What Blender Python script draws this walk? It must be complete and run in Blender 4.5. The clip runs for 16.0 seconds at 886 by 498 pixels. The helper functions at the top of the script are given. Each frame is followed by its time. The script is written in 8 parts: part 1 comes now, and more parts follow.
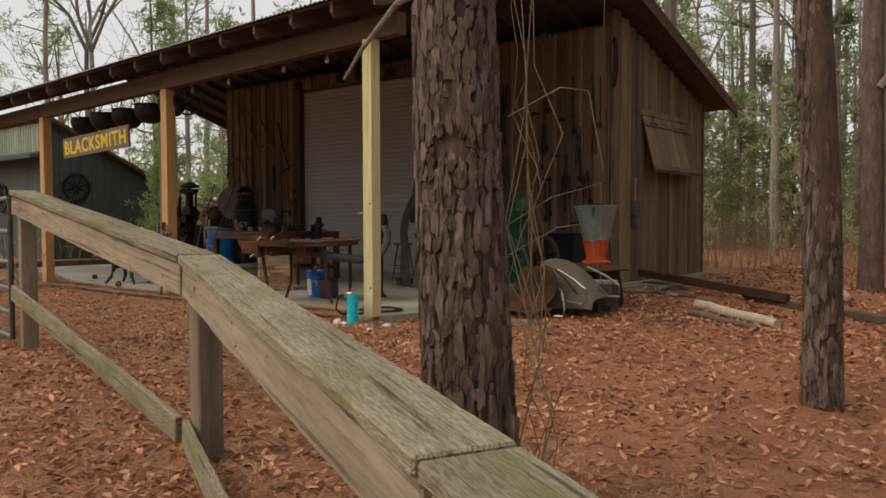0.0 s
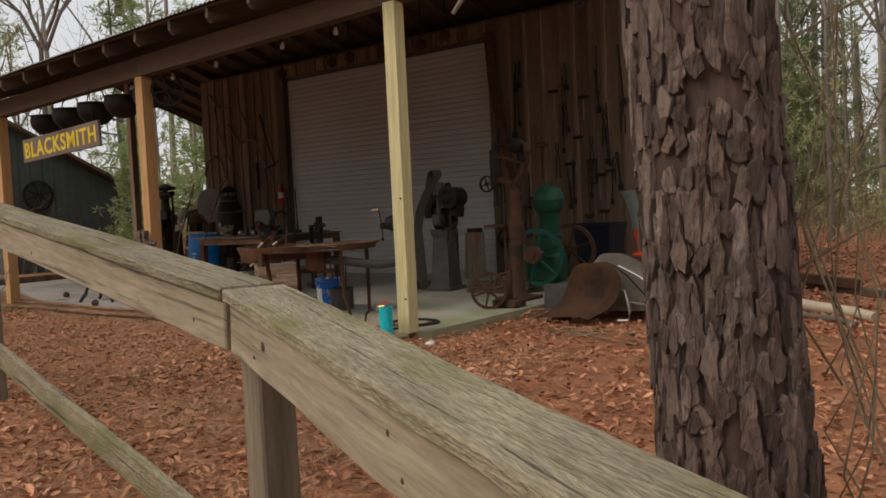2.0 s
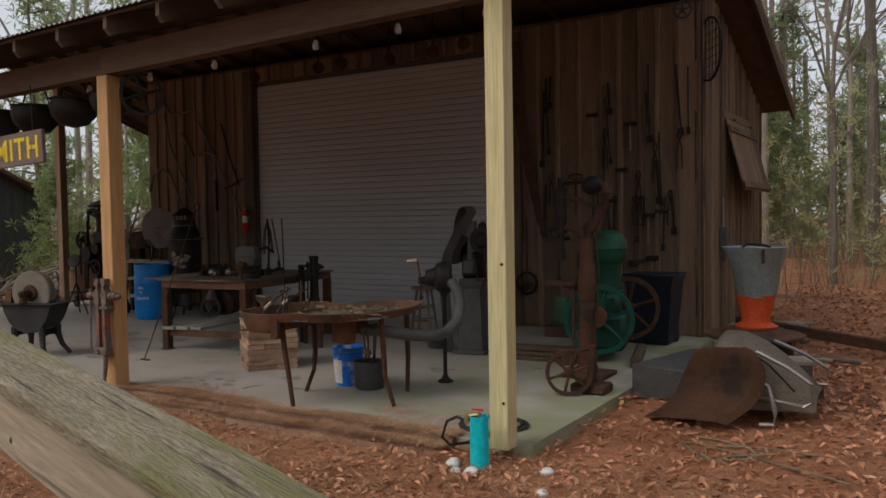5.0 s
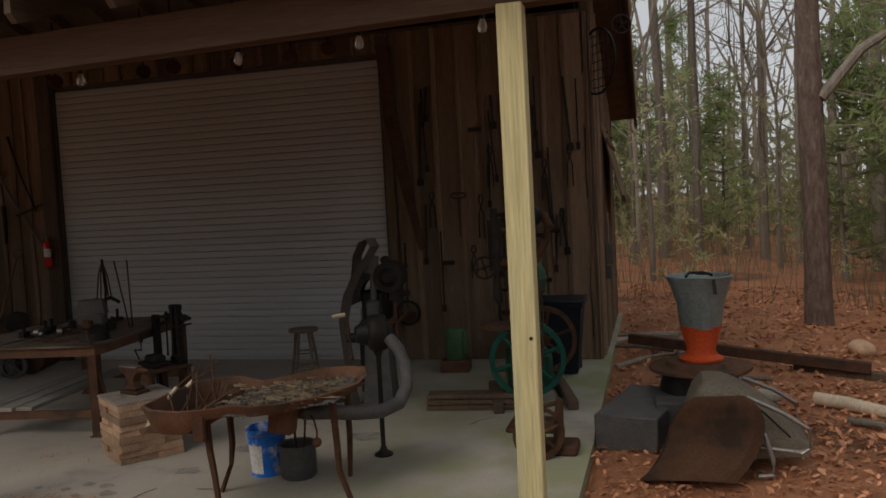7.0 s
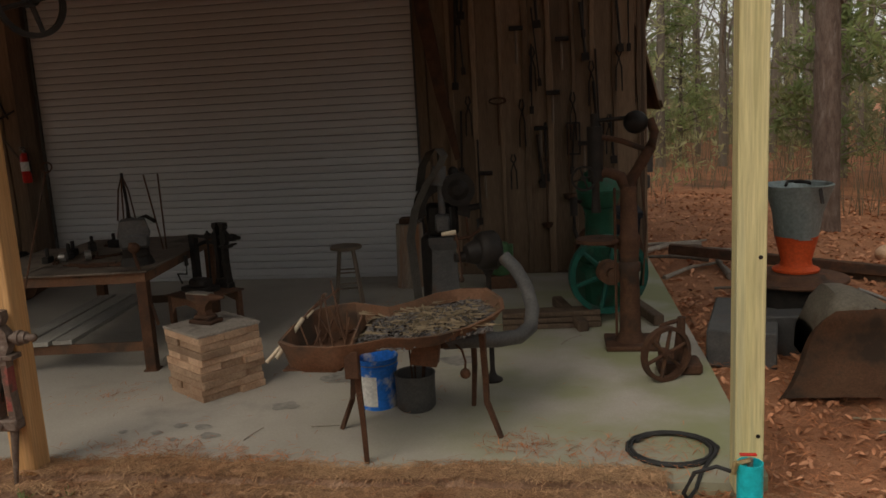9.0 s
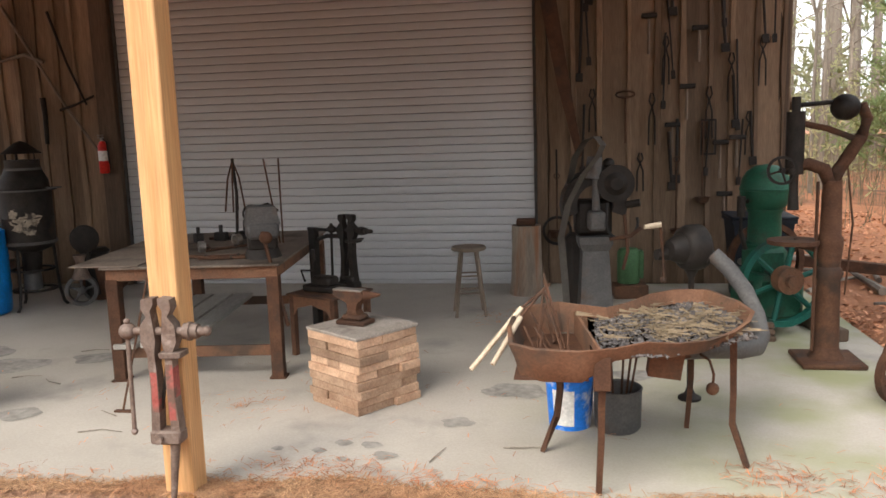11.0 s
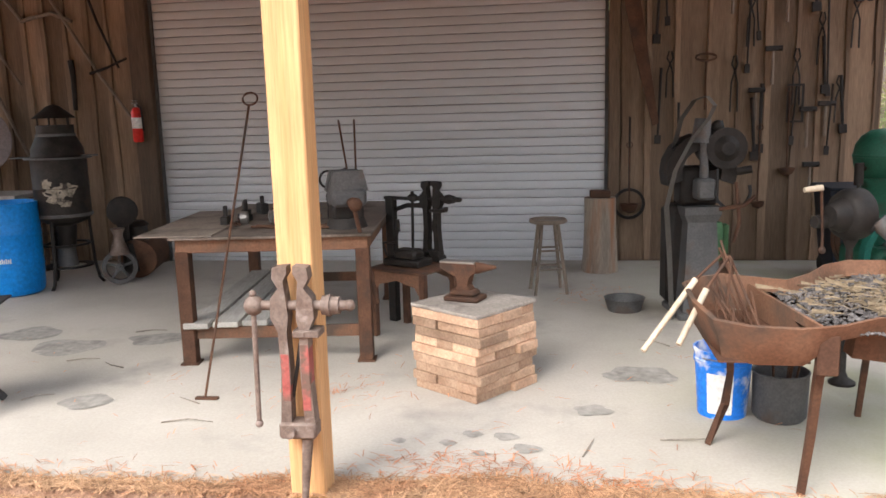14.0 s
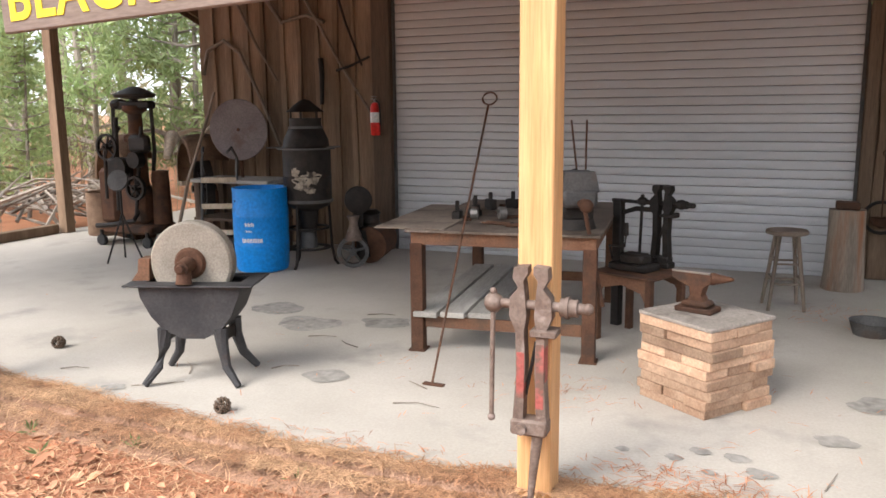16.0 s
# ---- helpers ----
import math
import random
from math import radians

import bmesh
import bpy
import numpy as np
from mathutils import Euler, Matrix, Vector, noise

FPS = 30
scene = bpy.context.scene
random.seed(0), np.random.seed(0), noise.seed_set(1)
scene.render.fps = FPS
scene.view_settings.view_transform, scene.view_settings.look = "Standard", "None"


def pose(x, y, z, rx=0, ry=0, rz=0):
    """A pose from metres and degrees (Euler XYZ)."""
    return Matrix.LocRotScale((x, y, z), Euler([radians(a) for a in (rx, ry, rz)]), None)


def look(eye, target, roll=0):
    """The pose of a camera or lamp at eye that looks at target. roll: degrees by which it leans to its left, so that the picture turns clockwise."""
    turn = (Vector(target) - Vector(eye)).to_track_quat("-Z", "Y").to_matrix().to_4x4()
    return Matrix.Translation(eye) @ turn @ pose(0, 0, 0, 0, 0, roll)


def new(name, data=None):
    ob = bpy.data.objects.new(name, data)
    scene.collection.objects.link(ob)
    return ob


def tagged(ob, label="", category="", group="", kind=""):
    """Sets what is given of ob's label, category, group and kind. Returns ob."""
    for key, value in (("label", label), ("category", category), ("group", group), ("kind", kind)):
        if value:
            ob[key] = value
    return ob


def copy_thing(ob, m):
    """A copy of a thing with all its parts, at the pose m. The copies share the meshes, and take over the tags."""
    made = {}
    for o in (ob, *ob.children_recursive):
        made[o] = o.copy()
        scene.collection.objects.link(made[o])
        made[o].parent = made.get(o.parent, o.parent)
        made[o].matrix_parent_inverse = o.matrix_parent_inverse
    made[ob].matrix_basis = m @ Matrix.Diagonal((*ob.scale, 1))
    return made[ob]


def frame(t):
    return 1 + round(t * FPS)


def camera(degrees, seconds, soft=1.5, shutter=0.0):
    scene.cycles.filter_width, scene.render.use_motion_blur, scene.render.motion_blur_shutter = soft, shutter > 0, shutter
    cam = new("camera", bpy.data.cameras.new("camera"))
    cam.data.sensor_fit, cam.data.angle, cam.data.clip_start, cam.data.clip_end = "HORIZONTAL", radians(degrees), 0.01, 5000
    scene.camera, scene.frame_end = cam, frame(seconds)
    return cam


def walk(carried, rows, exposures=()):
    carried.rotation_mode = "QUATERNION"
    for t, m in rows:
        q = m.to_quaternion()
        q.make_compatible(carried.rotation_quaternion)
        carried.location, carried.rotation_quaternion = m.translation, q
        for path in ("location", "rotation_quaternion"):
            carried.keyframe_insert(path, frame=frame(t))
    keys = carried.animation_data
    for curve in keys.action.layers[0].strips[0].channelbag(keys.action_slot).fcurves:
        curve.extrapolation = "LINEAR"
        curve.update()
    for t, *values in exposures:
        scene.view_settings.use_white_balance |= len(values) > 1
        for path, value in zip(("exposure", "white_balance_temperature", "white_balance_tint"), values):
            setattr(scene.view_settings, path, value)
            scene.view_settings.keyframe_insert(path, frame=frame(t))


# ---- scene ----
cam = camera(58.0, 16.0, soft=1.6)
# seconds, place, then yaw, pitch and roll in degrees
ROWS = [
    (0.0, 10.345, -6.484, 1.079, 39.54, -2.15, 0.20),
    (0.5, 9.791, -6.202, 1.029, 42.73, -2.57, 0.83),
    (1.0, 9.363, -6.056, 1.063, 43.40, -2.77, 1.59),
    (1.5, 9.141, -6.035, 1.135, 40.54, -3.41, 3.24),
    (2.0, 8.901, -5.854, 1.124, 37.24, -2.77, 2.72),
    (2.5, 8.622, -5.761, 1.155, 42.03, -1.58, 0.67),
    (3.0, 8.079, -5.634, 1.193, 45.06, -2.30, 0.09),
    (3.5, 7.688, -5.416, 1.247, 42.93, -3.34, 1.66),
    (4.0, 7.270, -5.267, 1.306, 39.64, -3.64, 1.36),
    (4.5, 6.929, -5.152, 1.482, 35.81, -2.94, 0.96),
    (5.0, 6.559, -4.950, 1.570, 31.26, -2.28, 0.95),
    (5.2, 6.395, -4.890, 1.615, 29.15, -1.80, 1.05),
    (7.3, 4.535, -4.468, 2.045, 13.10, -3.72, 2.95),
    (7.5, 4.365, -4.455, 2.064, 12.20, -4.08, 2.75),
    (8.0, 3.945, -4.333, 2.088, 9.60, -4.55, 1.71),
    (8.5, 3.545, -4.270, 2.070, 8.95, -8.52, 2.30),
    (8.7, 3.405, -4.270, 2.075, 8.25, -10.10, 3.10),
    (10.8, 1.987, -3.706, 1.770, 8.34, -9.76, 2.81),
    (11.0, 1.877, -3.672, 1.804, 8.97, -8.68, 1.80),
    (11.5, 1.567, -3.514, 1.744, 9.79, -4.98, 1.65),
    (12.0, 1.363, -3.522, 1.719, 10.48, -6.98, 2.15),
    (12.5, 1.220, -3.352, 1.671, 11.09, -9.41, 2.72),
    (13.0, 1.123, -3.246, 1.648, 8.81, -9.24, 2.27),
    (13.5, 1.081, -3.294, 1.668, 3.91, -9.96, 2.71),
    (14.0, 0.999, -3.233, 1.643, 8.14, -9.89, 1.58),
    (14.5, 0.916, -3.233, 1.649, 15.70, -9.61, 1.00),
    (15.0, 0.831, -3.337, 1.695, 22.29, -8.18, 0.49),
    (15.5, 0.811, -3.368, 1.701, 24.39, -8.79, 0.33),
    (16.0, 0.867, -3.296, 1.680, 23.20, -9.93, 0.57),
]
EXPOSURES = [(0.0, -0.3, 7050, 11), (2.5, -0.35, 6750, 11), (5.2, -0.5, 6400, 11), (7.3, -0.75, 6800, 10), (8.7, -0.7, 7100, 8), (10.8, 1.2, 6500, 10), (12.0, 1.5, 6350, 10), (13.0, 1.65, 6250, 11), (14.5, 1.8, 6150, 11), (15.2, 1.78, 6150, 11), (16.0, 1.68, 6150, 11)]
walk(cam, [(t, pose(x, y, z, 90 + p, r, w)) for t, x, y, z, w, p, r in ROWS], EXPOSURES)

# ---- light: bright overcast, late winter ----
world = bpy.data.worlds.new("overcast")
scene.world = world
world.use_nodes = True
wn = world.node_tree
sky = wn.nodes.new("ShaderNodeTexSky")
sky.sky_type = "NISHITA"
sky.sun_disc = False
sky.sun_elevation = radians(45)
sky.sun_rotation = radians(207)
sky.air_density, sky.dust_density, sky.ozone_density = 1.0, 6.0, 0.6
mixn = wn.nodes.new("ShaderNodeMix")
mixn.data_type = "RGBA"
mixn.inputs[0].default_value = 0.75
mixn.inputs[7].default_value = (9.0, 9.3, 9.8, 1)
wn.links.new(sky.outputs[0], mixn.inputs[6])
wn.links.new(mixn.outputs[2], wn.nodes["Background"].inputs[0])
wn.nodes["Background"].inputs[1].default_value = 0.12
sun_data = bpy.data.lights.new("sun", "SUN")
sun_data.energy, sun_data.angle, sun_data.color = 1.4, radians(30), (1.0, 0.95, 0.87)
sun = new("sun", sun_data)
sun.matrix_world = look((0, 0, 20), (9.0, 17.9, 0))

# ---- materials ----
def mat(name, c1, c2, scale=8.0, rough=0.8, metal=0.0, bump=0.3, stretch=(1, 1, 1), fine=60.0, c3=None, stain=1.5, stain_at=0.58, vary=0.12, dist=0.01, island=False, trans=0.0, grain=0.25):
    """Two-scale noise between c1 and c2, patches of c3, fine relief, and a little change from piece to piece."""
    m = bpy.data.materials.new(name)
    m.use_nodes = True
    nt = m.node_tree
    n, l = nt.nodes, nt.links
    bsdf = n["Principled BSDF"]
    co = n.new("ShaderNodeTexCoord")
    info = n.new("ShaderNodeObjectInfo")
    add = n.new("ShaderNodeVectorMath")
    add.operation = "MULTIPLY_ADD"
    l.new(info.outputs["Random"], add.inputs[0])
    add.inputs[1].default_value = (37.0, 23.0, 51.0)
    l.new(co.outputs["Object"], add.inputs[2])
    mp = n.new("ShaderNodeMapping")
    mp.inputs["Scale"].default_value = stretch
    l.new(add.outputs[0], mp.inputs[0])
    def noise_tex(s, d):
        t = n.new("ShaderNodeTexNoise")
        t.inputs["Scale"].default_value, t.inputs["Detail"].default_value = s, d
        t.inputs["Roughness"].default_value = 0.6
        l.new(mp.outputs[0], t.inputs["Vector"])
        return t
    def mix(a, b, f, blend="MIX"):
        x = n.new("ShaderNodeMix")
        x.data_type, x.blend_type = "RGBA", blend
        for s, v in ((x.inputs[0], f), (x.inputs[6], a), (x.inputs[7], b)):
            if isinstance(v, (int, float)):
                s.default_value = v
            elif isinstance(v, tuple):
                s.default_value = (*v, 1) if len(v) == 3 else v
            else:
                l.new(v, s)
        return x.outputs[2]
    def ramp(src, a, b):
        r = n.new("ShaderNodeMapRange")
        r.inputs["From Min"].default_value, r.inputs["From Max"].default_value = a, b
        l.new(src, r.inputs["Value"])
        return r.outputs[0]
    big, small = noise_tex(scale, 5), noise_tex(fine, 4)
    col = mix(c1, c2, ramp(big.outputs["Fac"], 0.32, 0.68))
    g = ramp(small.outputs["Fac"], 0.25, 0.75)
    dark = mix((1 - 1.1 * grain,) * 3, (1 + 0.9 * grain,) * 3, g)
    col = mix(col, dark, 1.0, "MULTIPLY")
    if c3:
        st = noise_tex(stain, 6)
        col = mix(col, c3, ramp(st.outputs["Fac"], stain_at, stain_at + 0.14))
    v = n.new("ShaderNodeMapRange")
    v.inputs["To Min"].default_value, v.inputs["To Max"].default_value = 1 - vary * 1.6, 1 + vary
    if island:
        geo = n.new("ShaderNodeNewGeometry")
        l.new(geo.outputs["Random Per Island"], v.inputs["Value"])
        v.inputs["To Min"].default_value, v.inputs["To Max"].default_value = 0.5, 1.35
    else:
        l.new(info.outputs["Random"], v.inputs["Value"])
    hsv = n.new("ShaderNodeHueSaturation")
    l.new(col, hsv.inputs["Color"])
    l.new(v.outputs[0], hsv.inputs["Value"])
    l.new(hsv.outputs[0], bsdf.inputs["Base Color"])
    rr = n.new("ShaderNodeMapRange")
    rr.inputs["To Min"].default_value, rr.inputs["To Max"].default_value = max(0.05, rough - 0.12), min(1, rough + 0.12)
    l.new(big.outputs["Fac"], rr.inputs["Value"])
    l.new(rr.outputs[0], bsdf.inputs["Roughness"])
    bsdf.inputs["Metallic"].default_value = metal
    bsdf.inputs["Specular IOR Level"].default_value = 0.3
    if trans:
        tr = n.new("ShaderNodeBsdfTranslucent")
        l.new(hsv.outputs[0], tr.inputs["Color"])
        mx = n.new("ShaderNodeMixShader")
        mx.inputs[0].default_value = trans
        l.new(bsdf.outputs[0], mx.inputs[1])
        l.new(tr.outputs[0], mx.inputs[2])
        l.new(mx.outputs[0], n["Material Output"].inputs["Surface"])
    if bump:
        b1 = n.new("ShaderNodeBump")
        b1.inputs["Strength"].default_value, b1.inputs["Distance"].default_value = bump, dist
        sm = n.new("ShaderNodeMath")
        sm.operation = "ADD"
        l.new(big.outputs["Fac"], sm.inputs[0])
        l.new(small.outputs["Fac"], sm.inputs[1])
        l.new(sm.outputs[0], b1.inputs["Height"])
        l.new(b1.outputs[0], bsdf.inputs["Normal"])
    return m


SIDING = mat("weathered_siding", (0.15, 0.098, 0.062), (0.265, 0.182, 0.12), 3, 0.85, 0, 0.5, (2.2, 2.2, 0.18), 40, (0.10, 0.07, 0.05), 0.9, 0.6, 0.25)
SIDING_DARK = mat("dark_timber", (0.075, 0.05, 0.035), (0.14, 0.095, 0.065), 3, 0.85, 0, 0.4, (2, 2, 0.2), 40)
RAFTER = mat("rafter_timber", (0.085, 0.06, 0.042), (0.15, 0.105, 0.075), 3, 0.8, 0, 0.4, (2, 0.2, 2), 40)
BEAM = mat("beam_timber", (0.085, 0.05, 0.032), (0.135, 0.085, 0.056), 3, 0.8, 0, 0.4, (0.15, 2, 2), 40)
PINE = mat("golden_pine_post", (0.52, 0.28, 0.115), (0.62, 0.37, 0.175), 5, 0.65, 0, 0.25, (3, 3, 0.12), 30, (0.44, 0.23, 0.08), 1.6, 0.60, 0.05)
PINE_PALE = mat("pale_treated_post", (0.56, 0.50, 0.25), (0.66, 0.58, 0.32), 5, 0.65, 0, 0.25, (3, 3, 0.12), 30, (0.40, 0.42, 0.28), 1.3, 0.56, 0.05)
FENCE = mat("mossy_fence_board", (0.24, 0.20, 0.13), (0.37, 0.315, 0.215), 6, 0.92, 0, 1.0, (0.55, 2.2, 2.2), 48, (0.205, 0.19, 0.085), 3.2, 0.50, 0.08, 0.012, grain=0.34)


def add_cracks(m, stretch, amount):
    """Dark drying cracks along the grain of an old board."""
    n, l = m.node_tree.nodes, m.node_tree.links
    bsdf = n["Principled BSDF"]
    src = bsdf.inputs["Base Color"].links[0].from_socket
    co, mp, t, r, x = [n.new(k) for k in ("ShaderNodeTexCoord", "ShaderNodeMapping", "ShaderNodeTexNoise", "ShaderNodeMapRange", "ShaderNodeMix")]
    mp.inputs["Scale"].default_value = stretch
    l.new(co.outputs["Object"], mp.inputs[0])
    t.inputs["Scale"].default_value, t.inputs["Detail"].default_value, t.inputs["Roughness"].default_value = 1.0, 5, 0.6
    l.new(mp.outputs[0], t.inputs["Vector"])
    r.inputs["From Min"].default_value, r.inputs["From Max"].default_value = 0.57, 0.64
    r.inputs["To Max"].default_value = amount
    l.new(t.outputs["Fac"], r.inputs["Value"])
    x.data_type = "RGBA"
    x.inputs[7].default_value = (0.055, 0.045, 0.032, 1)
    l.new(r.outputs[0], x.inputs[0])
    l.new(src, x.inputs[6])
    l.new(x.outputs[2], bsdf.inputs["Base Color"])


FENCE_SIDE = mat("grey_fence_board", (0.28, 0.22, 0.15), (0.40, 0.33, 0.235), 4, 0.9, 0, 0.6, (0.2, 2.2, 2.2), 30, (0.17, 0.125, 0.08), 1.4, 0.55, 0.08, 0.005)
FENCE_POST = mat("grey_fence_post", (0.20, 0.16, 0.11), (0.29, 0.23, 0.165), 4, 0.9, 0, 0.6, (2.2, 2.2, 0.2), 30, (0.12, 0.09, 0.06), 1.4, 0.55, 0.08, 0.005)
add_cracks(FENCE, (1.3, 42, 42), 0.85)
add_cracks(FENCE_SIDE, (1.0, 30, 30), 0.6)
SLAT = mat("galvanised_slat", (0.49, 0.487, 0.49), (0.52, 0.517, 0.52), 1.2, 0.5, 0.2, 0.012, (0.3, 1, 1), 14, None, 1.0, 0.6, 0.03, grain=0.03)
ROOFTIN = mat("roofing_tin", (0.36, 0.35, 0.34), (0.46, 0.45, 0.44), 3, 0.5, 0.5, 0.1, (1, 1, 1), 20, (0.25, 0.16, 0.11), 0.8, 0.6)
CONCRETE = mat("worn_concrete", (0.355, 0.32, 0.272), (0.435, 0.395, 0.342), 0.9, 0.85, 0, 0.12, (1, 1, 1), 70, (0.262, 0.243, 0.215), 1.0, 0.57, 0.0, 0.002, grain=0.09)


def add_moss(m):
    """Green algae on the damp open corner of the slab, in patches."""
    n, l = m.node_tree.nodes, m.node_tree.links
    bsdf = n["Principled BSDF"]
    src = bsdf.inputs["Base Color"].links[0].from_socket
    co = n.new("ShaderNodeTexCoord")
    sep = n.new("ShaderNodeSeparateXYZ")
    l.new(co.outputs["Object"], sep.inputs[0])
    r = n.new("ShaderNodeMapRange")
    r.inputs["From Min"].default_value, r.inputs["From Max"].default_value = 1.2, 3.6
    l.new(sep.outputs["X"], r.inputs["Value"])
    t = n.new("ShaderNodeTexNoise")
    t.inputs["Scale"].default_value, t.inputs["Detail"].default_value = 1.3, 6
    l.new(co.outputs["Object"], t.inputs["Vector"])
    k = n.new("ShaderNodeMapRange")
    k.inputs["From Min"].default_value, k.inputs["From Max"].default_value = 0.38, 0.62
    l.new(t.outputs["Fac"], k.inputs["Value"])
    mu = n.new("ShaderNodeMath")
    mu.operation = "MULTIPLY"
    l.new(r.outputs[0], mu.inputs[0])
    l.new(k.outputs[0], mu.inputs[1])
    x = n.new("ShaderNodeMix")
    x.data_type = "RGBA"
    x.inputs[7].default_value = (0.27, 0.275, 0.155, 1)
    l.new(mu.outputs[0], x.inputs[0])
    l.new(src, x.inputs[6])
    l.new(x.outputs[2], bsdf.inputs["Base Color"])


add_moss(CONCRETE)
PAVING = mat("path_concrete", (0.36, 0.325, 0.28), (0.46, 0.42, 0.37), 1.4, 0.9, 0, 0.15, (1, 1, 1), 12, (0.28, 0.235, 0.19), 1.1, 0.56, 0.0, 0.003)
RUST = mat("rusted_iron", (0.075, 0.036, 0.022), (0.13, 0.065, 0.038), 9, 0.85, 0.25, 0.4, (1, 1, 1), 80, (0.055, 0.036, 0.027), 4, 0.52, 0.12, 0.004)
RUST_ORANGE = mat("orange_rusted_sheet", (0.145, 0.07, 0.04), (0.23, 0.12, 0.07), 6, 0.85, 0.15, 0.35, (1, 1, 1), 70, (0.085, 0.056, 0.04), 3, 0.48, 0.1, 0.003)
IRON = mat("dark_oily_iron", (0.014, 0.012, 0.011), (0.033, 0.027, 0.023), 9, 0.6, 0.3, 0.3, (1, 1, 1), 70, (0.048, 0.029, 0.019), 4, 0.6, 0.15, 0.003)
IRON_GREY = mat("grey_painted_iron", (0.07, 0.068, 0.068), (0.115, 0.11, 0.105), 6, 0.65, 0.2, 0.2, (1, 1, 1), 70, (0.09, 0.06, 0.045), 3, 0.58, 0.1, 0.003)
STEEL = mat("worn_steel", (0.26, 0.24, 0.22), (0.36, 0.33, 0.30), 8, 0.4, 0.7, 0.15, (1, 1, 1), 70, (0.18, 0.11, 0.07), 4, 0.6, 0.1, 0.002)
TABLETOP = mat("table_plate", (0.165, 0.127, 0.10), (0.235, 0.188, 0.152), 4, 0.7, 0.1, 0.2, (1, 1, 1), 50, (0.08, 0.06, 0.045), 3, 0.52, 0.1, 0.003)
GREEN = mat("green_machine_paint", (0.012, 0.075, 0.045), (0.022, 0.105, 0.062), 6, 0.5, 0.1, 0.15, (1, 1, 1), 60, (0.035, 0.05, 0.032), 4, 0.55, 0.08, 0.002)
GREEN_OLD = mat("faded_green_paint", (0.05, 0.12, 0.05), (0.08, 0.17, 0.075), 6, 0.6, 0.1, 0.2, (1, 1, 1), 60, (0.12, 0.08, 0.05), 4, 0.62, 0.08, 0.002)
TEALWHEEL = mat("teal_wheel_paint", (0.01, 0.085, 0.066), (0.015, 0.12, 0.09), 6, 0.5, 0.1, 0.15, (1, 1, 1), 60, (0.035, 0.05, 0.04), 4, 0.58, 0.08, 0.002)
BLUE = mat("blue_drum_plastic", (0.005, 0.20, 0.60), (0.01, 0.24, 0.68), 3, 0.4, 0, 0.05, (1, 1, 1), 30, (0.03, 0.20, 0.50), 1.5, 0.6, 0.03, 0.002)
BUCKET_BLUE = mat("scuffed_blue_bucket", (0.01, 0.16, 0.62), (0.03, 0.21, 0.72), 5, 0.5, 0, 0.1, (1, 1, 1), 40, (0.72, 0.70, 0.66), 7, 0.53, 0.0, 0.001)
WHITE = mat("dirty_white", (0.66, 0.64, 0.60), (0.76, 0.74, 0.70), 6, 0.6, 0, 0.1, (1, 1, 1), 40, (0.45, 0.40, 0.33), 4, 0.62, 0.05, 0.002)
TEAL = mat("turquoise_plastic", (0.0, 0.50, 0.58), (0.01, 0.56, 0.64), 4, 0.4, 0, 0.03, (1, 1, 1), 30, None, 1, 0.6, 0.0)
RED = mat("red_paint", (0.55, 0.02, 0.015), (0.62, 0.03, 0.02), 5, 0.35, 0, 0.03, (1, 1, 1), 40, None, 1, 0.6, 0.05)
RED_WORN = mat("worn_red_paint", (0.26, 0.06, 0.05), (0.36, 0.12, 0.10), 14, 0.7, 0.1, 0.25, (1, 1, 1), 60, (0.13, 0.08, 0.06), 14, 0.48, 0.05, 0.002)
ORANGE = mat("orange_plastic", (0.50, 0.062, 0.015), (0.58, 0.085, 0.02), 4, 0.6, 0, 0.05, (1, 1, 1), 40, (0.30, 0.05, 0.02), 3, 0.55, 0.0)
BARROW = mat("scuffed_tan_paint", (0.24, 0.205, 0.16), (0.33, 0.285, 0.225), 5, 0.75, 0.1, 0.2, (1, 1, 1), 50, (0.15, 0.095, 0.06), 2.5, 0.56, 0.05, 0.003)
SCORCH = mat("scorched_paint", (0.20, 0.165, 0.125), (0.36, 0.31, 0.245), 16, 0.9, 0, 0.3, (1, 1, 1), 60, (0.05, 0.042, 0.036), 11, 0.50, 0.0, 0.002)
GALV = mat("galvanised_bucket", (0.20, 0.24, 0.24), (0.28, 0.33, 0.325), 6, 0.5, 0.35, 0.1, (1, 1, 1), 40, (0.16, 0.17, 0.155), 3, 0.58, 0.05, 0.002)
YELLOW = mat("yellow_sign_paint", (0.72, 0.52, 0.02), (0.80, 0.60, 0.04), 10, 0.6, 0, 0.1, (1, 1, 1), 60, (0.55, 0.38, 0.05), 6, 0.62, 0.03, 0.001)
SIGNBOARD = mat("dark_sign_board", (0.155, 0.115, 0.095), (0.215, 0.165, 0.135), 4, 0.8, 0, 0.3, (0.3, 2, 2), 40, (0.08, 0.055, 0.04), 2, 0.58, 0.05, 0.003)
LUMBER = mat("block_lumber", (0.34, 0.205, 0.13), (0.52, 0.35, 0.235), 5, 0.75, 0, 0.3, (1, 1, 1), 60, (0.23, 0.125, 0.075), 6, 0.62, 0.28, 0.002)
LUMBER_TOP = mat("worn_block_top", (0.27, 0.235, 0.20), (0.36, 0.31, 0.27), 6, 0.85, 0, 0.3, (1, 1, 1), 60, (0.17, 0.14, 0.12), 5, 0.55, 0.05, 0.002)
STOOL = mat("stool_wood", (0.15, 0.115, 0.085), (0.22, 0.17, 0.13), 6, 0.7, 0, 0.2, (1, 1, 0.3), 50)
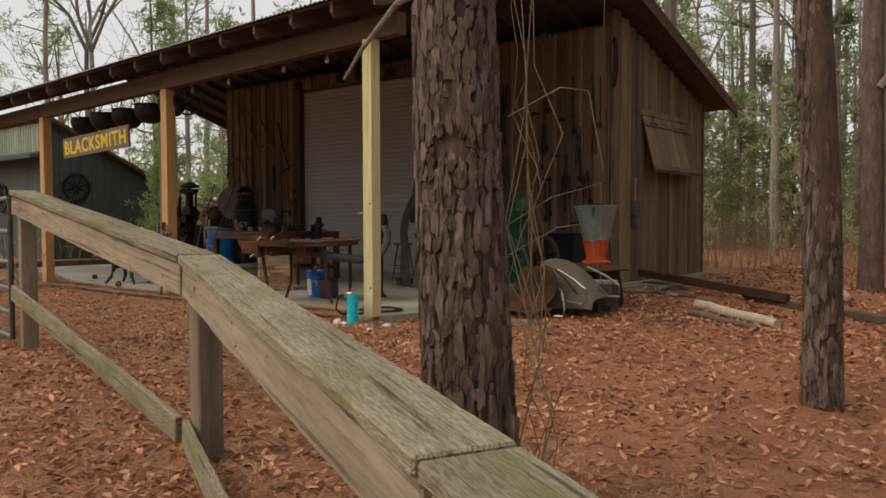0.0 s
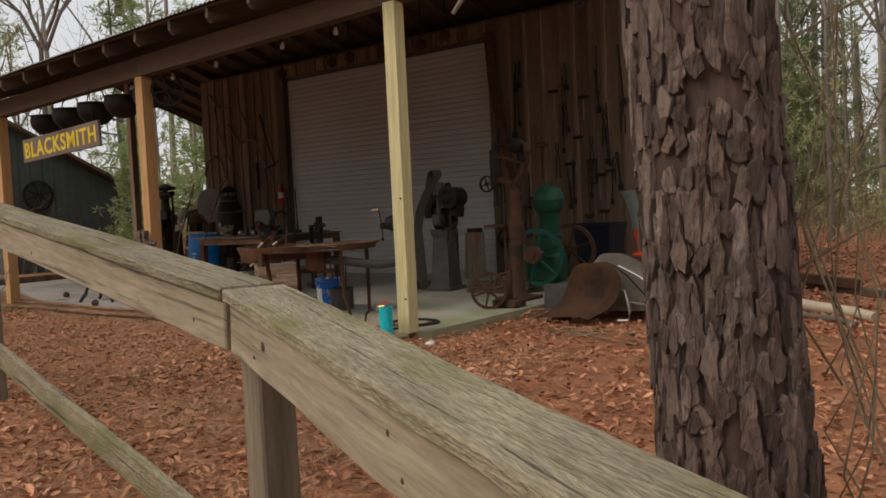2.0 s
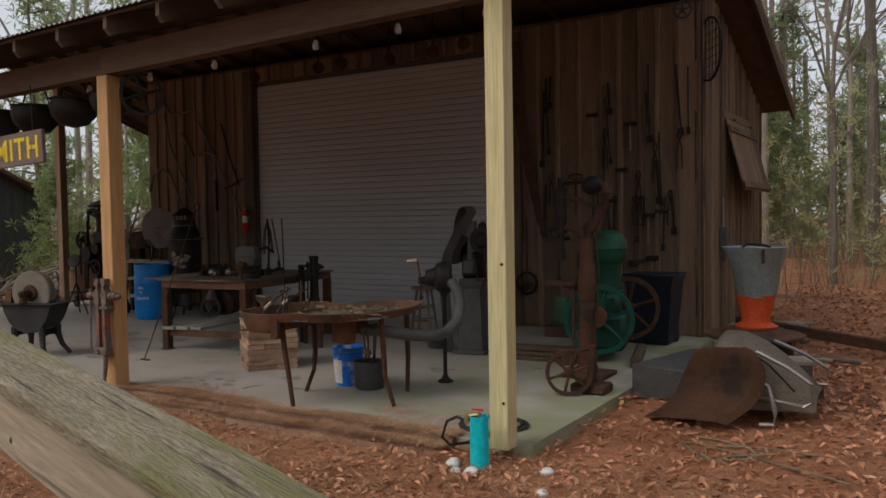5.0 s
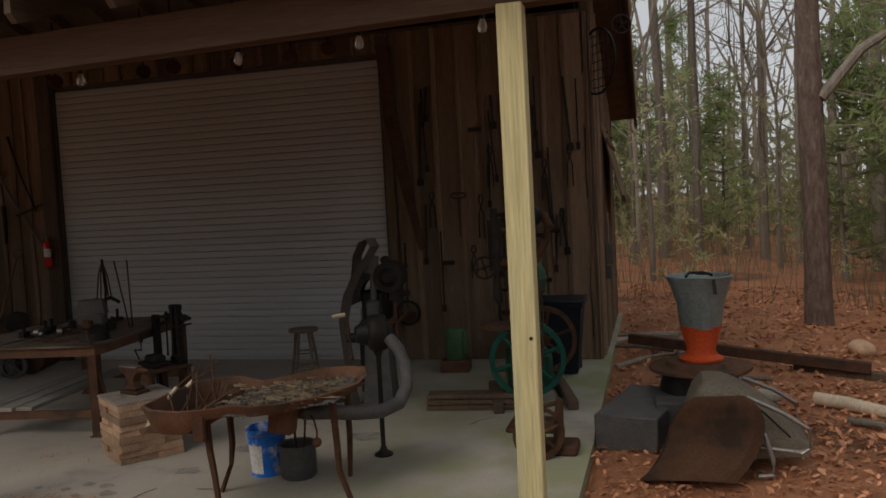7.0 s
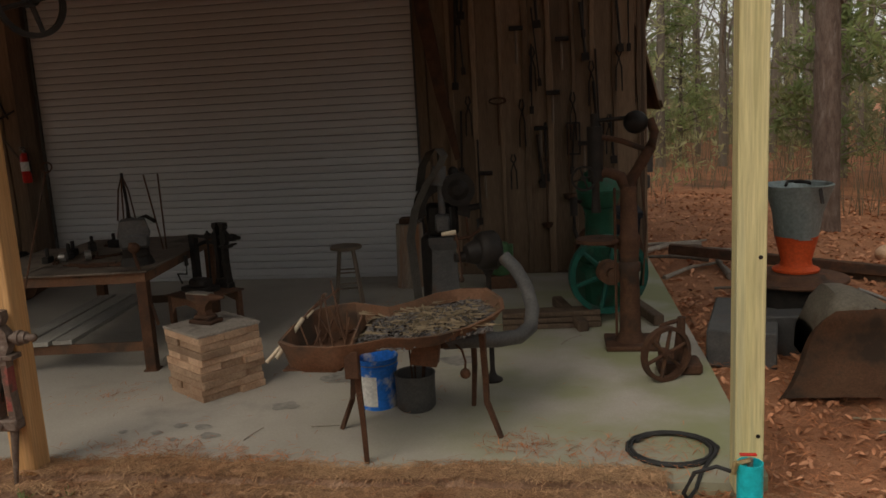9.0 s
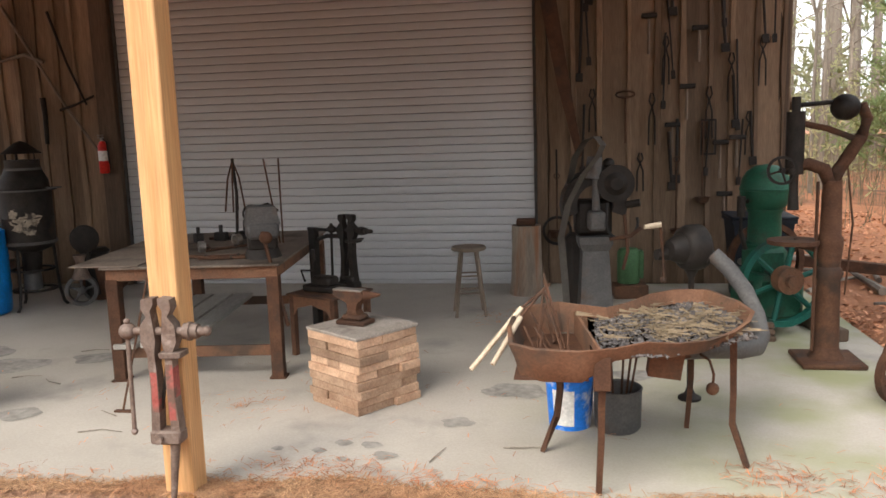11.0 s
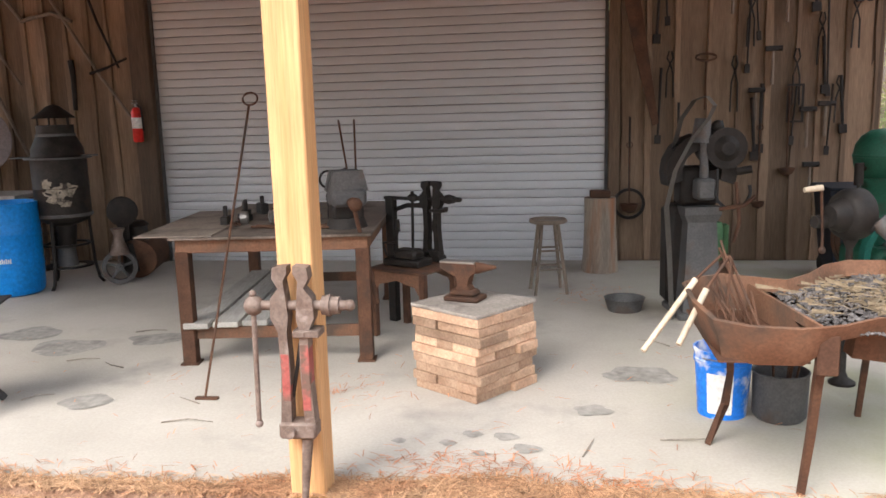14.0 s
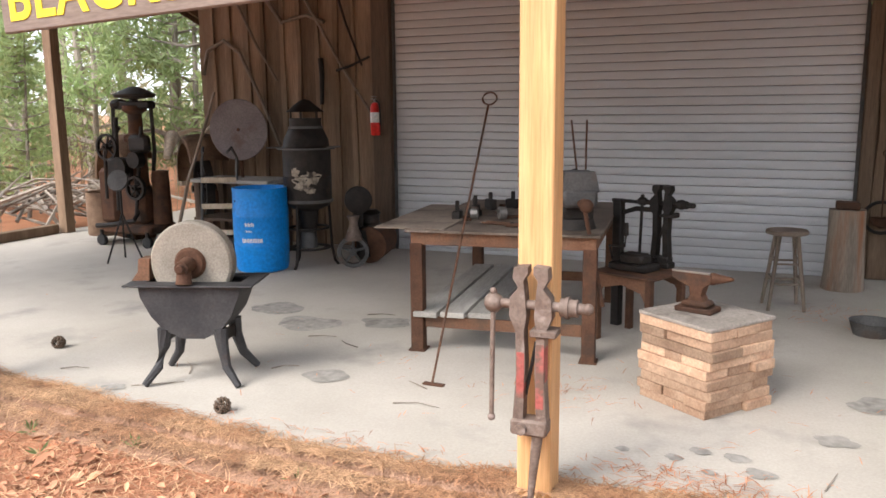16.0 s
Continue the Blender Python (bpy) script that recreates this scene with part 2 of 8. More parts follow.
PLANK = mat("grey_plank", (0.30, 0.28, 0.25), (0.40, 0.375, 0.335), 4, 0.85, 0, 0.3, (2, 0.2, 2), 50)
STUMPSIDE = mat("stump_wood", (0.20, 0.16, 0.125), (0.32, 0.26, 0.20), 5, 0.85, 0, 0.5, (2, 2, 0.2), 50, (0.26, 0.105, 0.045), 1.6, 0.52, 0.05, 0.005)
HANDLE = mat("pale_tool_handle", (0.43, 0.35, 0.25), (0.56, 0.46, 0.34), 6, 0.7, 0, 0.15, (1, 1, 0.3), 50)
VISE_IRON = mat("worn_vise_iron", (0.125, 0.085, 0.066), (0.21, 0.16, 0.132), 12, 0.65, 0.25, 0.35, (1, 1, 1), 70, (0.33, 0.27, 0.24), 9, 0.58, 0.05, 0.003)
TROUGH = mat("black_trough_iron", (0.032, 0.031, 0.033), (0.058, 0.055, 0.055), 5, 0.6, 0.2, 0.2, (1, 1, 1), 70, (0.09, 0.06, 0.045), 3, 0.63, 0.05, 0.003)
BLADE = mat("dull_saw_steel", (0.135, 0.115, 0.115), (0.19, 0.165, 0.16), 4, 0.6, 0.3, 0.1, (1, 1, 1), 60, (0.12, 0.08, 0.06), 3, 0.62, 0.05, 0.002)
STONE = mat("grindstone", (0.205, 0.178, 0.145), (0.285, 0.25, 0.205), 5, 0.9, 0, 0.3, (1, 1, 1), 90, (0.22, 0.17, 0.125), 2.5, 0.55, 0.05, 0.002)
BARK = mat("pine_bark", (0.125, 0.083, 0.066), (0.235, 0.17, 0.14), 11, 0.95, 0, 1.0, (1.6, 1.6, 0.45), 46, (0.30, 0.235, 0.205), 7, 0.56, 0.12, 0.03, island=True)
BARK_CRACK = mat("bark_furrow", (0.07, 0.044, 0.035), (0.13, 0.083, 0.066), 8, 0.95, 0, 0.8, (1.6, 1.6, 0.4), 30)
# grey bark lightened for distance haze; nearer limbs and sticks share it
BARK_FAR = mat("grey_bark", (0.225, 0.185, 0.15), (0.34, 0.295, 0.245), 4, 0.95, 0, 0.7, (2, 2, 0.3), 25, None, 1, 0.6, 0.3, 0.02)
VINE = mat("dry_vine", (0.17, 0.125, 0.08), (0.27, 0.205, 0.13), 6, 0.9, 0, 0.2, (1, 1, 0.3), 40)
SOIL = mat("pine_straw_ground", (0.30, 0.122, 0.062), (0.47, 0.215, 0.112), 2.2, 0.95, 0, 0.9, (1, 1, 1), 55, (0.15, 0.075, 0.045), 0.5, 0.56, 0.0, 0.03)
LEAF = mat("dry_oak_leaf", (0.37, 0.145, 0.068), (0.63, 0.32, 0.185), 0.9, 0.8, 0, 0.1, (1, 1, 1), 9, (0.20, 0.08, 0.04), 2.2, 0.55, 0.1, island=True)
STRAW = mat("pine_needle_straw", (0.42, 0.15, 0.062), (0.60, 0.25, 0.118), 1.4, 0.85, 0, 0.0, (1, 1, 1), 12, (0.24, 0.09, 0.042), 2.2, 0.55, 0.1, island=True)
STRAW_PALE = mat("pale_pine_straw", (0.38, 0.20, 0.105), (0.55, 0.34, 0.19), 1.4, 0.85, 0, 0.0, (1, 1, 1), 12, (0.27, 0.12, 0.06), 2.2, 0.55, 0.1, island=True)
DRIFT = mat("pale_straw_litter", (0.27, 0.145, 0.088), (0.42, 0.255, 0.165), 5, 0.95, 0, 0.9, (1, 1, 1), 70, (0.17, 0.095, 0.06), 2.2, 0.56, 0.0, 0.02, grain=0.35)
TAN_RUST = mat("tan_rusted_sheet", (0.22, 0.135, 0.085), (0.32, 0.21, 0.14), 5, 0.8, 0.1, 0.3, (1, 1, 1), 60, (0.14, 0.085, 0.055), 3, 0.52, 0.1, 0.003)
UNDERSTORY = mat("understory_leaves", (0.38, 0.40, 0.19), (0.54, 0.53, 0.30), 0.6, 0.8, 0, 0.0, (1, 1, 1), 4, (0.42, 0.34, 0.20), 0.5, 0.54, 0.2, trans=0.6)
NEEDLE = mat("pine_needles", (0.24, 0.32, 0.13), (0.36, 0.43, 0.20), 0.9, 0.7, 0, 0.0, (1, 1, 1), 6, (0.30, 0.30, 0.12), 1.1, 0.55, 0.2, trans=0.5)
BRUSH = mat("winter_brush", (0.22, 0.17, 0.11), (0.34, 0.28, 0.19), 1.0, 0.9, 0, 0.0, (1, 1, 1), 6, (0.17, 0.19, 0.075), 0.6, 0.56, 0.2, trans=0.3)
# haze is mixed into this colour: paler than the leaves themselves
FOLIAGE_HAZED = mat("far_foliage", (0.32, 0.34, 0.18), (0.45, 0.45, 0.28), 0.35, 0.9, 0, 0.0, (1, 1, 1), 3, (0.42, 0.35, 0.24), 0.25, 0.54, 0.2, trans=0.6)
SHEDGREEN = mat("grey_green_shed_paint", (0.060, 0.072, 0.066), (0.085, 0.098, 0.09), 3, 0.8, 0, 0.2, (2, 2, 0.2), 30, (0.05, 0.055, 0.05), 1, 0.58, 0.06)
SHEDPALE = mat("pale_green_slat", (0.33, 0.37, 0.29), (0.42, 0.46, 0.37), 3, 0.8, 0, 0.2, (2, 2, 0.3), 30, None, 1, 0.6, 0.1)
GATE = mat("gate_tube_paint", (0.13, 0.19, 0.20), (0.20, 0.26, 0.265), 5, 0.5, 0.4, 0.1, (1, 1, 1), 40, (0.18, 0.10, 0.06), 4, 0.63, 0.05, 0.001)
RUBBER = mat("black_rubber", (0.018, 0.018, 0.018), (0.035, 0.033, 0.032), 6, 0.7, 0, 0.1)
BELT = mat("grey_drive_belt", (0.16, 0.145, 0.125), (0.235, 0.21, 0.18), 6, 0.8, 0, 0.2)
NAVY = mat("navy_bin_plastic", (0.008, 0.012, 0.02), (0.013, 0.019, 0.03), 4, 0.55, 0, 0.05)
HORN = mat("horn_and_bone", (0.55, 0.47, 0.36), (0.70, 0.63, 0.52), 4, 0.6, 0, 0.1, (1, 1, 1), 40, (0.22, 0.15, 0.10), 3, 0.6, 0.05)
COAL = mat("cinders", (0.06, 0.054, 0.052), (0.17, 0.15, 0.14), 12, 0.85, 0, 0.6, (1, 1, 1), 60, (0.15, 0.09, 0.062), 6, 0.60, 0.3, island=True)
CHROME = mat("old_brass", (0.45, 0.36, 0.18), (0.55, 0.45, 0.24), 8, 0.35, 0.8, 0.05)


def glass_mat():
    m = bpy.data.materials.new("lamp_glass")
    m.use_nodes = True
    b = m.node_tree.nodes["Principled BSDF"]
    b.inputs["Base Color"].default_value = (0.8, 0.8, 0.78, 1)
    b.inputs["Roughness"].default_value = 0.1
    b.inputs["Transmission Weight"].default_value = 0.7
    return m


GLASS = glass_mat()

# ---- building blocks ----
def box(bm, x0, x1, y0, y1, z0, z1, bev=0.0, m=None):
    r = bmesh.ops.create_cube(bm, size=1.0)
    mx = Matrix.Translation(((x0 + x1) / 2, (y0 + y1) / 2, (z0 + z1) / 2)) @ Matrix.Diagonal((abs(x1 - x0), abs(y1 - y0), abs(z1 - z0), 1))
    bmesh.ops.transform(bm, matrix=(m @ mx) if m else mx, verts=r["verts"])
    if bev:
        es = list({e for v in r["verts"] for e in v.link_edges})
        bmesh.ops.bevel(bm, geom=es, offset=bev, segments=1, affect="EDGES", profile=0.5)


def rod(bm, a, b, r0, r1=None, seg=10, caps=True):
    a, b = Vector(a), Vector(b)
    d = b - a
    r1 = r0 if r1 is None else r1
    m = Matrix.Translation((a + b) / 2) @ d.to_track_quat("Z", "Y").to_matrix().to_4x4()
    bmesh.ops.create_cone(bm, cap_ends=caps, segments=seg, radius1=r0, radius2=max(r1, 1e-4), depth=max(d.length, 1e-4), matrix=m)


def ball(bm, c, r, sx=1, sy=1, sz=1, seg=12):
    bmesh.ops.create_uvsphere(bm, u_segments=seg, v_segments=max(6, seg * 2 // 3), radius=r, matrix=Matrix.Translation(c) @ Matrix.Diagonal((sx, sy, sz, 1)))


def lathe(bm, prof, seg=24, m=None, wobble=0.0):
    """Turn a profile of (radius, height) about z."""
    rings = []
    for k, (r, z) in enumerate(prof):
        ring = []
        for i in range(seg):
            a = 2 * math.pi * i / seg
            q = r * (1 + wobble * math.sin(3 * a + k))
            v = Vector((q * math.cos(a), q * math.sin(a), z))
            ring.append(bm.verts.new(m @ v if m else v))
        rings.append(ring)
    for a, b in zip(rings, rings[1:]):
        for i in range(seg):
            bm.faces.new((a[i], a[(i + 1) % seg], b[(i + 1) % seg], b[i]))
    if prof[0][0] > 1e-3:
        bm.faces.new(rings[0][::-1])
    if prof[-1][0] > 1e-3:
        bm.faces.new(rings[-1])


def tube(bm, pts, r, seg=8, r1=None):
    """A bent tube through points, thinning to r1."""
    pts = [Vector(p) for p in pts]
    r1 = r if r1 is None else r1
    rings = []
    up = Vector((0.31, 0.17, 0.93))
    for i, p in enumerate(pts):
        d = (pts[min(i + 1, len(pts) - 1)] - pts[max(i - 1, 0)]).normalized()
        u = d.cross(up)
        if u.length < 0.05:
            u = d.cross(Vector((1, 0.2, 0)))
        u.normalize()
        w = d.cross(u)
        q = r + (r1 - r) * i / max(1, len(pts) - 1)
        rings.append([bm.verts.new(p + q * (math.cos(2 * math.pi * k / seg) * u + math.sin(2 * math.pi * k / seg) * w)) for k in range(seg)])
    for a, b in zip(rings, rings[1:]):
        for k in range(seg):
            bm.faces.new((a[k], a[(k + 1) % seg], b[(k + 1) % seg], b[k]))
    bm.faces.new(rings[0][::-1])
    bm.faces.new(rings[-1])


def arc(c, r, a0, a1, n=10, axis="y"):
    out = []
    for i in range(n + 1):
        a = radians(a0 + (a1 - a0) * i / n)
        p = (math.cos(a) * r, math.sin(a) * r)
        v = {"y": (p[0], 0, p[1]), "x": (0, p[0], p[1]), "z": (p[0], p[1], 0)}[axis]
        out.append(Vector(c) + Vector(v))
    return out


def prism(bm, outline, depth, m=None):
    """A flat outline of (x, z) given a thickness along y."""
    f = [bm.verts.new((x, -depth / 2, z)) for x, z in outline]
    b = [bm.verts.new((x, depth / 2, z)) for x, z in outline]
    bm.faces.new(f)
    bm.faces.new(b[::-1])
    n = len(f)
    for i in range(n):
        bm.faces.new((f[i], b[i], b[(i + 1) % n], f[(i + 1) % n]))
    if m:
        bmesh.ops.transform(bm, matrix=m, verts=f + b)


def ring(bm, c, r, w, t, axis="y", seg=28):
    """A flat rim: mean radius r, width w across the radius, thickness t along the axis."""
    m = {"y": Matrix.Rotation(radians(90), 4, "X"), "x": Matrix.Rotation(radians(90), 4, "Y"), "z": Matrix.Identity(4)}[axis]
    m = Matrix.Translation(c) @ m
    rs = []
    for rr, zz in ((r - w / 2, -t / 2), (r + w / 2, -t / 2), (r + w / 2, t / 2), (r - w / 2, t / 2)):
        rs.append([bm.verts.new(m @ Vector((rr * math.cos(2 * math.pi * i / seg), rr * math.sin(2 * math.pi * i / seg), zz))) for i in range(seg)])
    for k in range(4):
        a, b = rs[k], rs[(k + 1) % 4]
        for i in range(seg):
            bm.faces.new((a[i], a[(i + 1) % seg], b[(i + 1) % seg], b[i]))


def mesh_of(bm, name, material, smooth=False):
    me = bpy.data.meshes.new(name)
    bmesh.ops.recalc_face_normals(bm, faces=bm.faces)
    bm.to_mesh(me)
    bm.free()
    me.materials.append(material)
    if smooth:
        for p in me.polygons:
            p.use_smooth = True
        me.set_sharp_from_angle(angle=radians(38))
    return me


def part(name, bm, material, parent, label="", smooth=True):
    ob = new(name, mesh_of(bm, name, material, smooth))
    ob.parent = parent
    if label:
        tagged(ob, label)
    return ob


def piece(name, me, parent, m=None):
    ob = new(name, me)
    ob.parent = parent
    if m is not None:
        ob.matrix_basis = m
    return ob


def thing(name, m, label, category, group="", kind=""):
    ob = new(name)
    ob.empty_display_size = 0.1
    ob.matrix_basis = m
    return tagged(ob, label, category, group, kind)


def solo(name, bm, material, label, category, group="", kind="", m=None, smooth=True):
    ob = new(name, mesh_of(bm, name, material, smooth))
    if m is not None:
        ob.matrix_basis = m
    return tagged(ob, label, category, group, kind)


def structure(name, bm, material, label, category, smooth=False):
    return solo(name, bm, material, label, category, kind="structure", smooth=smooth)


def B():
    return bmesh.new()


def raw(name, verts, faces, material, parent=None):
    me = bpy.data.meshes.new(name)
    me.from_pydata(verts, [], faces)
    me.materials.append(material)
    ob = new(name, me)
    ob.parent = parent
    return ob


# ---- the ground ----
def gz(x, y):
    """Height of the ground: level by the slab, falling towards the path."""
    s = max(0.0, x - 5.2)
    f = -0.07 - 0.075 * s * s / (s + 0.8) if s < 12 else -0.90
    if y < -8:
        f -= 0.02 * min(20, -8 - y)
    return f + 0.025 * noise.noise(Vector((x * 0.6, y * 0.6, 0))) + 0.012 * noise.noise(Vector((x * 2.3, y * 2.3, 3)))


SX0, SX1, SY0, SY1 = -8.75, 4.25, -0.10, 9.2


def make_ground():
    fine = [i * 0.35 for i in range(-60, 61)]
    far = [24, 28, 34, 42, 55, 75, 110, 170, 300, 600]
    xs = [-q for q in far[::-1]] + fine + far
    ys = [q + 3 for q in xs]
    verts = []
    for y in ys:
        for x in xs:
            z = gz(x, y) if abs(x) < 60 and abs(y) < 60 else -0.9
            if SX0 + 0.05 < x < SX1 - 0.05 and SY0 + 0.1 < y < SY1 - 0.1:
                z = -0.12
            verts.append((x, y, z))
    n = len(xs)
    faces = [(j * n + i, j * n + i + 1, (j + 1) * n + i + 1, (j + 1) * n + i) for j in range(len(ys) - 1) for i in range(n - 1)]
    ob = raw("ground", verts, faces, SOIL)
    for p in ob.data.polygons:
        p.use_smooth = True
    tagged(ob, "reddish brown ground covered in pine straw and dry leaves", "ground", kind="structure")


make_ground()
PATH_X, PATH_Y = (-2.0, 2.5, 4.2, 6.6, 9.0, 11.6, 16.0), (-7.0, -5.1, -4.60, -5.07, -6.14, -7.30, -9.3)


def path_edge(x):
    return float(np.interp(x, PATH_X, PATH_Y))


def make_path():
    """Worn concrete footpath outside the fence, following the ground."""
    verts, faces = [], []
    n = 72
    for i in range(n + 1):
        x = -2.0 + 18.0 * i / n
        for k in range(6):
            y = path_edge(x) + 0.02 * noise.noise(Vector((x * 2, 0, 4))) - 1.6 * k / 5
            z = max(gz(x + dx, y + dy) for dx in (-0.15, 0.15) for dy in (-0.15, 0.15)) + 0.03
            verts.append((x, y, z - (0.12 if k in (0, 5) else 0.0)))
            if k in (0, 5):
                verts[-1] = (x, y + (0.006 if k == 0 else -0.006), z - 0.12)
    for i in range(n):
        for k in range(5):
            a = i * 6 + k
            faces.append((a, a + 1, a + 7, a + 6))
    # lift the outer strips level with the walk, leaving a short edge
    for i in range(n + 1):
        for k, j in ((0, 1), (5, 4)):
            x, y, z = verts[i * 6 + j]
            verts[i * 6 + j] = (x, verts[i * 6 + k][1] + (-0.03 if k == 0 else 0.03), z)
    tagged(raw("pavement", verts, faces, PAVING), "worn pale concrete footpath beside the fence", "footpath", kind="structure")


make_path()


def make_slab():
    """Concrete porch floor with a slightly broken front edge."""
    bm = B()
    rnd = random.Random(4)
    top, low = [], []
    pts = []
    x = SX0
    while x < SX1:
        pts.append((x, SY0 + rnd.uniform(-0.035, 0.03)))
        x += 0.3
    pts += [(SX1, SY0 + 0.1), (SX1 + 0.02, 2.0), (SX1, SY1), (SX0, SY1)]
    top = [bm.verts.new((a, b, 0.0)) for a, b in pts]
    low = [bm.verts.new((a, b, -0.3)) for a, b in pts]
    bm.faces.new(top)
    for i in range(len(pts)):
        j = (i + 1) % len(pts)
        bm.faces.new((top[i], low[i], low[j], top[j]))
    structure("floor", bm, CONCRETE, "stained pale concrete porch floor with dark spots", "floor")


make_slab()

DRIFT_X, DRIFT_Y = (-8.7, -6.0, -4.9, -3.8, -2.4, -1.6, -0.5, 0.3, 1.3, 1.9, 2.7, 3.7), (1.2, 0.9, 0.55, 0.18, 0.06, -0.04, -0.03, 0.10, 0.08, -0.01, 0.08, 0.02)


def drift_edge(x):
    return float(np.interp(x, DRIFT_X, DRIFT_Y)) + 0.05 * noise.noise(Vector((x * 2.1, 0, 9))) + 0.03 * noise.noise(Vector((x * 7.0, 0, 2)))


def make_drift():
    """Pine straw blown over the front edge of the slab, thinning out inwards."""
    n, m = 150, 9
    verts, faces = [], []
    for i in range(n + 1):
        x = -8.7 + 12.4 * i / n
        e = drift_edge(x)
        for k in range(m):
            f = k / (m - 1)
            y = -0.42 + (e + 0.42) * f
            z = 0.004 + 0.035 * (1 - f) * (0.7 + 0.6 * noise.noise(Vector((x * 3, y * 3, 1)))) if y > SY0 - 0.08 else -0.03 - 0.16 * max(0.0, SY0 - 0.08 - y)
            verts.append((x, y, z if f > 0 else gz(x, y) - 0.03))
    for i in range(n):
        for k in range(m - 1):
            a = i * m + k
            faces.append((a, a + m, a + m + 1, a + 1))
    ob = raw("straw_drift", verts, faces, DRIFT)
    for p in ob.data.polygons:
        p.use_smooth = True
    tagged(ob, "reddish pine straw drifted over the slab edge", "pine straw", kind="stuff")


make_drift()

# ---- the smithy building ----
WY, WX0, WX1, DX0, DX1, DTOP = 5.34, -6.30, 4.15, -3.48, 1.50, 3.94


def roof_z(x, y):
    return 0.024 * x + (5.05 - 0.36 * (4.2 - y) if y < 4.2 else 5.05 - 0.33 * (y - 4.2))


def wall_top(y):
    return roof_z(0, y) - 0.22


def make_walls():
    bm = B()
    for a, b, z0, z1 in ((WX0, DX0 - 0.02, 0, 4.25), (DX1 + 0.02, WX1, 0, 4.25), (DX0 - 0.02, DX1 + 0.02, DTOP, 4.25)):
        box(bm, a, b, WY + 0.03, WY + 0.15, z0, z1)
    front = structure("wall_front", bm, SIDING_DARK, "weathered brown vertical board wall of the porch", "wall")
    bm = B()
    prism(bm, [(WY, 0), (9.2, 0), (9.2, 3.15), (WY, 4.42)], 0.10, Matrix.Translation((WX1 - 0.06, 0, 0)) @ Matrix.Rotation(radians(90), 4, "Z"))
    right = structure("wall_gable", bm, SIDING_DARK, "weathered gable wall of boards and battens", "wall")
    bm = B()
    prism(bm, [(WY + 0.16, 0), (9.2, 0), (9.2, 3.05), (WY + 0.16, 4.25)], 0.12, Matrix.Translation((WX0 + 0.07, 0, 0)) @ Matrix.Rotation(radians(90), 4, "Z"))
    structure("wall_left", bm, SIDING_DARK, "dark board side wall of the smithy", "wall")
    bm = B()
    box(bm, WX0 + 0.14, WX1 - 0.12, 9.08, 9.2, 0, 3.0)
    structure("wall_back", bm, SIDING_DARK, "dark board back wall of the smithy", "wall")
    return front, right


WALL_FRONT, WALL_GABLE = make_walls()


def waney_board(w, h, th, seed, lean=0.0):
    """A rough-sawn board with uneven edges, standing on z = 0, face towards -y."""
    rnd = random.Random(seed)
    bm = B()
    n = 9
    rows = []
    for i in range(n + 1):
        z = h * i / n
        l, r = -w / 2 + rnd.uniform(-0.014, 0.014), w / 2 + rnd.uniform(-0.014, 0.014)
        rows.append([bm.verts.new(p) for p in ((l, 0, z), (l + 0.006, -th, z), (r - 0.006, -th - rnd.uniform(0, 0.004), z), (r, 0, z))])
    for a, b in zip(rows, rows[1:]):
        for k in range(3):
            bm.faces.new((a[k], a[k + 1], b[k + 1], b[k]))
    bm.faces.new(rows[0])
    bm.faces.new(rows[-1])
    return mesh_of(bm, "board", SIDING)


def clad(parent, a, b, z0, top, place, seed, batten=True):
    """Boards with battens over the joints between a and b along a wall; place(u, z) gives the pose."""
    rnd = random.Random(seed)
    u = a
    k = 0
    while u < b - 0.05:
        w = min(rnd.uniform(0.22, 0.31), b - u)
        h = top(u + w / 2) - z0
        piece("board", waney_board(w - 0.008, h, 0.024, seed * 50 + k), parent, place(u + w / 2, z0) @ pose(0, -0.001 * (k % 3), 0))
        if batten and u > a + 0.1:
            piece("batten", waney_board(rnd.uniform(0.045, 0.075), h, 0.026, seed * 70 + k), parent, place(u, z0) @ pose(0, -0.026, 0))
        u += w
        k += 1


def build_cladding():
    fr = lambda u, z: pose(u, WY + 0.028, z)
    clad(WALL_FRONT, WX0, DX0 - 0.24, 0.01, lambda u: 4.2, fr, 3)
    clad(WALL_FRONT, DX1 + 0.13, WX1, 0.01, lambda u: 4.2, fr, 5)
    clad(WALL_FRONT, DX0 - 0.24, DX1 + 0.13, DTOP + 0.02, lambda u: 4.2, fr, 6)
    gb = lambda u, z: pose(WX1 - 0.008, u, z, 0, 0, 90)
    clad(WALL_GABLE, WY + 0.02, 9.2, -0.12, lambda u: min(4.5, wall_top(u) - 0.03) + 0.1, gb, 8)
    bm = B()
    box(bm, DX0 - 0.24, DX0 - 0.005, WY - 0.07, WY + 0.028, 0.0, 4.15, 0.008)
    part("jamb", bm, SIDING_DARK, WALL_FRONT, "dark brown timber door jamb", False)
    bm = B()
    box(bm, DX1 + 0.005, DX1 + 0.12, WY - 0.05, WY + 0.028, 0.0, 4.15, 0.008)
    part("jamb", bm, SIDING, WALL_FRONT, "brown timber door jamb", False)


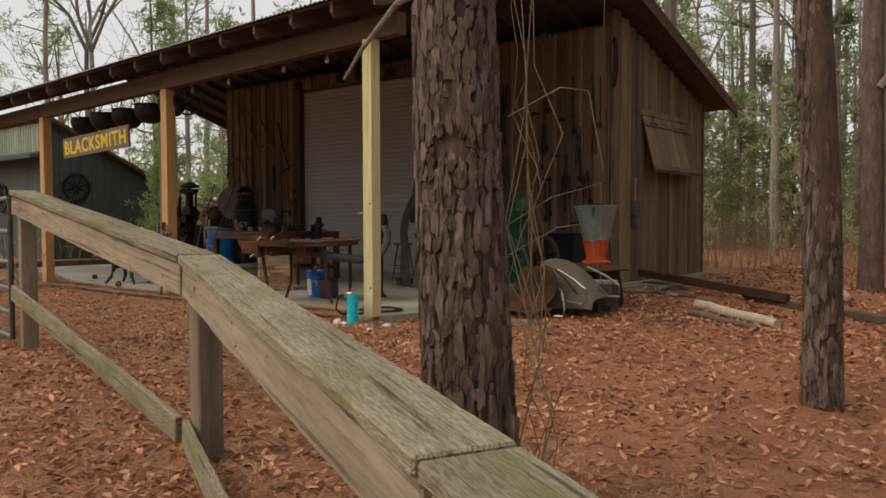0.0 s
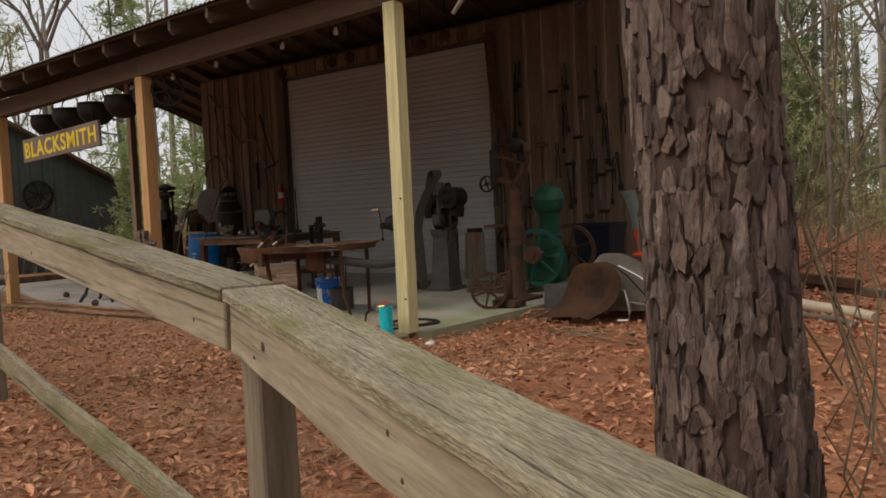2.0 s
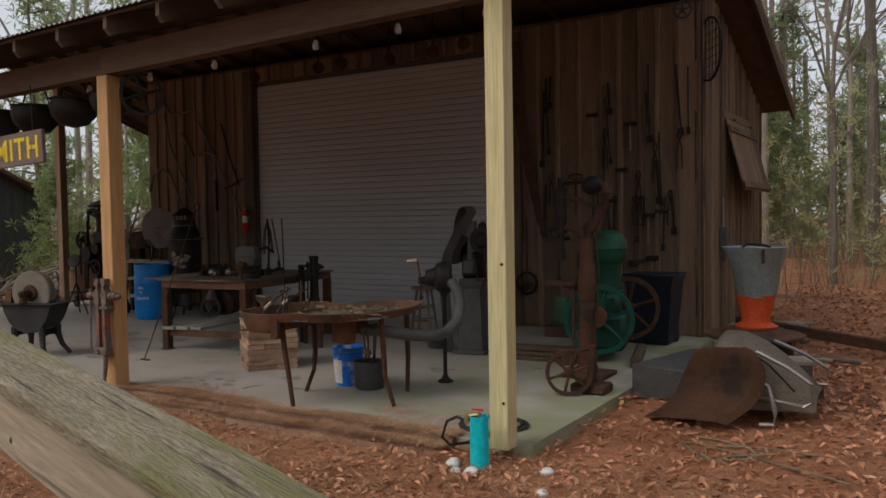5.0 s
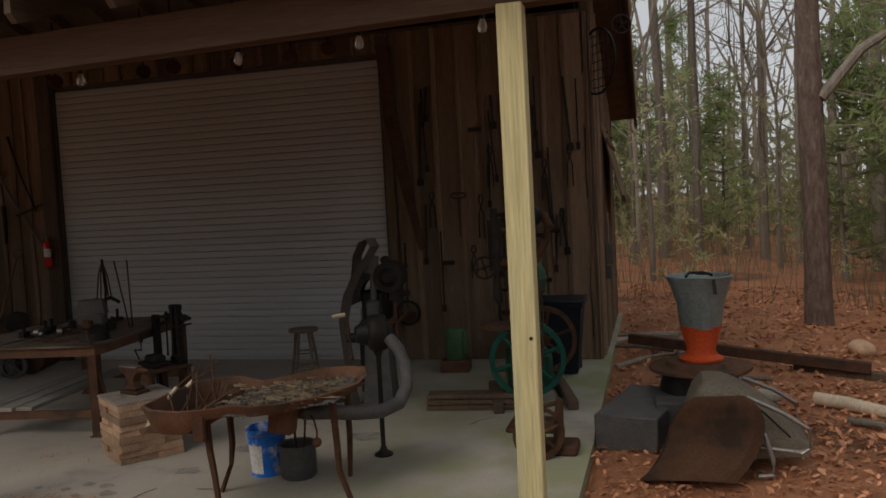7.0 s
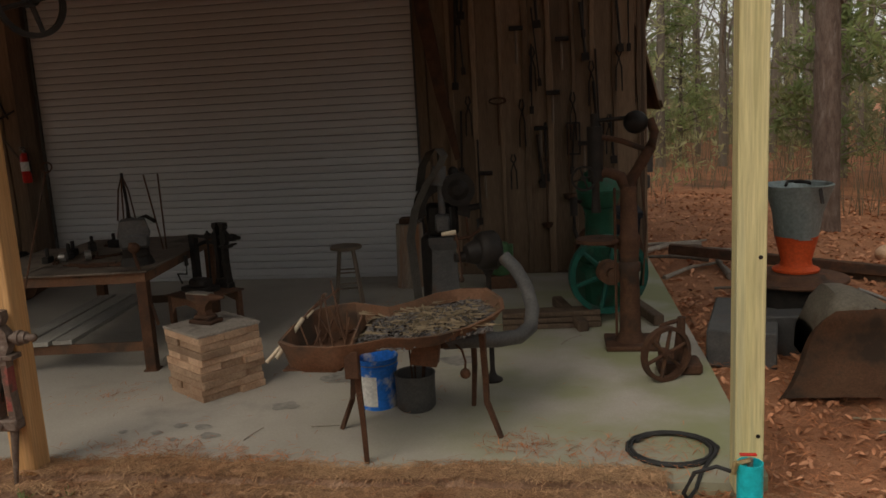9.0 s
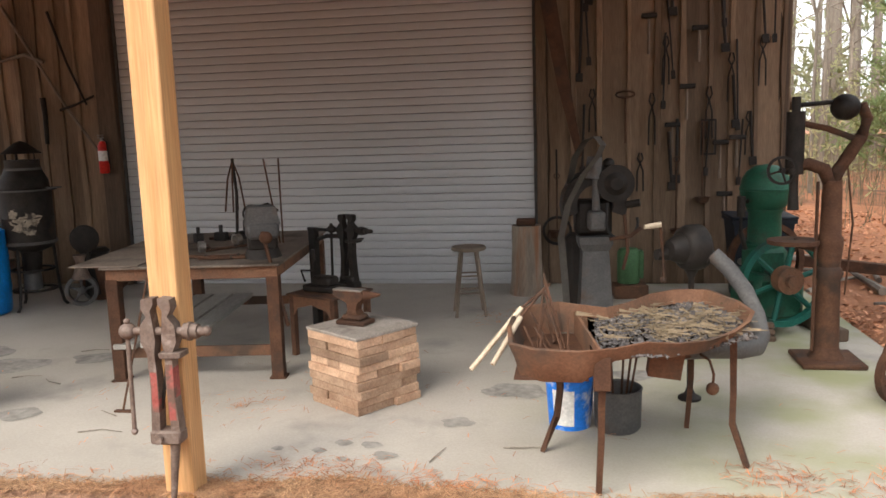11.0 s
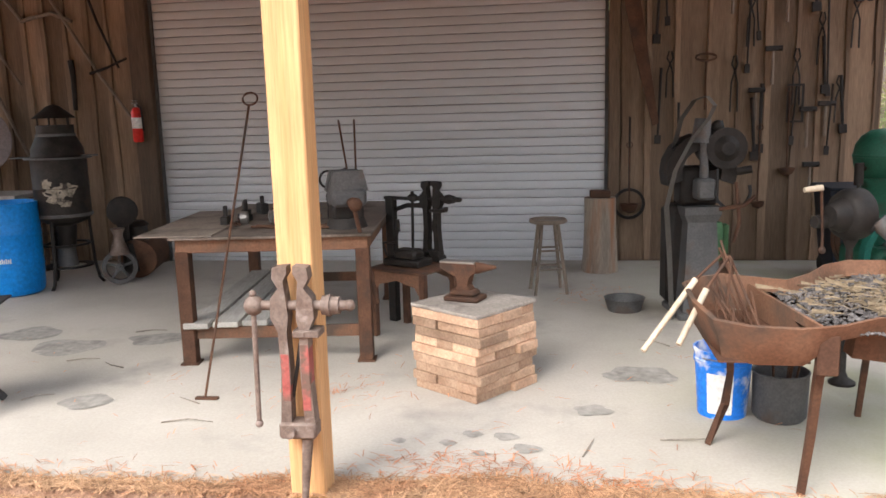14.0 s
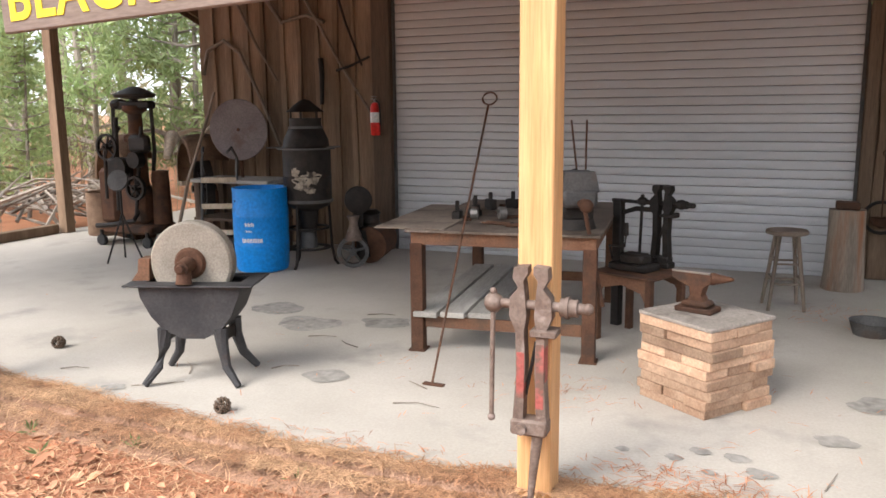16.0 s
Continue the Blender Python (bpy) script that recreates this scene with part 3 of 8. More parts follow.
def make_rollup():
    """Roll-up door of curved steel slats."""
    bm = B()
    box(bm, DX0, DX0 + 0.03, WY + 0.0, WY + 0.03, 0, DTOP)
    box(bm, DX1 - 0.03, DX1, WY + 0.0, WY + 0.03, 0, DTOP)
    box(bm, DX0 + 0.03, DX1 - 0.03, WY + 0.05, WY + 0.06, 0.0, DTOP)
    d = structure("door_rollup", bm, IRON_GREY, "closed galvanised steel roll-up door", "roll-up door")
    pitch = 0.0915
    bm = B()
    prof = [(0.0, 0.0005), (-0.009, 0.0015), (-0.014, 0.005), (-0.0165, 0.016), (-0.0175, 0.046), (-0.0165, 0.074), (-0.014, 0.0855), (-0.009, 0.0885), (0.0, 0.0895)]
    a = [bm.verts.new((DX0 + 0.03, y, z)) for y, z in prof]
    b = [bm.verts.new((DX1 - 0.03, y, z)) for y, z in prof]
    for i in range(len(prof) - 1):
        bm.faces.new((a[i], b[i], b[i + 1], a[i + 1]))
    me = mesh_of(bm, "slat", SLAT, True)
    k = 0
    while 0.045 + (k + 1) * pitch < DTOP:
        piece("slat", me, d, pose(0, WY + 0.046, 0.045 + k * pitch))
        k += 1
    bm = B()
    box(bm, DX0 + 0.03, DX1 - 0.03, WY + 0.012, WY + 0.046, 0.003, 0.045, 0.004)
    part("bottom_bar", bm, SLAT, d, "", False)


make_rollup()
RX0, RX1 = -9.0, 4.62


def make_roof():
    """Corrugated tin on rafters, front and back slope."""
    amp, pitch = 0.011, 0.076
    n = int((RX1 - RX0) / pitch * 4)
    rows = [(-0.62, 0.02), (4.2, 0.02), (9.85, 0.02)]
    verts, faces = [], []
    for y, up in rows:
        for i in range(n + 1):
            x = RX0 + (RX1 - RX0) * i / n
            verts.append((x, y, roof_z(x, y) + up + amp * math.sin(2 * math.pi * (x - RX0) / pitch)))
    for j in range(2):
        for i in range(n):
            faces.append((j * (n + 1) + i, j * (n + 1) + i + 1, (j + 1) * (n + 1) + i + 1, (j + 1) * (n + 1) + i))
    roof = raw("roof", verts, faces, ROOFTIN)
    for p in roof.data.polygons:
        p.use_smooth = True
    tagged(roof, "corrugated tin gable roof over timber rafters", "roof", kind="structure")
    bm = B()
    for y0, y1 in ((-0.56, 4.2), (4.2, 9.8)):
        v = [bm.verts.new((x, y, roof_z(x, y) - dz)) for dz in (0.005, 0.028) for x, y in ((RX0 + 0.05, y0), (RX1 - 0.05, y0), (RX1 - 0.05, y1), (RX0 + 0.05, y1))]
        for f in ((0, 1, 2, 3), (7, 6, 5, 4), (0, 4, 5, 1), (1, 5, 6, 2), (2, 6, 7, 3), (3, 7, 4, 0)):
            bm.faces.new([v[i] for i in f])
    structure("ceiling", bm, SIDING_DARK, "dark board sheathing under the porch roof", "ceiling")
    def rafter_mesh(y0, y1, rise):
        b2 = B()
        prism(b2, [(y0, 0.0), (y1, rise), (y1, rise - 0.14), (y0 + 0.05, -0.15), (y0, -0.10)], 0.045, Matrix.Rotation(radians(90), 4, "Z"))
        return mesh_of(b2, "rafter", RAFTER)
    fm = rafter_mesh(-0.56, 4.18, 0.36 * 4.74)
    bmk = B()
    prism(bmk, [(4.22, 0.0), (9.8, -0.33 * 5.58), (9.8, -0.33 * 5.58 - 0.12), (4.22, -0.14)], 0.045, Matrix.Rotation(radians(90), 4, "Z"))
    bk = mesh_of(bmk, "rafter", RAFTER)
    x = -8.82
    while x < 4.6:
        piece("rafter", fm, roof, pose(x, 0, roof_z(x, -0.56) - 0.03))
        piece("rafter", bk, roof, pose(x, 0, roof_z(x, 4.22) - 0.03))
        x += 0.67
    bm = B()
    prism(bm, [(4.2, -0.02), (9.85, -0.02 - 0.33 * 5.65), (9.85, -0.18 - 0.33 * 5.65), (4.2, -0.18), (-0.6, -0.18 - 0.36 * 4.8), (-0.6, -0.02 - 0.36 * 4.8)], 0.03, Matrix.Rotation(radians(90), 4, "Z"))
    me = mesh_of(bm, "barge_board", SIDING_DARK)
    piece("barge_board", me, roof, pose(RX1 - 0.03, 0, roof_z(RX1, 4.2)))
    piece("barge_board", me, roof, pose(RX0 + 0.03, 0, roof_z(RX0, 4.2)))
    for x0, x1 in ((RX0 + 0.1, -3.9), (-3.9, -0.07), (-0.07, RX1 - 0.12)):
        bm = B()
        z0, z1 = 2.955 + 0.024 * x0, 2.955 + 0.024 * x1
        for yy in ((-0.155, -0.09), (-0.085, -0.02)):
            v = [bm.verts.new(p) for p in ((x0, yy[0], z0), (x1, yy[0], z1), (x1, yy[1], z1), (x0, yy[1], z0), (x0, yy[0], z0 + 0.235), (x1, yy[0], z1 + 0.235), (x1, yy[1], z1 + 0.235), (x0, yy[1], z0 + 0.235))]
            for f in ((3, 2, 1, 0), (4, 5, 6, 7), (0, 1, 5, 4), (1, 2, 6, 5), (2, 3, 7, 6), (3, 0, 4, 7)):
                bm.faces.new([v[i] for i in f])
        part("beam", bm, BEAM, roof, "brown doubled porch beam", False)


make_roof()


def make_post(x, y, h, material, label, w=0.14, bolts=True):
    t = thing("porch_post", pose(x, y, 0), label, "post", "porch posts")
    bm = B()
    box(bm, -w / 2, w / 2, -w / 2, w / 2, 0.0, h, 0.006)
    part("shaft", bm, material, t, "", False)
    if bolts:
        for dz in (0.32, 1.25):
            bm = B()
            rod(bm, (w / 2 - 0.03, -w / 2 - 0.004, dz), (w / 2 - 0.03, -w / 2 + 0.01, dz), 0.011, seg=8)
            part("bolt", bm, IRON, t)
    return t


make_post(4.10, -0.155, 3.05, PINE_PALE, "pale greenish treated pine porch post on the slab corner")
make_post(-0.07, -0.08, 2.95, PINE, "golden brown square pine porch post", 0.15, False)
make_post(-3.90, -0.10, 2.86, PINE, "golden brown square pine porch post", 0.15, False)
make_post(-7.75, -0.10, 2.77, PINE, "golden brown square pine porch post", 0.15, False)
make_post(-8.53, 4.97, 4.95, SIDING, "weathered grey brown porch post at the slab edge", 0.15, False)
bm = B()
box(bm, -8.68, -8.55, 0.2, 4.85, 0.0, 0.13, 0.01)
structure("kerb_board", bm, SIDING, "brown timber edging board along the slab", "edging")

# ---- the fence and the gate ----
F0, F1, F2, F3 = Vector((2.85, -3.46, 1.35)), Vector((6.73, -4.22, 0.90)), Vector((9.42, -5.44, 0.655)), Vector((11.9, -6.57, 0.42))


def rail_run(t, a, b, name_top=True):
    d = b - a
    yaw = math.degrees(math.atan2(d.y, d.x))
    ln = d.length
    tilt = math.degrees(math.asin(d.z / ln))
    m = Matrix.Translation(a) @ pose(0, 0, 0, 0, -tilt, yaw)
    rnd = random.Random(int(a.x * 10))
    def board(n, x0, x1, y0, y1, z0, z1, mt, lb):
        bm = B()
        box(bm, x0, x1, y0, y1, z0, z1, 0.006)
        es = [e for e in bm.edges if abs(e.verts[0].co.x - e.verts[1].co.x) > 0.5]
        bmesh.ops.subdivide_edges(bm, edges=es, cuts=40)
        for v in bm.verts:
            v.co.z += 0.0035 * noise.noise(v.co * 9)
            v.co.y += 0.004 * noise.noise(v.co * 7 + Vector((3, 0, 0)))
            s = noise.noise(Vector((v.co.x * 1.4, y0 * 9, z0 * 7)))
            v.co.z += 0.006 * s
            v.co.y += 0.006 * noise.noise(Vector((v.co.x * 1.1 + 9, z0 * 5, 2)))
        ob = part(n, bm, mt, t, lb, False)
        ob.matrix_basis = m
        return ob
    board("cap_board", 0.004, ln - 0.012, 0.0, 0.215, -0.042, 0.0, FENCE, "mossy weathered cap board")
    board("side_board", 0.02, ln - 0.012, 0.02, 0.058, -0.215, -0.047, FENCE_SIDE, "grey brown rail board with knots")
    for q in range(int(ln * 1.7)):
        bm = B()
        kx, kz = 0.2 + (ln - 0.4) * rnd.random(), -0.13 + rnd.uniform(-0.05, 0.04)
        lathe(bm, [(0.0, 0.0), (rnd.uniform(0.007, 0.016), 0.0), (0.004, 0.003), (0.0, 0.004)], 9, pose(kx, 0.021, kz, 90, 0, 0))
        ob = part("knot", bm, SIDING_DARK, t)
        ob.matrix_basis = m
    board("lower_board", 0.05, ln + 0.0, 0.012, 0.05, -0.99, -0.85, FENCE, "mossy lower rail board")


def make_fence():
    t = thing("wooden_fence", Matrix.Identity(4), "weathered mossy wooden rail fence with a cap board", "fence")
    rail_run(t, F0, F1)
    rail_run(t, F1, F2)
    rail_run(t, F2, F3)
    for p, off in ((F0, 0.16), (F1, 0.09), (F2, 0.09), (F3, -0.1)):
        d = (F1 - F0).normalized()
        x, y = p.x + d.x * off, p.y + d.y * off + 0.118
        bm = B()
        g = gz(x, y) - 0.25
        box(bm, -0.065, 0.065, -0.065, 0.065, g, p.z - 0.05, 0.008)
        ob = part("post", bm, FENCE_POST, t, "", False)
        ob.matrix_basis = pose(x, y, 0, 0, 0, -13)


make_fence()


def make_gate():
    a, b = Vector((2.72, -3.40, 0)), Vector((-0.92, -2.82, 0))
    t = thing("tube_gate", Matrix.Identity(4), "grey green tubular steel farm gate beside the fence", "gate")
    for z in (0.02, 0.24, 0.46, 0.70, 0.98, 1.28):
        bm = B()
        rod(bm, a + Vector((0, 0, z)), b + Vector((0, 0, z)), 0.021, seg=10)
        part("tube", bm, GATE, t)
    for f in (0.0, 0.25, 0.5, 0.75, 1.0):
        p = a.lerp(b, f)
        bm = B()
        if f in (0.0, 1.0):
            rod(bm, p + Vector((0, 0, 0.0)), p + Vector((0, 0, 1.30)), 0.024, seg=10)
        else:
            q = p + Vector((0, 0.024, 0))
            box(bm, q.x - 0.018, q.x + 0.018, q.y - 0.005, q.y + 0.005, 0.0, 1.29)
        part("upright", bm, IRON_GREY, t)


make_gate()

# ---- trees ----
def trunk_surface(bm, h, r0, r1, seed, seg=16, rings=26, lean=(0, 0), rough=0.06):
    rows = []
    for i in range(rings + 1):
        f = i / rings
        z = h * f
        r = r0 + (r1 - r0) * f + 0.12 * r0 * math.exp(-z / 0.35)
        cx = lean[0] * f + 0.05 * h / 6 * noise.noise(Vector((f * 3, seed, 0)))
        cy = lean[1] * f + 0.05 * h / 6 * noise.noise(Vector((f * 3, seed, 7)))
        row = []
        for k in range(seg):
            a = 2 * math.pi * k / seg
            q = r * (1 + rough * noise.noise(Vector((math.cos(a) * 2, math.sin(a) * 2, z * 1.2 + seed))))
            row.append(bm.verts.new((cx + q * math.cos(a), cy + q * math.sin(a), z)))
        rows.append(row)
    for a, b in zip(rows, rows[1:]):
        for k in range(seg):
            bm.faces.new((a[k], a[(k + 1) % seg], b[(k + 1) % seg], b[k]))
    bm.faces.new(rows[-1])


def bark_plates(h, r0, r1, seed, count, lean=(0, 0)):
    """Loose bark plates, taller than wide, standing proud of the trunk."""
    rnd = random.Random(seed)
    verts, faces = [], []
    z = 0.02
    while z < h:
        hh = rnd.uniform(0.05, 0.10)
        r = r0 + (r1 - r0) * z / h + 0.12 * r0 * math.exp(-z / 0.35)
        n = max(6, int(2 * math.pi * r / 0.042))
        ph = rnd.uniform(0, 1)
        for k in range(n):
            a = 2 * math.pi * (k + ph + rnd.uniform(-0.18, 0.18)) / n
            wz = hh * rnd.uniform(1.2, 3.0)
            wa = 2 * math.pi / n * rnd.uniform(0.42, 0.62)
            zc = z + rnd.uniform(-0.09, 0.09)
            th = rnd.uniform(0.001, 0.016)
            base = len(verts)
            f = zc / h
            cx, cy = lean[0] * f + 0.05 * h / 6 * noise.noise(Vector((f * 3, seed, 0))), lean[1] * f + 0.05 * h / 6 * noise.noise(Vector((f * 3, seed, 7)))
            pts = []
            m = 8
            for q in range(m):
                b = 2 * math.pi * q / m + rnd.uniform(-0.3, 0.3)
                s = rnd.uniform(0.45, 1.3)
                pts.append((a + wa * math.cos(b) * s, zc + wz / 2 * math.sin(b) * s))
            for lift in (-0.012, th):
                for aa, zz in pts:
                    rr = r * 1.0 + lift + (rnd.uniform(-0.004, 0.004) if lift > 0 else 0)
                    sh = 1.0 if lift < 0 else 0.93
                    aa2 = a + (aa - a) * sh
                    zz2 = zc + (zz - zc) * sh
                    verts.append((cx + rr * math.cos(aa2), cy + rr * math.sin(aa2), max(0.0, zz2)))
            faces.append(tuple(base + m + q for q in range(m)))
            for q in range(m):
                faces.append((base + q, base + (q + 1) % m, base + m + (q + 1) % m, base + m + q))
        z += hh * 0.8
    return verts, faces


def near_pine(x, y, r0, h, seed, label, lean=(0, 0), plates=True):
    t = thing("pine_tree", pose(x, y, gz(x, y) - 0.03), label, "tree")
    bm = B()
    trunk_surface(bm, h, r0 * 0.97, r0 * 0.66, seed, 20, 40, lean)
    part("trunk", bm, BARK_CRACK if plates else BARK, t)
    if plates:
        v, f = bark_plates(min(h, 7.5), r0, r0 - r0 * 0.34 * min(h, 7.5) / h, seed, 0, (lean[0] * min(h, 7.5) / h, lean[1] * min(h, 7.5) / h))
        ob = raw("bark", v, f, BARK, t)
        tagged(ob, "reddish grey plated pine bark", kind="stuff")
    return t


def needle_tufts(centres, size, seed, blades=11):
    """Tufts of long needles, as slim blades round each centre."""
    rng = np.random.default_rng(seed)
    n = len(centres)
    c = np.repeat(np.asarray(centres), blades, axis=0)
    d = rng.normal(size=(n * blades, 3))
    d[:, 2] += 0.35
    d /= np.linalg.norm(d, axis=1)[:, None]
    s = rng.normal(size=d.shape)
    s -= d * (s * d).sum(1)[:, None]
    s /= np.linalg.norm(s, axis=1)[:, None]
    ln = size * rng.uniform(0.6, 1.2, (len(d), 1))
    w = ln * 0.085
    v = np.stack([c + d * ln * 0.1 - s * w * 0.4, c + d * ln * 0.55 - s * w, c + d * ln, c + d * ln * 0.55 + s * w], 1).reshape(-1, 3)
    f = np.arange(len(v)).reshape(-1, 4)
    return v.tolist(), f.tolist()


def pine_variant(name, h, r, seed, low, spread, label):
    rnd = random.Random(seed)
    t = thing("pine_tree", pose(0, -200, -1), label, "tree", "woodland trees")
    bm = B()
    trunk_surface(bm, h, r, r * 0.25, seed, 8, 12, (rnd.uniform(-0.3, 0.3), rnd.uniform(-0.3, 0.3)))
    cs = []
    z = h * low
    while z < h:
        f = (z - h * low) / (h * (1 - low))
        reach = spread * (1.0 - 0.75 * f) * rnd.uniform(0.6, 1.1)
        for _ in range(rnd.choice((2, 3, 3))):
            a = rnd.uniform(0, 6.28)
            tip = Vector((math.cos(a) * reach, math.sin(a) * reach, z + reach * rnd.uniform(0.05, 0.4)))
            mid = Vector((tip.x * 0.5, tip.y * 0.5, z + 0.1 * reach))
            tube(bm, [(0, 0, z), mid, tip], 0.02 + 0.02 * (1 - f), 5, 0.006)
            for q in range(rnd.randint(5, 8)):
                s = rnd.uniform(0.35, 1.05)
                p = Vector((tip.x * s, tip.y * s, z + (tip.z - z) * s * s)) + Vector([rnd.gauss(0, 0.17 * spread / 1.6) for _ in range(3)])
                cs.append(tuple(p))
        z += rnd.uniform(0.22, 0.42) * h / 7
    part("trunk", bm, BARK_FAR, t)
    v, fc = needle_tufts(cs, 0.30, seed)
    ob = raw("crown", v, fc, NEEDLE, t)
    tagged(ob, "soft green pine needles")
    return t


def bare_variant(h, r, seed, label):
    rnd = random.Random(seed)
    t = thing("bare_tree", pose(0, -200, -1), label, "tree", "woodland trees")
    bm = B()
    trunk_surface(bm, h * 0.55, r, r * 0.6, seed, 8, 10, (0, 0))
    part("trunk", bm, BARK_FAR, t)
    bm = B()
    def limb(p, d, ln, rad, depth):
        pts = [p]
        q = p.copy()
        dd = d.copy()
        for i in range(4):
            dd = (dd + Vector([rnd.gauss(0, 0.13) for _ in range(3)]) + Vector((0, 0, 0.05))).normalized()
            q = q + dd * ln / 4
            pts.append(q.copy())
        tube(bm, pts, rad, 5 if depth > 1 else 4, rad * 0.45)
        if depth:
            for i in range(rnd.choice((2, 3))):
                k = rnd.randint(1, 4)
                nd = (dd + Vector([rnd.gauss(0, 0.55) for _ in range(3)])).normalized()
                limb(pts[k], nd, ln * rnd.uniform(0.45, 0.7), rad * 0.5, depth - 1)
    top = Vector((0.05 * h / 6 * noise.noise(Vector((3, seed, 0))), 0.05 * h / 6 * noise.noise(Vector((3, seed, 7))), h * 0.55))
    for i in range(3):
        a = i * 2.1 + rnd.uniform(-0.4, 0.4)
        limb(top, Vector((math.cos(a) * 0.4, math.sin(a) * 0.4, 1)).normalized(), h * 0.4, r * 0.55, 3)
    for i in range(4):
        a = rnd.uniform(0, 6.28)
        limb(Vector((0, 0, h * rnd.uniform(0.25, 0.5))), Vector((math.cos(a), math.sin(a), 0.4)).normalized(), h * 0.2, r * 0.22, 2)
    part("crown", bm, BARK_FAR, t, "bare grey limbs and twigs")
    return t


def make_woods():
    rnd = random.Random(21)
    pines = [pine_variant("p", 6.0, 0.07, 31, 0.12, 1.5, "young pine with soft green needles"),
             pine_variant("p", 8.5, 0.10, 32, 0.3, 1.7, "slender green pine at the wood edge"),
             pine_variant("p", 15.0, 0.17, 33, 0.5, 2.3, "tall pine with a high green crown")]
    bares = [bare_variant(10, 0.09, 41, "thin leafless tree of the woods"), bare_variant(13, 0.13, 42, "leafless grey tree in the woods"), bare_variant(8, 0.06, 43, "thin leafless sapling of the woods")]
    spots = []
    def free(x, y, d):
        return all((x - a) ** 2 + (y - b) ** 2 > d * d for a, b in spots)
    def scatter(n, xr, yr, kinds, d=0.9):
        c = 0
        for _ in range(n * 6):
            x, y = rnd.uniform(*xr), rnd.uniform(*yr)
            if -9.5 < x < 5.6 and y < 11 or not free(x, y, d) or (x < -12.5 and 0 < y < 9.5):
                continue
            spots.append((x, y))
            src = rnd.choice(kinds)
            s = rnd.uniform(0.8, 1.25)
            ob = copy_thing(src, pose(x, y, gz(x, y) - 0.05 if abs(x) < 60 else -0.9, 0, 0, rnd.uniform(0, 360)))
            ob.scale = (s, s, s)
            c += 1
            if c >= n:
                break
    spots.append((7.25, 8.9))
    scatter(20, (5.8, 20), (12.5, 26), [pines[0], pines[1], pines[2]] + bares + bares)
    scatter(30, (13, 34), (3, 30), pines + bares)
    scatter(30, (4, 30), (16, 42), bares + bares + [pines[2]])
    scatter(14, (10.5, 26), (-1, 10), bares + pines[:2])
    scatter(20, (-22, -8), (11, 30), pines + [pines[0], pines[1]])
    scatter(5, (-40, -24), (-4, 24), [pines[2], bares[1], bares[1]])
    scatter(44, (-10, 6.2), (12.5, 38), pines + [pines[1], pines[2]] + bares)
    for src, x, y, s in ((bares[1], -22.5, 10.2, 1.15), (bares[1], -25.5, 11.5, 1.25), (bares[0], -20.5, 12.0, 1.2), (pines[2], -30.0, 8.6, 0.9), (pines[2], -17.5, 11.5, 0.8), (pines[0], -11.0, 10.6, 1.15), (pines[1], -12.6, 12.0, 1.0), (pines[0], -10.0, 12.8, 1.2), (pines[1], -14.6, 11.2, 1.0), (pines[0], -10.9, 6.3, 0.55), (pines[0], -11.8, 7.0, 0.7), (pines[0], -9.2, 10.4, 0.9), (pines[0], -13.0, 9.9, 1.1)):
        ob = copy_thing(src, pose(x, y, gz(x, y) - 0.05, 0, 0, x * 47))
        ob.scale = (s, s, s)
    for o in pines + bares:
        for c in list(o.children_recursive):
            bpy.data.objects.remove(c)
        bpy.data.objects.remove(o)
    # far woods: stems and foliage out of count, distance haze put into their colours
    rng = np.random.default_rng(8)
    V, F = [], []
    k = 0
    while k < 620:
        ang, dist = rng.uniform(0, 2 * math.pi), rng.uniform(30, 62)
        if radians(125) < ang < radians(215) and rng.random() < 0.85:
            k += 1
            continue
        x, y = 0 + dist * math.cos(ang), 2 + dist * math.sin(ang)
        w, h = rng.uniform(0.06, 0.2), rng.uniform(9, 19)
        b = len(V)
        lx, ly = rng.uniform(-0.6, 0.6, 2)
        for zz, ww, q in ((-1.2, w, 0), (h, w * 0.4, 1)):
            for dx, dy in ((-1, -1), (1, -1), (1, 1), (-1, 1)):
                V.append((x + dx * ww + lx * q, y + dy * ww + ly * q, zz))
        F += [(b, b + 1, b + 5, b + 4), (b + 1, b + 2, b + 6, b + 5), (b + 2, b + 3, b + 7, b + 6), (b + 3, b, b + 4, b + 7)]
        k += 1
    tagged(raw("far_trunks", V, F, BARK_FAR), "distant grey trunks of the surrounding woods, paled for haze", "woods", kind="stuff")
    n = 60000
    ang, dist = rng.uniform(0, 2 * math.pi, n), rng.uniform(34, 66, n)
    z = rng.uniform(0, 1, n) ** 1.5 * 15 - 1
    clump = np.array([noise.noise(Vector((math.cos(a) * d * 0.16, math.sin(a) * d * 0.16, zz * 0.22))) for a, d, zz in zip(ang, dist, z)])
    left = (ang > radians(120)) & (ang < radians(215))
    keep = clump > -0.04 + 0.20 * (z > 5) + 0.2 * (z > 9) + 0.25 * left + 0.4 * left * (z > 6)
    ang, dist, z = ang[keep], dist[keep], z[keep]
    c = np.stack([dist * np.cos(ang), 2 + dist * np.sin(ang), z], 1)
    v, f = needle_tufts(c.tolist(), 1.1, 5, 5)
    tagged(raw("far_foliage", v, f, FOLIAGE_HAZED), "green and brown foliage of distant woods, paled for haze", "woods", kind="stuff")
    cs = []
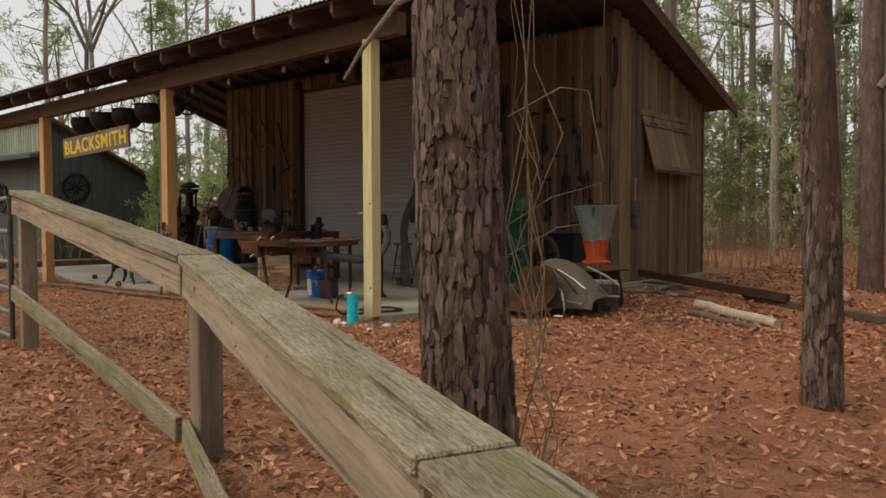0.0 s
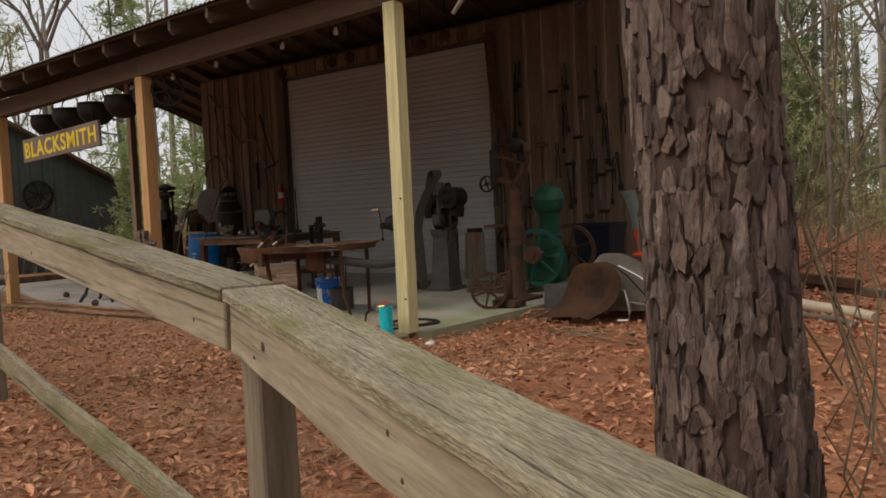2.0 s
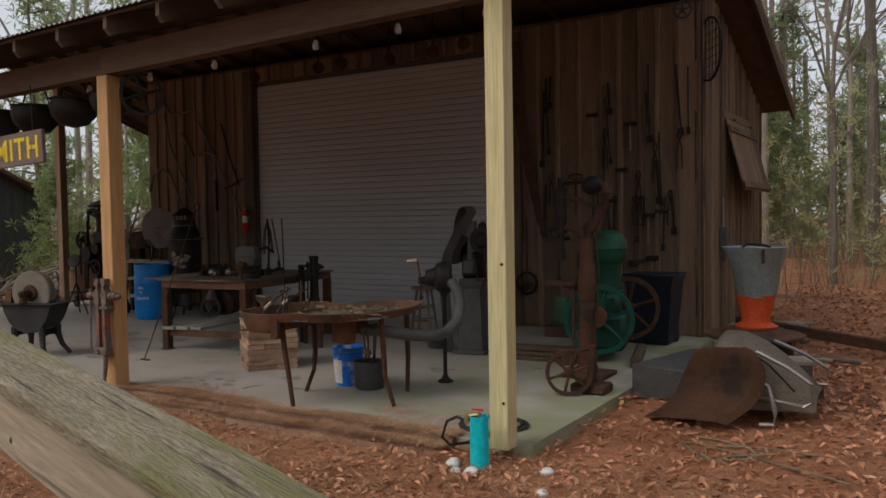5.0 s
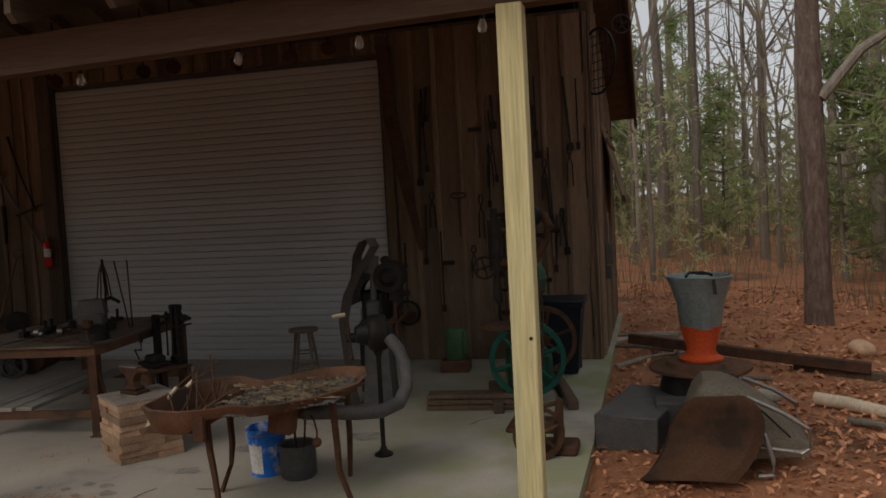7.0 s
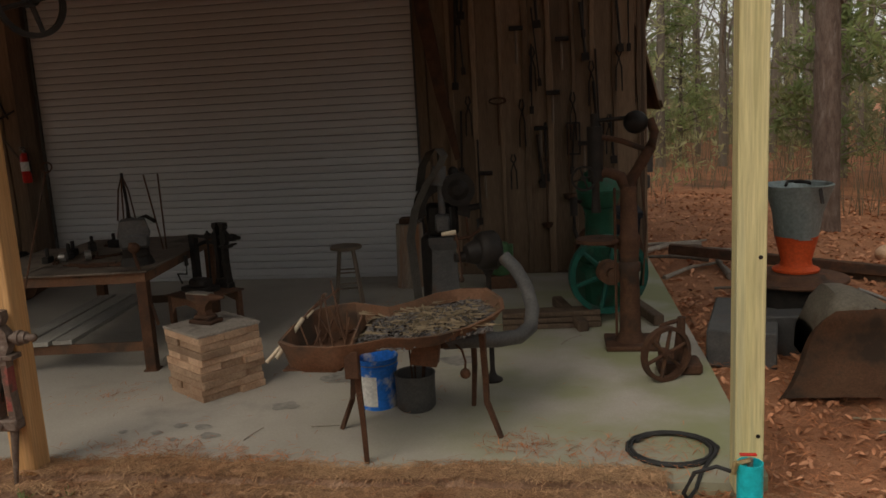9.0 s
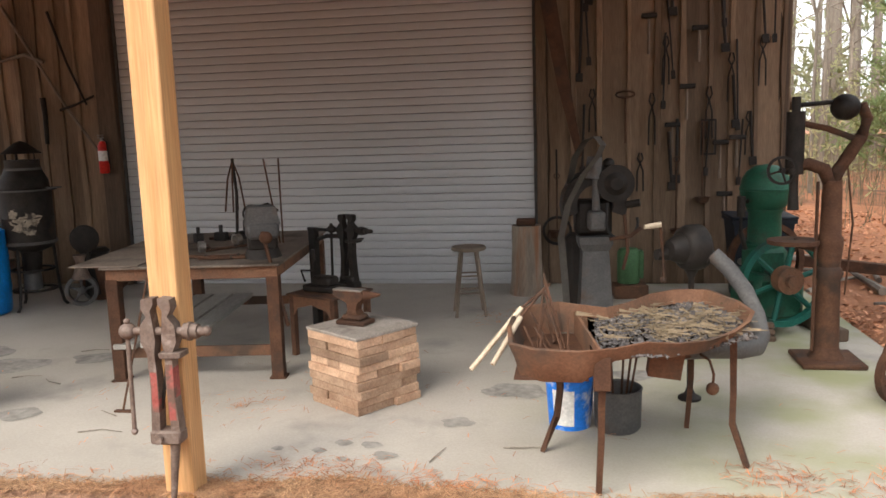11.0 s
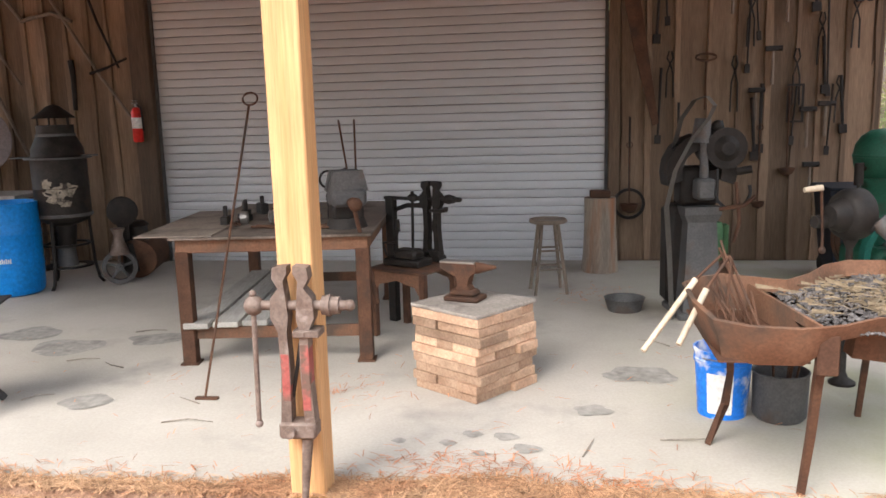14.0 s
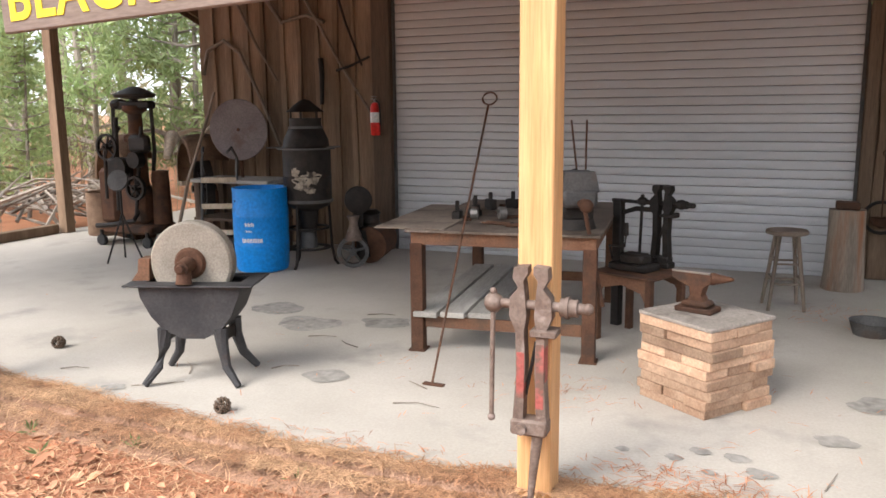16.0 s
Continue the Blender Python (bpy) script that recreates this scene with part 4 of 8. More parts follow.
    for xr, yr, m in (((6.5, 26), (14, 34), 6500), ((-8, 6.3), (12, 34), 7500), ((12, 30), (2, 14), 3200), ((-26, -9), (11, 30), 5200)):
        for _ in range(m):
            x, y, z = rnd.uniform(*xr), rnd.uniform(*yr), rnd.uniform(0.2, 5.5)
            if noise.noise(Vector((x * 0.5, y * 0.5, z * 0.55))) > 0.06 + 0.05 * z and not (x < -12.3 and y < 9.5):
                cs.append((x, y, gz(x, y) + z))
    v, f = needle_tufts(cs, 0.22, 55, 11)
    tagged(raw("understory", v, f, UNDERSTORY), "yellow green sapling leaves of the understory", "undergrowth", kind="stuff")
    # brush at the wood edge
    pts = []
    for xr, yr, m in (((5.2, 24), (10.5, 30), 2600), ((-8, 5.6), (11, 28), 1700), ((9.5, 22), (1, 12), 700), ((-24, -9), (9, 24), 1500), ((-12, -9), (2, 9), 160), ((-12.3, -10.2), (5.2, 8.5), 420)):
        for _ in range(m):
            x, y = rnd.uniform(*xr), rnd.uniform(*yr)
            if noise.noise(Vector((x * 0.4, y * 0.4, 1))) > -0.05 and not (x < -12.4 and y < 9):
                pts.append((x, y, gz(x, y)))
    V, F = [], []
    for x, y, g in pts:
        hh = rnd.uniform(0.4, 2.4)
        b = len(V)
        dx, dy = rnd.uniform(-0.4, 0.4), rnd.uniform(-0.4, 0.4)
        V += [(x - 0.008, y, g - 0.03), (x + 0.008, y, g - 0.03), (x + dx, y + dy, g + hh)]
        F.append((b, b + 1, b + 2))
        for q in range(6):
            s = rnd.uniform(0.25, 1)
            b = len(V)
            px, py, pz = x + dx * s, y + dy * s, g + hh * s
            ex, ey, ez = rnd.uniform(-0.3, 0.3), rnd.uniform(-0.3, 0.3), rnd.uniform(0.05, 0.35)
            V += [(px, py, pz), (px + ex, py + ey, pz + ez), (px + ex * 0.96, py + ey + 0.012, pz + ez * 0.95)]
            F.append((b, b + 1, b + 2))
    tagged(raw("brush", V, F, BRUSH), "dry leafless brush and saplings along the woods", "brush", kind="stuff")


T1 = near_pine(8.30, -3.80, 0.188, 9.0, 2, "large pine trunk with plated reddish grey bark beside the fence", (-0.6, 0.25))
near_pine(8.80, -0.30, 0.125, 10.0, 5, "slim pine trunk with rough bark on leaf litter", (-0.35, 0.1))
near_pine(7.25, 8.9, 0.205, 12.0, 7, "tall pine with crooked grey limbs behind the smithy", (-0.1, 0.3), False)
make_woods()


# ---- things: wheels and shared shapes ----
def wheel(parent, c, r, rim_w, rim_t, spokes, material, axis="y", hub=0.05, hub_t=0.1, spoke_r=0.014, curved=False, name="wheel"):
    """A spoked wheel: the rim carries its hub and spokes."""
    bm = B()
    ring(bm, (0, 0, 0), r - rim_w / 2, rim_w, rim_t, axis, 32)
    w = part(name, bm, material, parent)
    w.matrix_basis = Matrix.Translation(c)
    bm = B()
    e = {"y": Vector((0, hub_t / 2, 0)), "x": Vector((hub_t / 2, 0, 0)), "z": Vector((0, 0, hub_t / 2))}[axis]
    rod(bm, -e, e, hub, seg=16)
    rod(bm, -e * 1.5, e * 1.5, hub * 0.45, seg=10)
    part("hub", bm, material, w)
    for i in range(spokes):
        a = 2 * math.pi * i / spokes + 0.3
        d0, d1 = hub * 0.8, r - rim_w * 0.7
        bm = B()
        pts = []
        for k in range(5):
            q = d0 + (d1 - d0) * k / 4
            b = a + (0.35 * math.sin(math.pi * k / 4) if curved else 0)
            p = (math.cos(b) * q, math.sin(b) * q)
            pts.append({"y": (p[0], 0, p[1]), "x": (0, p[0], p[1]), "z": (p[0], p[1], 0)}[axis])
        tube(bm, pts, spoke_r * 1.15, 6, spoke_r)
        part("spoke", bm, material, w)
    return w


def P(parent, name, material, fn, label="", smooth=True):
    bm = B()
    fn(bm)
    return part(name, bm, material, parent, label, smooth)


# ---- at the posts and the front edge ----
def make_sign():
    t = thing("hanging_sign", pose(-1.93, -0.215, 2.30, 0, -2.8, 1.5), "dark wooden sign with yellow painted BLACKSMITH letters", "sign")
    P(t, "board", SIGNBOARD, lambda bm: box(bm, -0.985, 0.985, -0.02, 0.02, -0.165, 0.165, 0.006), "", False)
    fc = bpy.data.curves.new("letters", "FONT")
    fc.body, fc.size, fc.align_x, fc.align_y, fc.extrude, fc.offset = "BLACKSMITH", 0.305, "CENTER", "CENTER", 0.003, 0.006
    fc.space_character = 1.12
    tmp = new("letters", fc)
    dg = bpy.context.evaluated_depsgraph_get()
    dg.update()
    me = bpy.data.meshes.new_from_object(tmp.evaluated_get(dg))
    bpy.data.objects.remove(tmp)
    me.materials.clear()
    me.materials.append(YELLOW)
    for v in me.vertices:
        v.co.x *= 1.84 / 2.05
    ob = new("letters", me)
    xs = [v.co.x for v in me.vertices]
    s = 1.84 / (max(xs) - min(xs))
    ob.parent = t
    ob.matrix_basis = pose(0, -0.023, -0.012, 90, 0, 0) @ Matrix.Diagonal((s, 1.0, 1, 1))
    tagged(ob, "yellow painted letters BLACKSMITH")
    for x in (-0.82, 0.82):
        P(t, "hook", IRON, lambda bm: rod(bm, (x, 0, 0.16), (x, 0.0, 0.62), 0.006, seg=6))
        P(t, "bolt", RUST, lambda bm: rod(bm, (x, -0.026, 0.0), (x, -0.018, 0.0), 0.014, seg=8))


make_sign()


def make_kettles():
    """Black iron kettles hung below the beam."""
    for x, r, z in ((-3.1, 0.24, 2.74), (-2.42, 0.25, 2.76), (-1.72, 0.25, 2.76), (-1.05, 0.24, 2.78), (-0.45, 0.2, 2.8)):
        t = thing("hanging_kettle", pose(x, 0.22, z), "black cast iron kettle hanging from the porch beam", "kettle", "hanging kettles")
        P(t, "bowl", IRON, lambda bm: lathe(bm, [(0.02, -r * 0.9), (r * 0.55, -r * 0.78), (r * 0.9, -r * 0.4), (r, 0), (r * 0.93, r * 0.25), (r * 1.0, r * 0.33), (r * 0.94, r * 0.33), (r * 0.86, r * 0.2), (r * 0.5, -r * 0.6), (0.01, -r * 0.7)], 22))
        P(t, "handle", IRON, lambda bm: tube(bm, arc((0, 0, r * 0.25), r * 0.96, 0, 180, 12), 0.008, 6))
        P(t, "hook", IRON, lambda bm: rod(bm, (0, 0, r * 1.2), (0, 0, 3.35 - z), 0.006, seg=6))


make_kettles()
# a small hung iron wheel, not one off a wagon
HW = thing("wagon_wheel", pose(0.28, 0.02, 2.76, 0, 0, 60), "small black iron wheel hung beside the post", "wheel")
wheel(HW, (0, 0, 0), 0.2, 0.03, 0.03, 4, IRON, hub=0.03)
P(HW, "hook", IRON, lambda bm: rod(bm, (0, 0, 0.18), (0, 0, 0.42), 0.006, seg=6))


def make_bulbs():
    for x in (3.9, 3.15, 2.35, 1.2, 0.35, -0.55):
        t = thing("light_bulb", pose(x, 0.06, 2.95 + 0.024 * x), "clear unlit light bulb hanging under the porch beam", "light bulb", "string bulbs")
        P(t, "glass", GLASS, lambda bm: lathe(bm, [(0.002, -0.085), (0.022, -0.075), (0.03, -0.05), (0.022, -0.02), (0.014, 0.0)], 14))
        P(t, "socket", RUBBER, lambda bm: lathe(bm, [(0.016, -0.002), (0.018, 0.03), (0.01, 0.05), (0.004, 0.09)], 12))


make_bulbs()


def make_hung_pulleys():
    rnd = random.Random(3)
    for x in (-2.9, -1.55, -1.1, -0.2, 0.55, 1.05):
        t = thing("hanging_pulley", pose(x, 4.75, 3.92 + rnd.uniform(-0.03, 0.05), 0, 0, rnd.uniform(0, 90)), "small dark iron pulley hung above the roll-up door", "pulley", "hung pulleys")
        P(t, "sheave", RUST, lambda bm: (rod(bm, (0, -0.03, 0), (0, 0.03, 0), 0.09, seg=18), rod(bm, (0, -0.045, 0), (0, 0.045, 0), 0.03, seg=10)))
        P(t, "hanger", IRON, lambda bm: rod(bm, (0, 0, 0.05), (0, 0, 0.95), 0.012, seg=6))


make_hung_pulleys()


def leg_vise(name, m, label, worn=True, leg=True, metal=VISE_IRON):
    """Blacksmith's leg vise: two jaws, screw with bar, spring and leg."""
    t = thing(name, m, label, "vise")
    def jaw(s, low):
        return [(s * 0.012, 0.0), (s * 0.07, -0.005), (s * 0.075, -0.05), (s * 0.052, -0.09), (s * 0.085, -0.13), (s * 0.09, -0.21), (s * 0.062, -0.27), (s * 0.058, -0.45), (s * 0.072, low), (s * 0.028, low), (s * 0.020, -0.42), (s * 0.026, -0.27), (s * 0.016, -0.21), (s * 0.022, -0.13), (s * 0.03, -0.06), (s * 0.012, -0.03)]
    P(t, "front_jaw", metal, lambda bm: prism(bm, jaw(-1, -0.66), 0.065))
    P(t, "rear_jaw", metal, lambda bm: prism(bm, jaw(1, -0.66), 0.065))
    if worn:
        P(t, "front_paint", RED_WORN, lambda bm: box(bm, -0.0575, -0.0225, -0.0345, 0.034, -0.56, -0.36, 0.003), "worn red paint")
        P(t, "rear_paint", RED_WORN, lambda bm: box(bm, 0.024, 0.0605, -0.0345, 0.034, -0.60, -0.32, 0.003), "worn red paint")
    P(t, "screw", metal, lambda bm: rod(bm, (-0.14, 0, -0.165), (0.19, 0, -0.165), 0.021, seg=12))
    P(t, "ball", metal, lambda bm: ball(bm, (-0.165, 0, -0.165), 0.042))
    P(t, "nut", metal, lambda bm: (rod(bm, (0.12, 0, -0.165), (0.19, 0, -0.165), 0.04, 0.036, seg=14), rod(bm, (0.14, 0, -0.165), (0.155, 0, -0.165), 0.046, seg=14), rod(bm, (0.19, 0, -0.165), (0.225, 0, -0.165), 0.024, 0.02, seg=10), ball(bm, (0.23, 0, -0.165), 0.024)))
    P(t, "bar", metal, lambda bm: (rod(bm, (-0.165, -0.005, -0.12), (-0.172, -0.01, -0.66), 0.011, seg=8), ball(bm, (-0.172, -0.01, -0.665), 0.017), ball(bm, (-0.165, -0.005, -0.115), 0.015)))
    P(t, "yoke", metal, lambda bm: (box(bm, -0.08, 0.075, -0.045, 0.045, -0.72, -0.65, 0.01), rod(bm, (-0.03, -0.07, -0.685), (-0.03, 0.06, -0.685), 0.024, seg=10)))
    P(t, "spring", IRON, lambda bm: tube(bm, [(0.02, 0, -0.32), (-0.005, 0, -0.45), (-0.025, 0, -0.55)], 0.008, 6))
    P(t, "bracket", metal, lambda bm: (box(bm, 0.0, 0.11, -0.045, 0.05, -0.29, -0.26, 0.004), box(bm, 0.02, 0.05, -0.05, 0.16, -0.285, -0.265)))
    if leg:
        P(t, "leg", metal, lambda bm: rod(bm, (0.03, 0, -0.70), (0.0, -0.02, -1.06), 0.026, 0.012, seg=10))
    return t


leg_vise("leg_vise", pose(-0.06, -0.225, 1.05, 0, 0, 2), "rusty leg vise with worn red paint bolted to the porch post")


def make_standpipe():
    t = thing("water_tap", pose(4.06, -0.42, -0.09), "turquoise pipe sleeve around a yard tap beside the post", "tap")
    P(t, "sleeve", TEAL, lambda bm: lathe(bm, [(0.062, 0.0), (0.062, 0.36), (0.056, 0.36), (0.056, 0.02)], 24))
    P(t, "pipe", STEEL, lambda bm: rod(bm, (0, 0, 0), (0, 0, 0.38), 0.014, seg=10))
    P(t, "valve", CHROME, lambda bm: (rod(bm, (0, 0, 0.37), (-0.07, -0.02, 0.36), 0.014, seg=8), rod(bm, (-0.07, -0.02, 0.37), (-0.085, -0.03, 0.31), 0.016, 0.012, seg=8)))
    P(t, "lever", RED, lambda bm: box(bm, -0.05, 0.03, -0.012, 0.012, 0.395, 0.405, 0.003), "red lever")
    bm = B()
    tube(bm, [(3.97, -0.44, 0.23), (3.90, -0.43, 0.25), (3.80, -0.40, 0.20), (3.75, -0.38, 0.08), (3.78, -0.33, 0.02), (3.84, -0.2, 0.01), (3.9, 0.0, 0.013), (4.02, 0.25, 0.013)] + [Vector((3.78 + (0.27 - 0.012 * k / 8) * math.cos(k * 0.39 + 0.1), 0.30 + (0.25 - 0.01 * k / 8) * math.sin(k * 0.39 + 0.1), 0.013 + 0.004 * (k // 16))) for k in range(40)], 0.011, 6)
    solo("garden_hose", bm, RUBBER, "black garden hose coiled on the slab", "hose")
    rnd = random.Random(6)
    for x, y, r in ((3.90, -0.50, 0.055), (4.08, -0.58, 0.05), (3.98, -0.60, 0.035), (4.5, -0.35, 0.05), (4.65, -0.75, 0.04)):
        bm = B()
        bmesh.ops.create_icosphere(bm, subdivisions=2, radius=r)
        for v in bm.verts:
            v.co *= 1 + 0.35 * noise.noise(v.co * 14 + Vector((x, y, 0)) * 9)
            v.co.z *= 0.7
        solo("stone", bm, WHITE, "small pale stone on pine straw", "stone", "loose stones", m=pose(x, y, gz(x, y) + r * 0.35, 0, 0, rnd.uniform(0, 180)))


make_standpipe()

# ---- the forge and what stands round it ----
def make_forge():
    t = thing("forge", pose(0, 0, 0), "rusted iron forge table filled with cinders on bent legs", "forge")
    rim = [(1.58, 0.56), (1.57, 0.20), (1.60, -0.10), (1.71, -0.18), (1.90, -0.185), (2.06, -0.15), (2.21, -0.06), (2.34, -0.075), (2.49, 0.01), (2.63, 0.18), (2.74, 0.38), (2.80, 0.57), (2.77, 0.82), (2.65, 1.10), (2.48, 1.09), (2.32, 0.95), (2.19, 0.76), (2.06, 0.65), (1.92, 0.74), (1.80, 0.79), (1.67, 0.70)]
    cx, cy = 2.14, 0.38
    low = lambda x: 0.64 if x < 1.97 else 0.735
    lift = lambda x, y: 0.81 + 0.006 * math.sin(x * 9) + 0.03 * max(0.0, y - 0.7)
    def shell(bm):
        loops = []
        for s, f in ((1.0, 1.0), (1.022, 0.97), (1.02, 0.93), (0.975, 0.55), (0.935, 0.04), (0.92, 0.0), (0.925, 0.08), (0.96, 0.60), (0.985, 0.98)):
            loops.append([bm.verts.new((cx + (x - cx) * s, cy + (y - cy) * s, low(x) + (lift(x, y) - low(x)) * f)) for x, y in rim])
        n = len(rim)
        for a, b in zip(loops, loops[1:] + loops[:1]):
            for i in range(n):
                bm.faces.new((a[i], a[(i + 1) % n], b[(i + 1) % n], b[i]))
    P(t, "pan", RUST_ORANGE, shell)
    def hearth(bm):
        vs = [bm.verts.new((max(1.96, cx + (x - cx) * 0.94), cy + (y - cy) * 0.94, 0.742)) for x, y in rim if x > 1.85]
        f = bm.faces.new(vs)
        bmesh.ops.solidify(bm, geom=[f], thickness=0.006)
    P(t, "hearth_plate", RUST, hearth, "", False)
    P(t, "trough_floor", RUST, lambda bm: box(bm, 1.61, 1.95, -0.13, 0.68, 0.645, 0.652), "", False)
    P(t, "trough_wall", RUST_ORANGE, lambda bm: box(bm, -0.40, 0.40, -0.007, 0.007, 0.655, 0.785, 0.003, pose(1.95, 0.27, 0, 0, 0, 98)))
    for pts in ([(2.02, -0.06, 0.76), (2.01, -0.02, 0.5), (2.01, 0.02, 0.3), (2.0, 0.08, 0.0)], [(2.68, 0.42, 0.75), (2.69, 0.44, 0.4), (2.69, 0.45, 0.24), (2.77, 0.46, 0.0)], [(1.80, 0.60, 0.66), (1.81, 0.60, 0.36), (1.79, 0.60, 0.2), (1.71, 0.58, 0.0)], [(2.56, 0.98, 0.74), (2.56, 0.99, 0.3), (2.54, 1.0, 0.0)]):
        def leg(bm):
            tube(bm, pts, 0.025, 4, 0.019)
            bmesh.ops.translate(bm, verts=bm.verts, vec=(0, 0, 0.004))
        P(t, "leg", RUST, leg)
    P(t, "leg_bracket", RUST, lambda bm: box(bm, 1.97, 2.05, -0.145, -0.10, 0.60, 0.76, 0.006), "", False)
    P(t, "ash_gate", RUST_ORANGE, lambda bm: prism(bm, [(-0.085, 0.0), (0.085, 0.0), (0.05, -0.22), (-0.11, -0.20)], 0.11, pose(2.36, 0.36, 0.735)))
    P(t, "ash_pipe", RUST, lambda bm: (rod(bm, (2.44, 0.46, 0.60), (2.44, 0.46, 0.735), 0.05, seg=12), tube(bm, [(2.52, 0.42, 0.62), (2.56, 0.38, 0.60), (2.58, 0.37, 0.53), (2.575, 0.37, 0.47)], 0.007, 6), ball(bm, (2.575, 0.37, 0.455), 0.033)))
    P(t, "air_pipe", IRON_GREY, lambda bm: tube(bm, [(2.44, 0.46, 0.63), (2.60, 0.52, 0.62), (2.76, 0.64, 0.585), (2.88, 0.82, 0.55), (2.95, 1.02, 0.56), (2.96, 1.19, 0.64), (2.92, 1.32, 0.76), (2.84, 1.42, 0.88), (2.75, 1.46, 0.965)], 0.05, 14), "grey sheet metal air pipe")
    b = thing("hand_blower", pose(2.63, 1.52, 0) @ Matrix.Diagonal((0.88, 0.88, 0.98, 1)), "dark cast hand cranked blower on a slim pedestal behind the forge", "blower")
    def blower(bm):
        m = pose(0, 0, 1.02, 0, 90, 32)
        lathe(bm, [(0.02, -0.10), (0.10, -0.10), (0.135, -0.075), (0.15, -0.03), (0.15, 0.06), (0.13, 0.085), (0.02, 0.085)], 26, m)
        lathe(bm, [(0.06, -0.20), (0.07, -0.19), (0.10, -0.10), (0.02, -0.09)], 18, m)
        rod(bm, m @ Vector((0.03, 0.04, -0.18)), m @ Vector((0.03, 0.04, -0.28)), 0.045, 0.035, seg=12)
        rod(bm, (0.02, -0.01, 1.02), (0.13, -0.06, 0.95), 0.075, 0.053, seg=14)
    P(b, "housing", IRON, blower)
    P(b, "crank", RUST, lambda bm: (tube(bm, [(-0.22, -0.13, 1.04), (-0.235, -0.15, 1.16), (-0.24, -0.16, 1.19)], 0.010, 6), tube(bm, [(-0.22, -0.13, 1.04), (-0.21, -0.13, 0.92), (-0.21, -0.13, 0.85)], 0.009, 6), ball(bm, (-0.21, -0.13, 0.83), 0.024)))
    P(b, "grip", HANDLE, lambda bm: rod(bm, (-0.235, -0.16, 1.19), (-0.35, -0.19, 1.18), 0.019, 0.015, seg=10), "pale wooden crank grip")
    P(b, "pedestal", IRON, lambda bm: lathe(bm, [(0.085, 0.0), (0.085, 0.015), (0.04, 0.04), (0.022, 0.08), (0.022, 0.82), (0.06, 0.89)], 14))
    rnd = random.Random(12)
    V, F = [], []
    for _ in range(3600):
        x, y = rnd.uniform(1.99, 2.76), rnd.uniform(-0.08, 1.05)
        if y > 0.62 + 1.0 * max(0, x - 2.08) or y < -0.10 + 0.75 * max(0, x - 2.28) or (x > 2.66 and y > 0.86):
            continue
        r = rnd.uniform(0.005, 0.014)
        z = 0.748 + 0.045 * math.exp(-((x - 2.42) ** 2 + (y - 0.5) ** 2) / 0.07) * rnd.uniform(0.5, 1)
        b = len(V)
        for k in range(6):
            d = [(1, 0, 0), (-1, 0, 0), (0, 1, 0), (0, -1, 0), (0, 0, 1), (0, 0, -1)][k]
            q = r * rnd.uniform(0.5, 1.4)
            V.append((x + d[0] * q, y + d[1] * q, z + d[2] * q * 0.8))
        for f in ((0, 2, 4), (2, 1, 4), (1, 3, 4), (3, 0, 4), (2, 0, 5), (1, 2, 5), (3, 1, 5), (0, 3, 5)):
            F.append(tuple(b + i for i in f))
    tagged(raw("cinders", V, F, COAL), "grey and rust coloured cinders in the forge pan", "cinders", kind="stuff")
    V, F = [], []
    for _ in range(600):
        x, y = rnd.gauss(2.42, 0.20), rnd.gauss(0.42, 0.2)
        a, l = rnd.uniform(0, 6.28), rnd.uniform(0.05, 0.13)
        z = 0.765 + rnd.uniform(0, 0.035)
        if not (1.98 < x < 2.74) or not (-0.06 + 0.75 * max(0, x - 2.28) < y < 0.60 + 1.0 * max(0, x - 2.08)):
            continue
        dx, dy = math.cos(a) * l, math.sin(a) * l
        b = len(V)
        V += [(x, y, z), (x + dx, y + dy, z + rnd.uniform(-0.01, 0.02)), (x + dx - dy * 0.022, y + dy + dx * 0.022, z), (x - dy * 0.022, y + dx * 0.022, z)]
        F.append((b, b + 1, b + 2, b + 3))
    tagged(raw("pine_straw", V, F, VINE), "rusty pine straw lying in the forge", "straw", kind="stuff")
    for k in range(13):
        x, y = rnd.uniform(1.64, 1.88), rnd.uniform(-0.05, 0.5)
        bm = B()
        rod(bm, (x, y, 0.66), (x + rnd.uniform(-0.12, 0.06), y + rnd.uniform(0.0, 0.3), rnd.uniform(0.78, 0.86) if k > 2 else 0.98), 0.006, seg=6)
        solo("iron_rod", bm, RUST, "thin rusty iron rod standing in the forge trough", "rod", "trough rods")
    bm = B()
    tube(bm, [(1.83, 0.40, 0.66), (1.78, 0.46, 0.84), (1.73, 0.52, 1.02)], 0.006, 6)
    solo("iron_rod", bm, RUST, "long thin iron rod standing in the forge trough", "rod", "trough rods")
    for a, b in (((1.585, 0.44, 0.815), (1.30, 0.20, 0.50)), ((1.60, 0.22, 0.815), (1.46, 0.06, 0.60))):
        t2 = thing("fire_tool", Matrix.Identity(4), "fire tool with a pale wooden handle resting over the forge edge", "fire tool", "fire tools")
        d = (Vector(b) - Vector(a)).normalized()
        P(t2, "handle", HANDLE, lambda bm: rod(bm, Vector(a) - d * 0.05, Vector(a).lerp(Vector(b), 0.78), 0.0145, 0.013, seg=10))
        P(t2, "shaft", RUST, lambda bm: rod(bm, Vector(a) - d * 0.05, Vector(a) - d * 0.30 + Vector((0, 0, -0.06)), 0.007, seg=6))


make_forge()


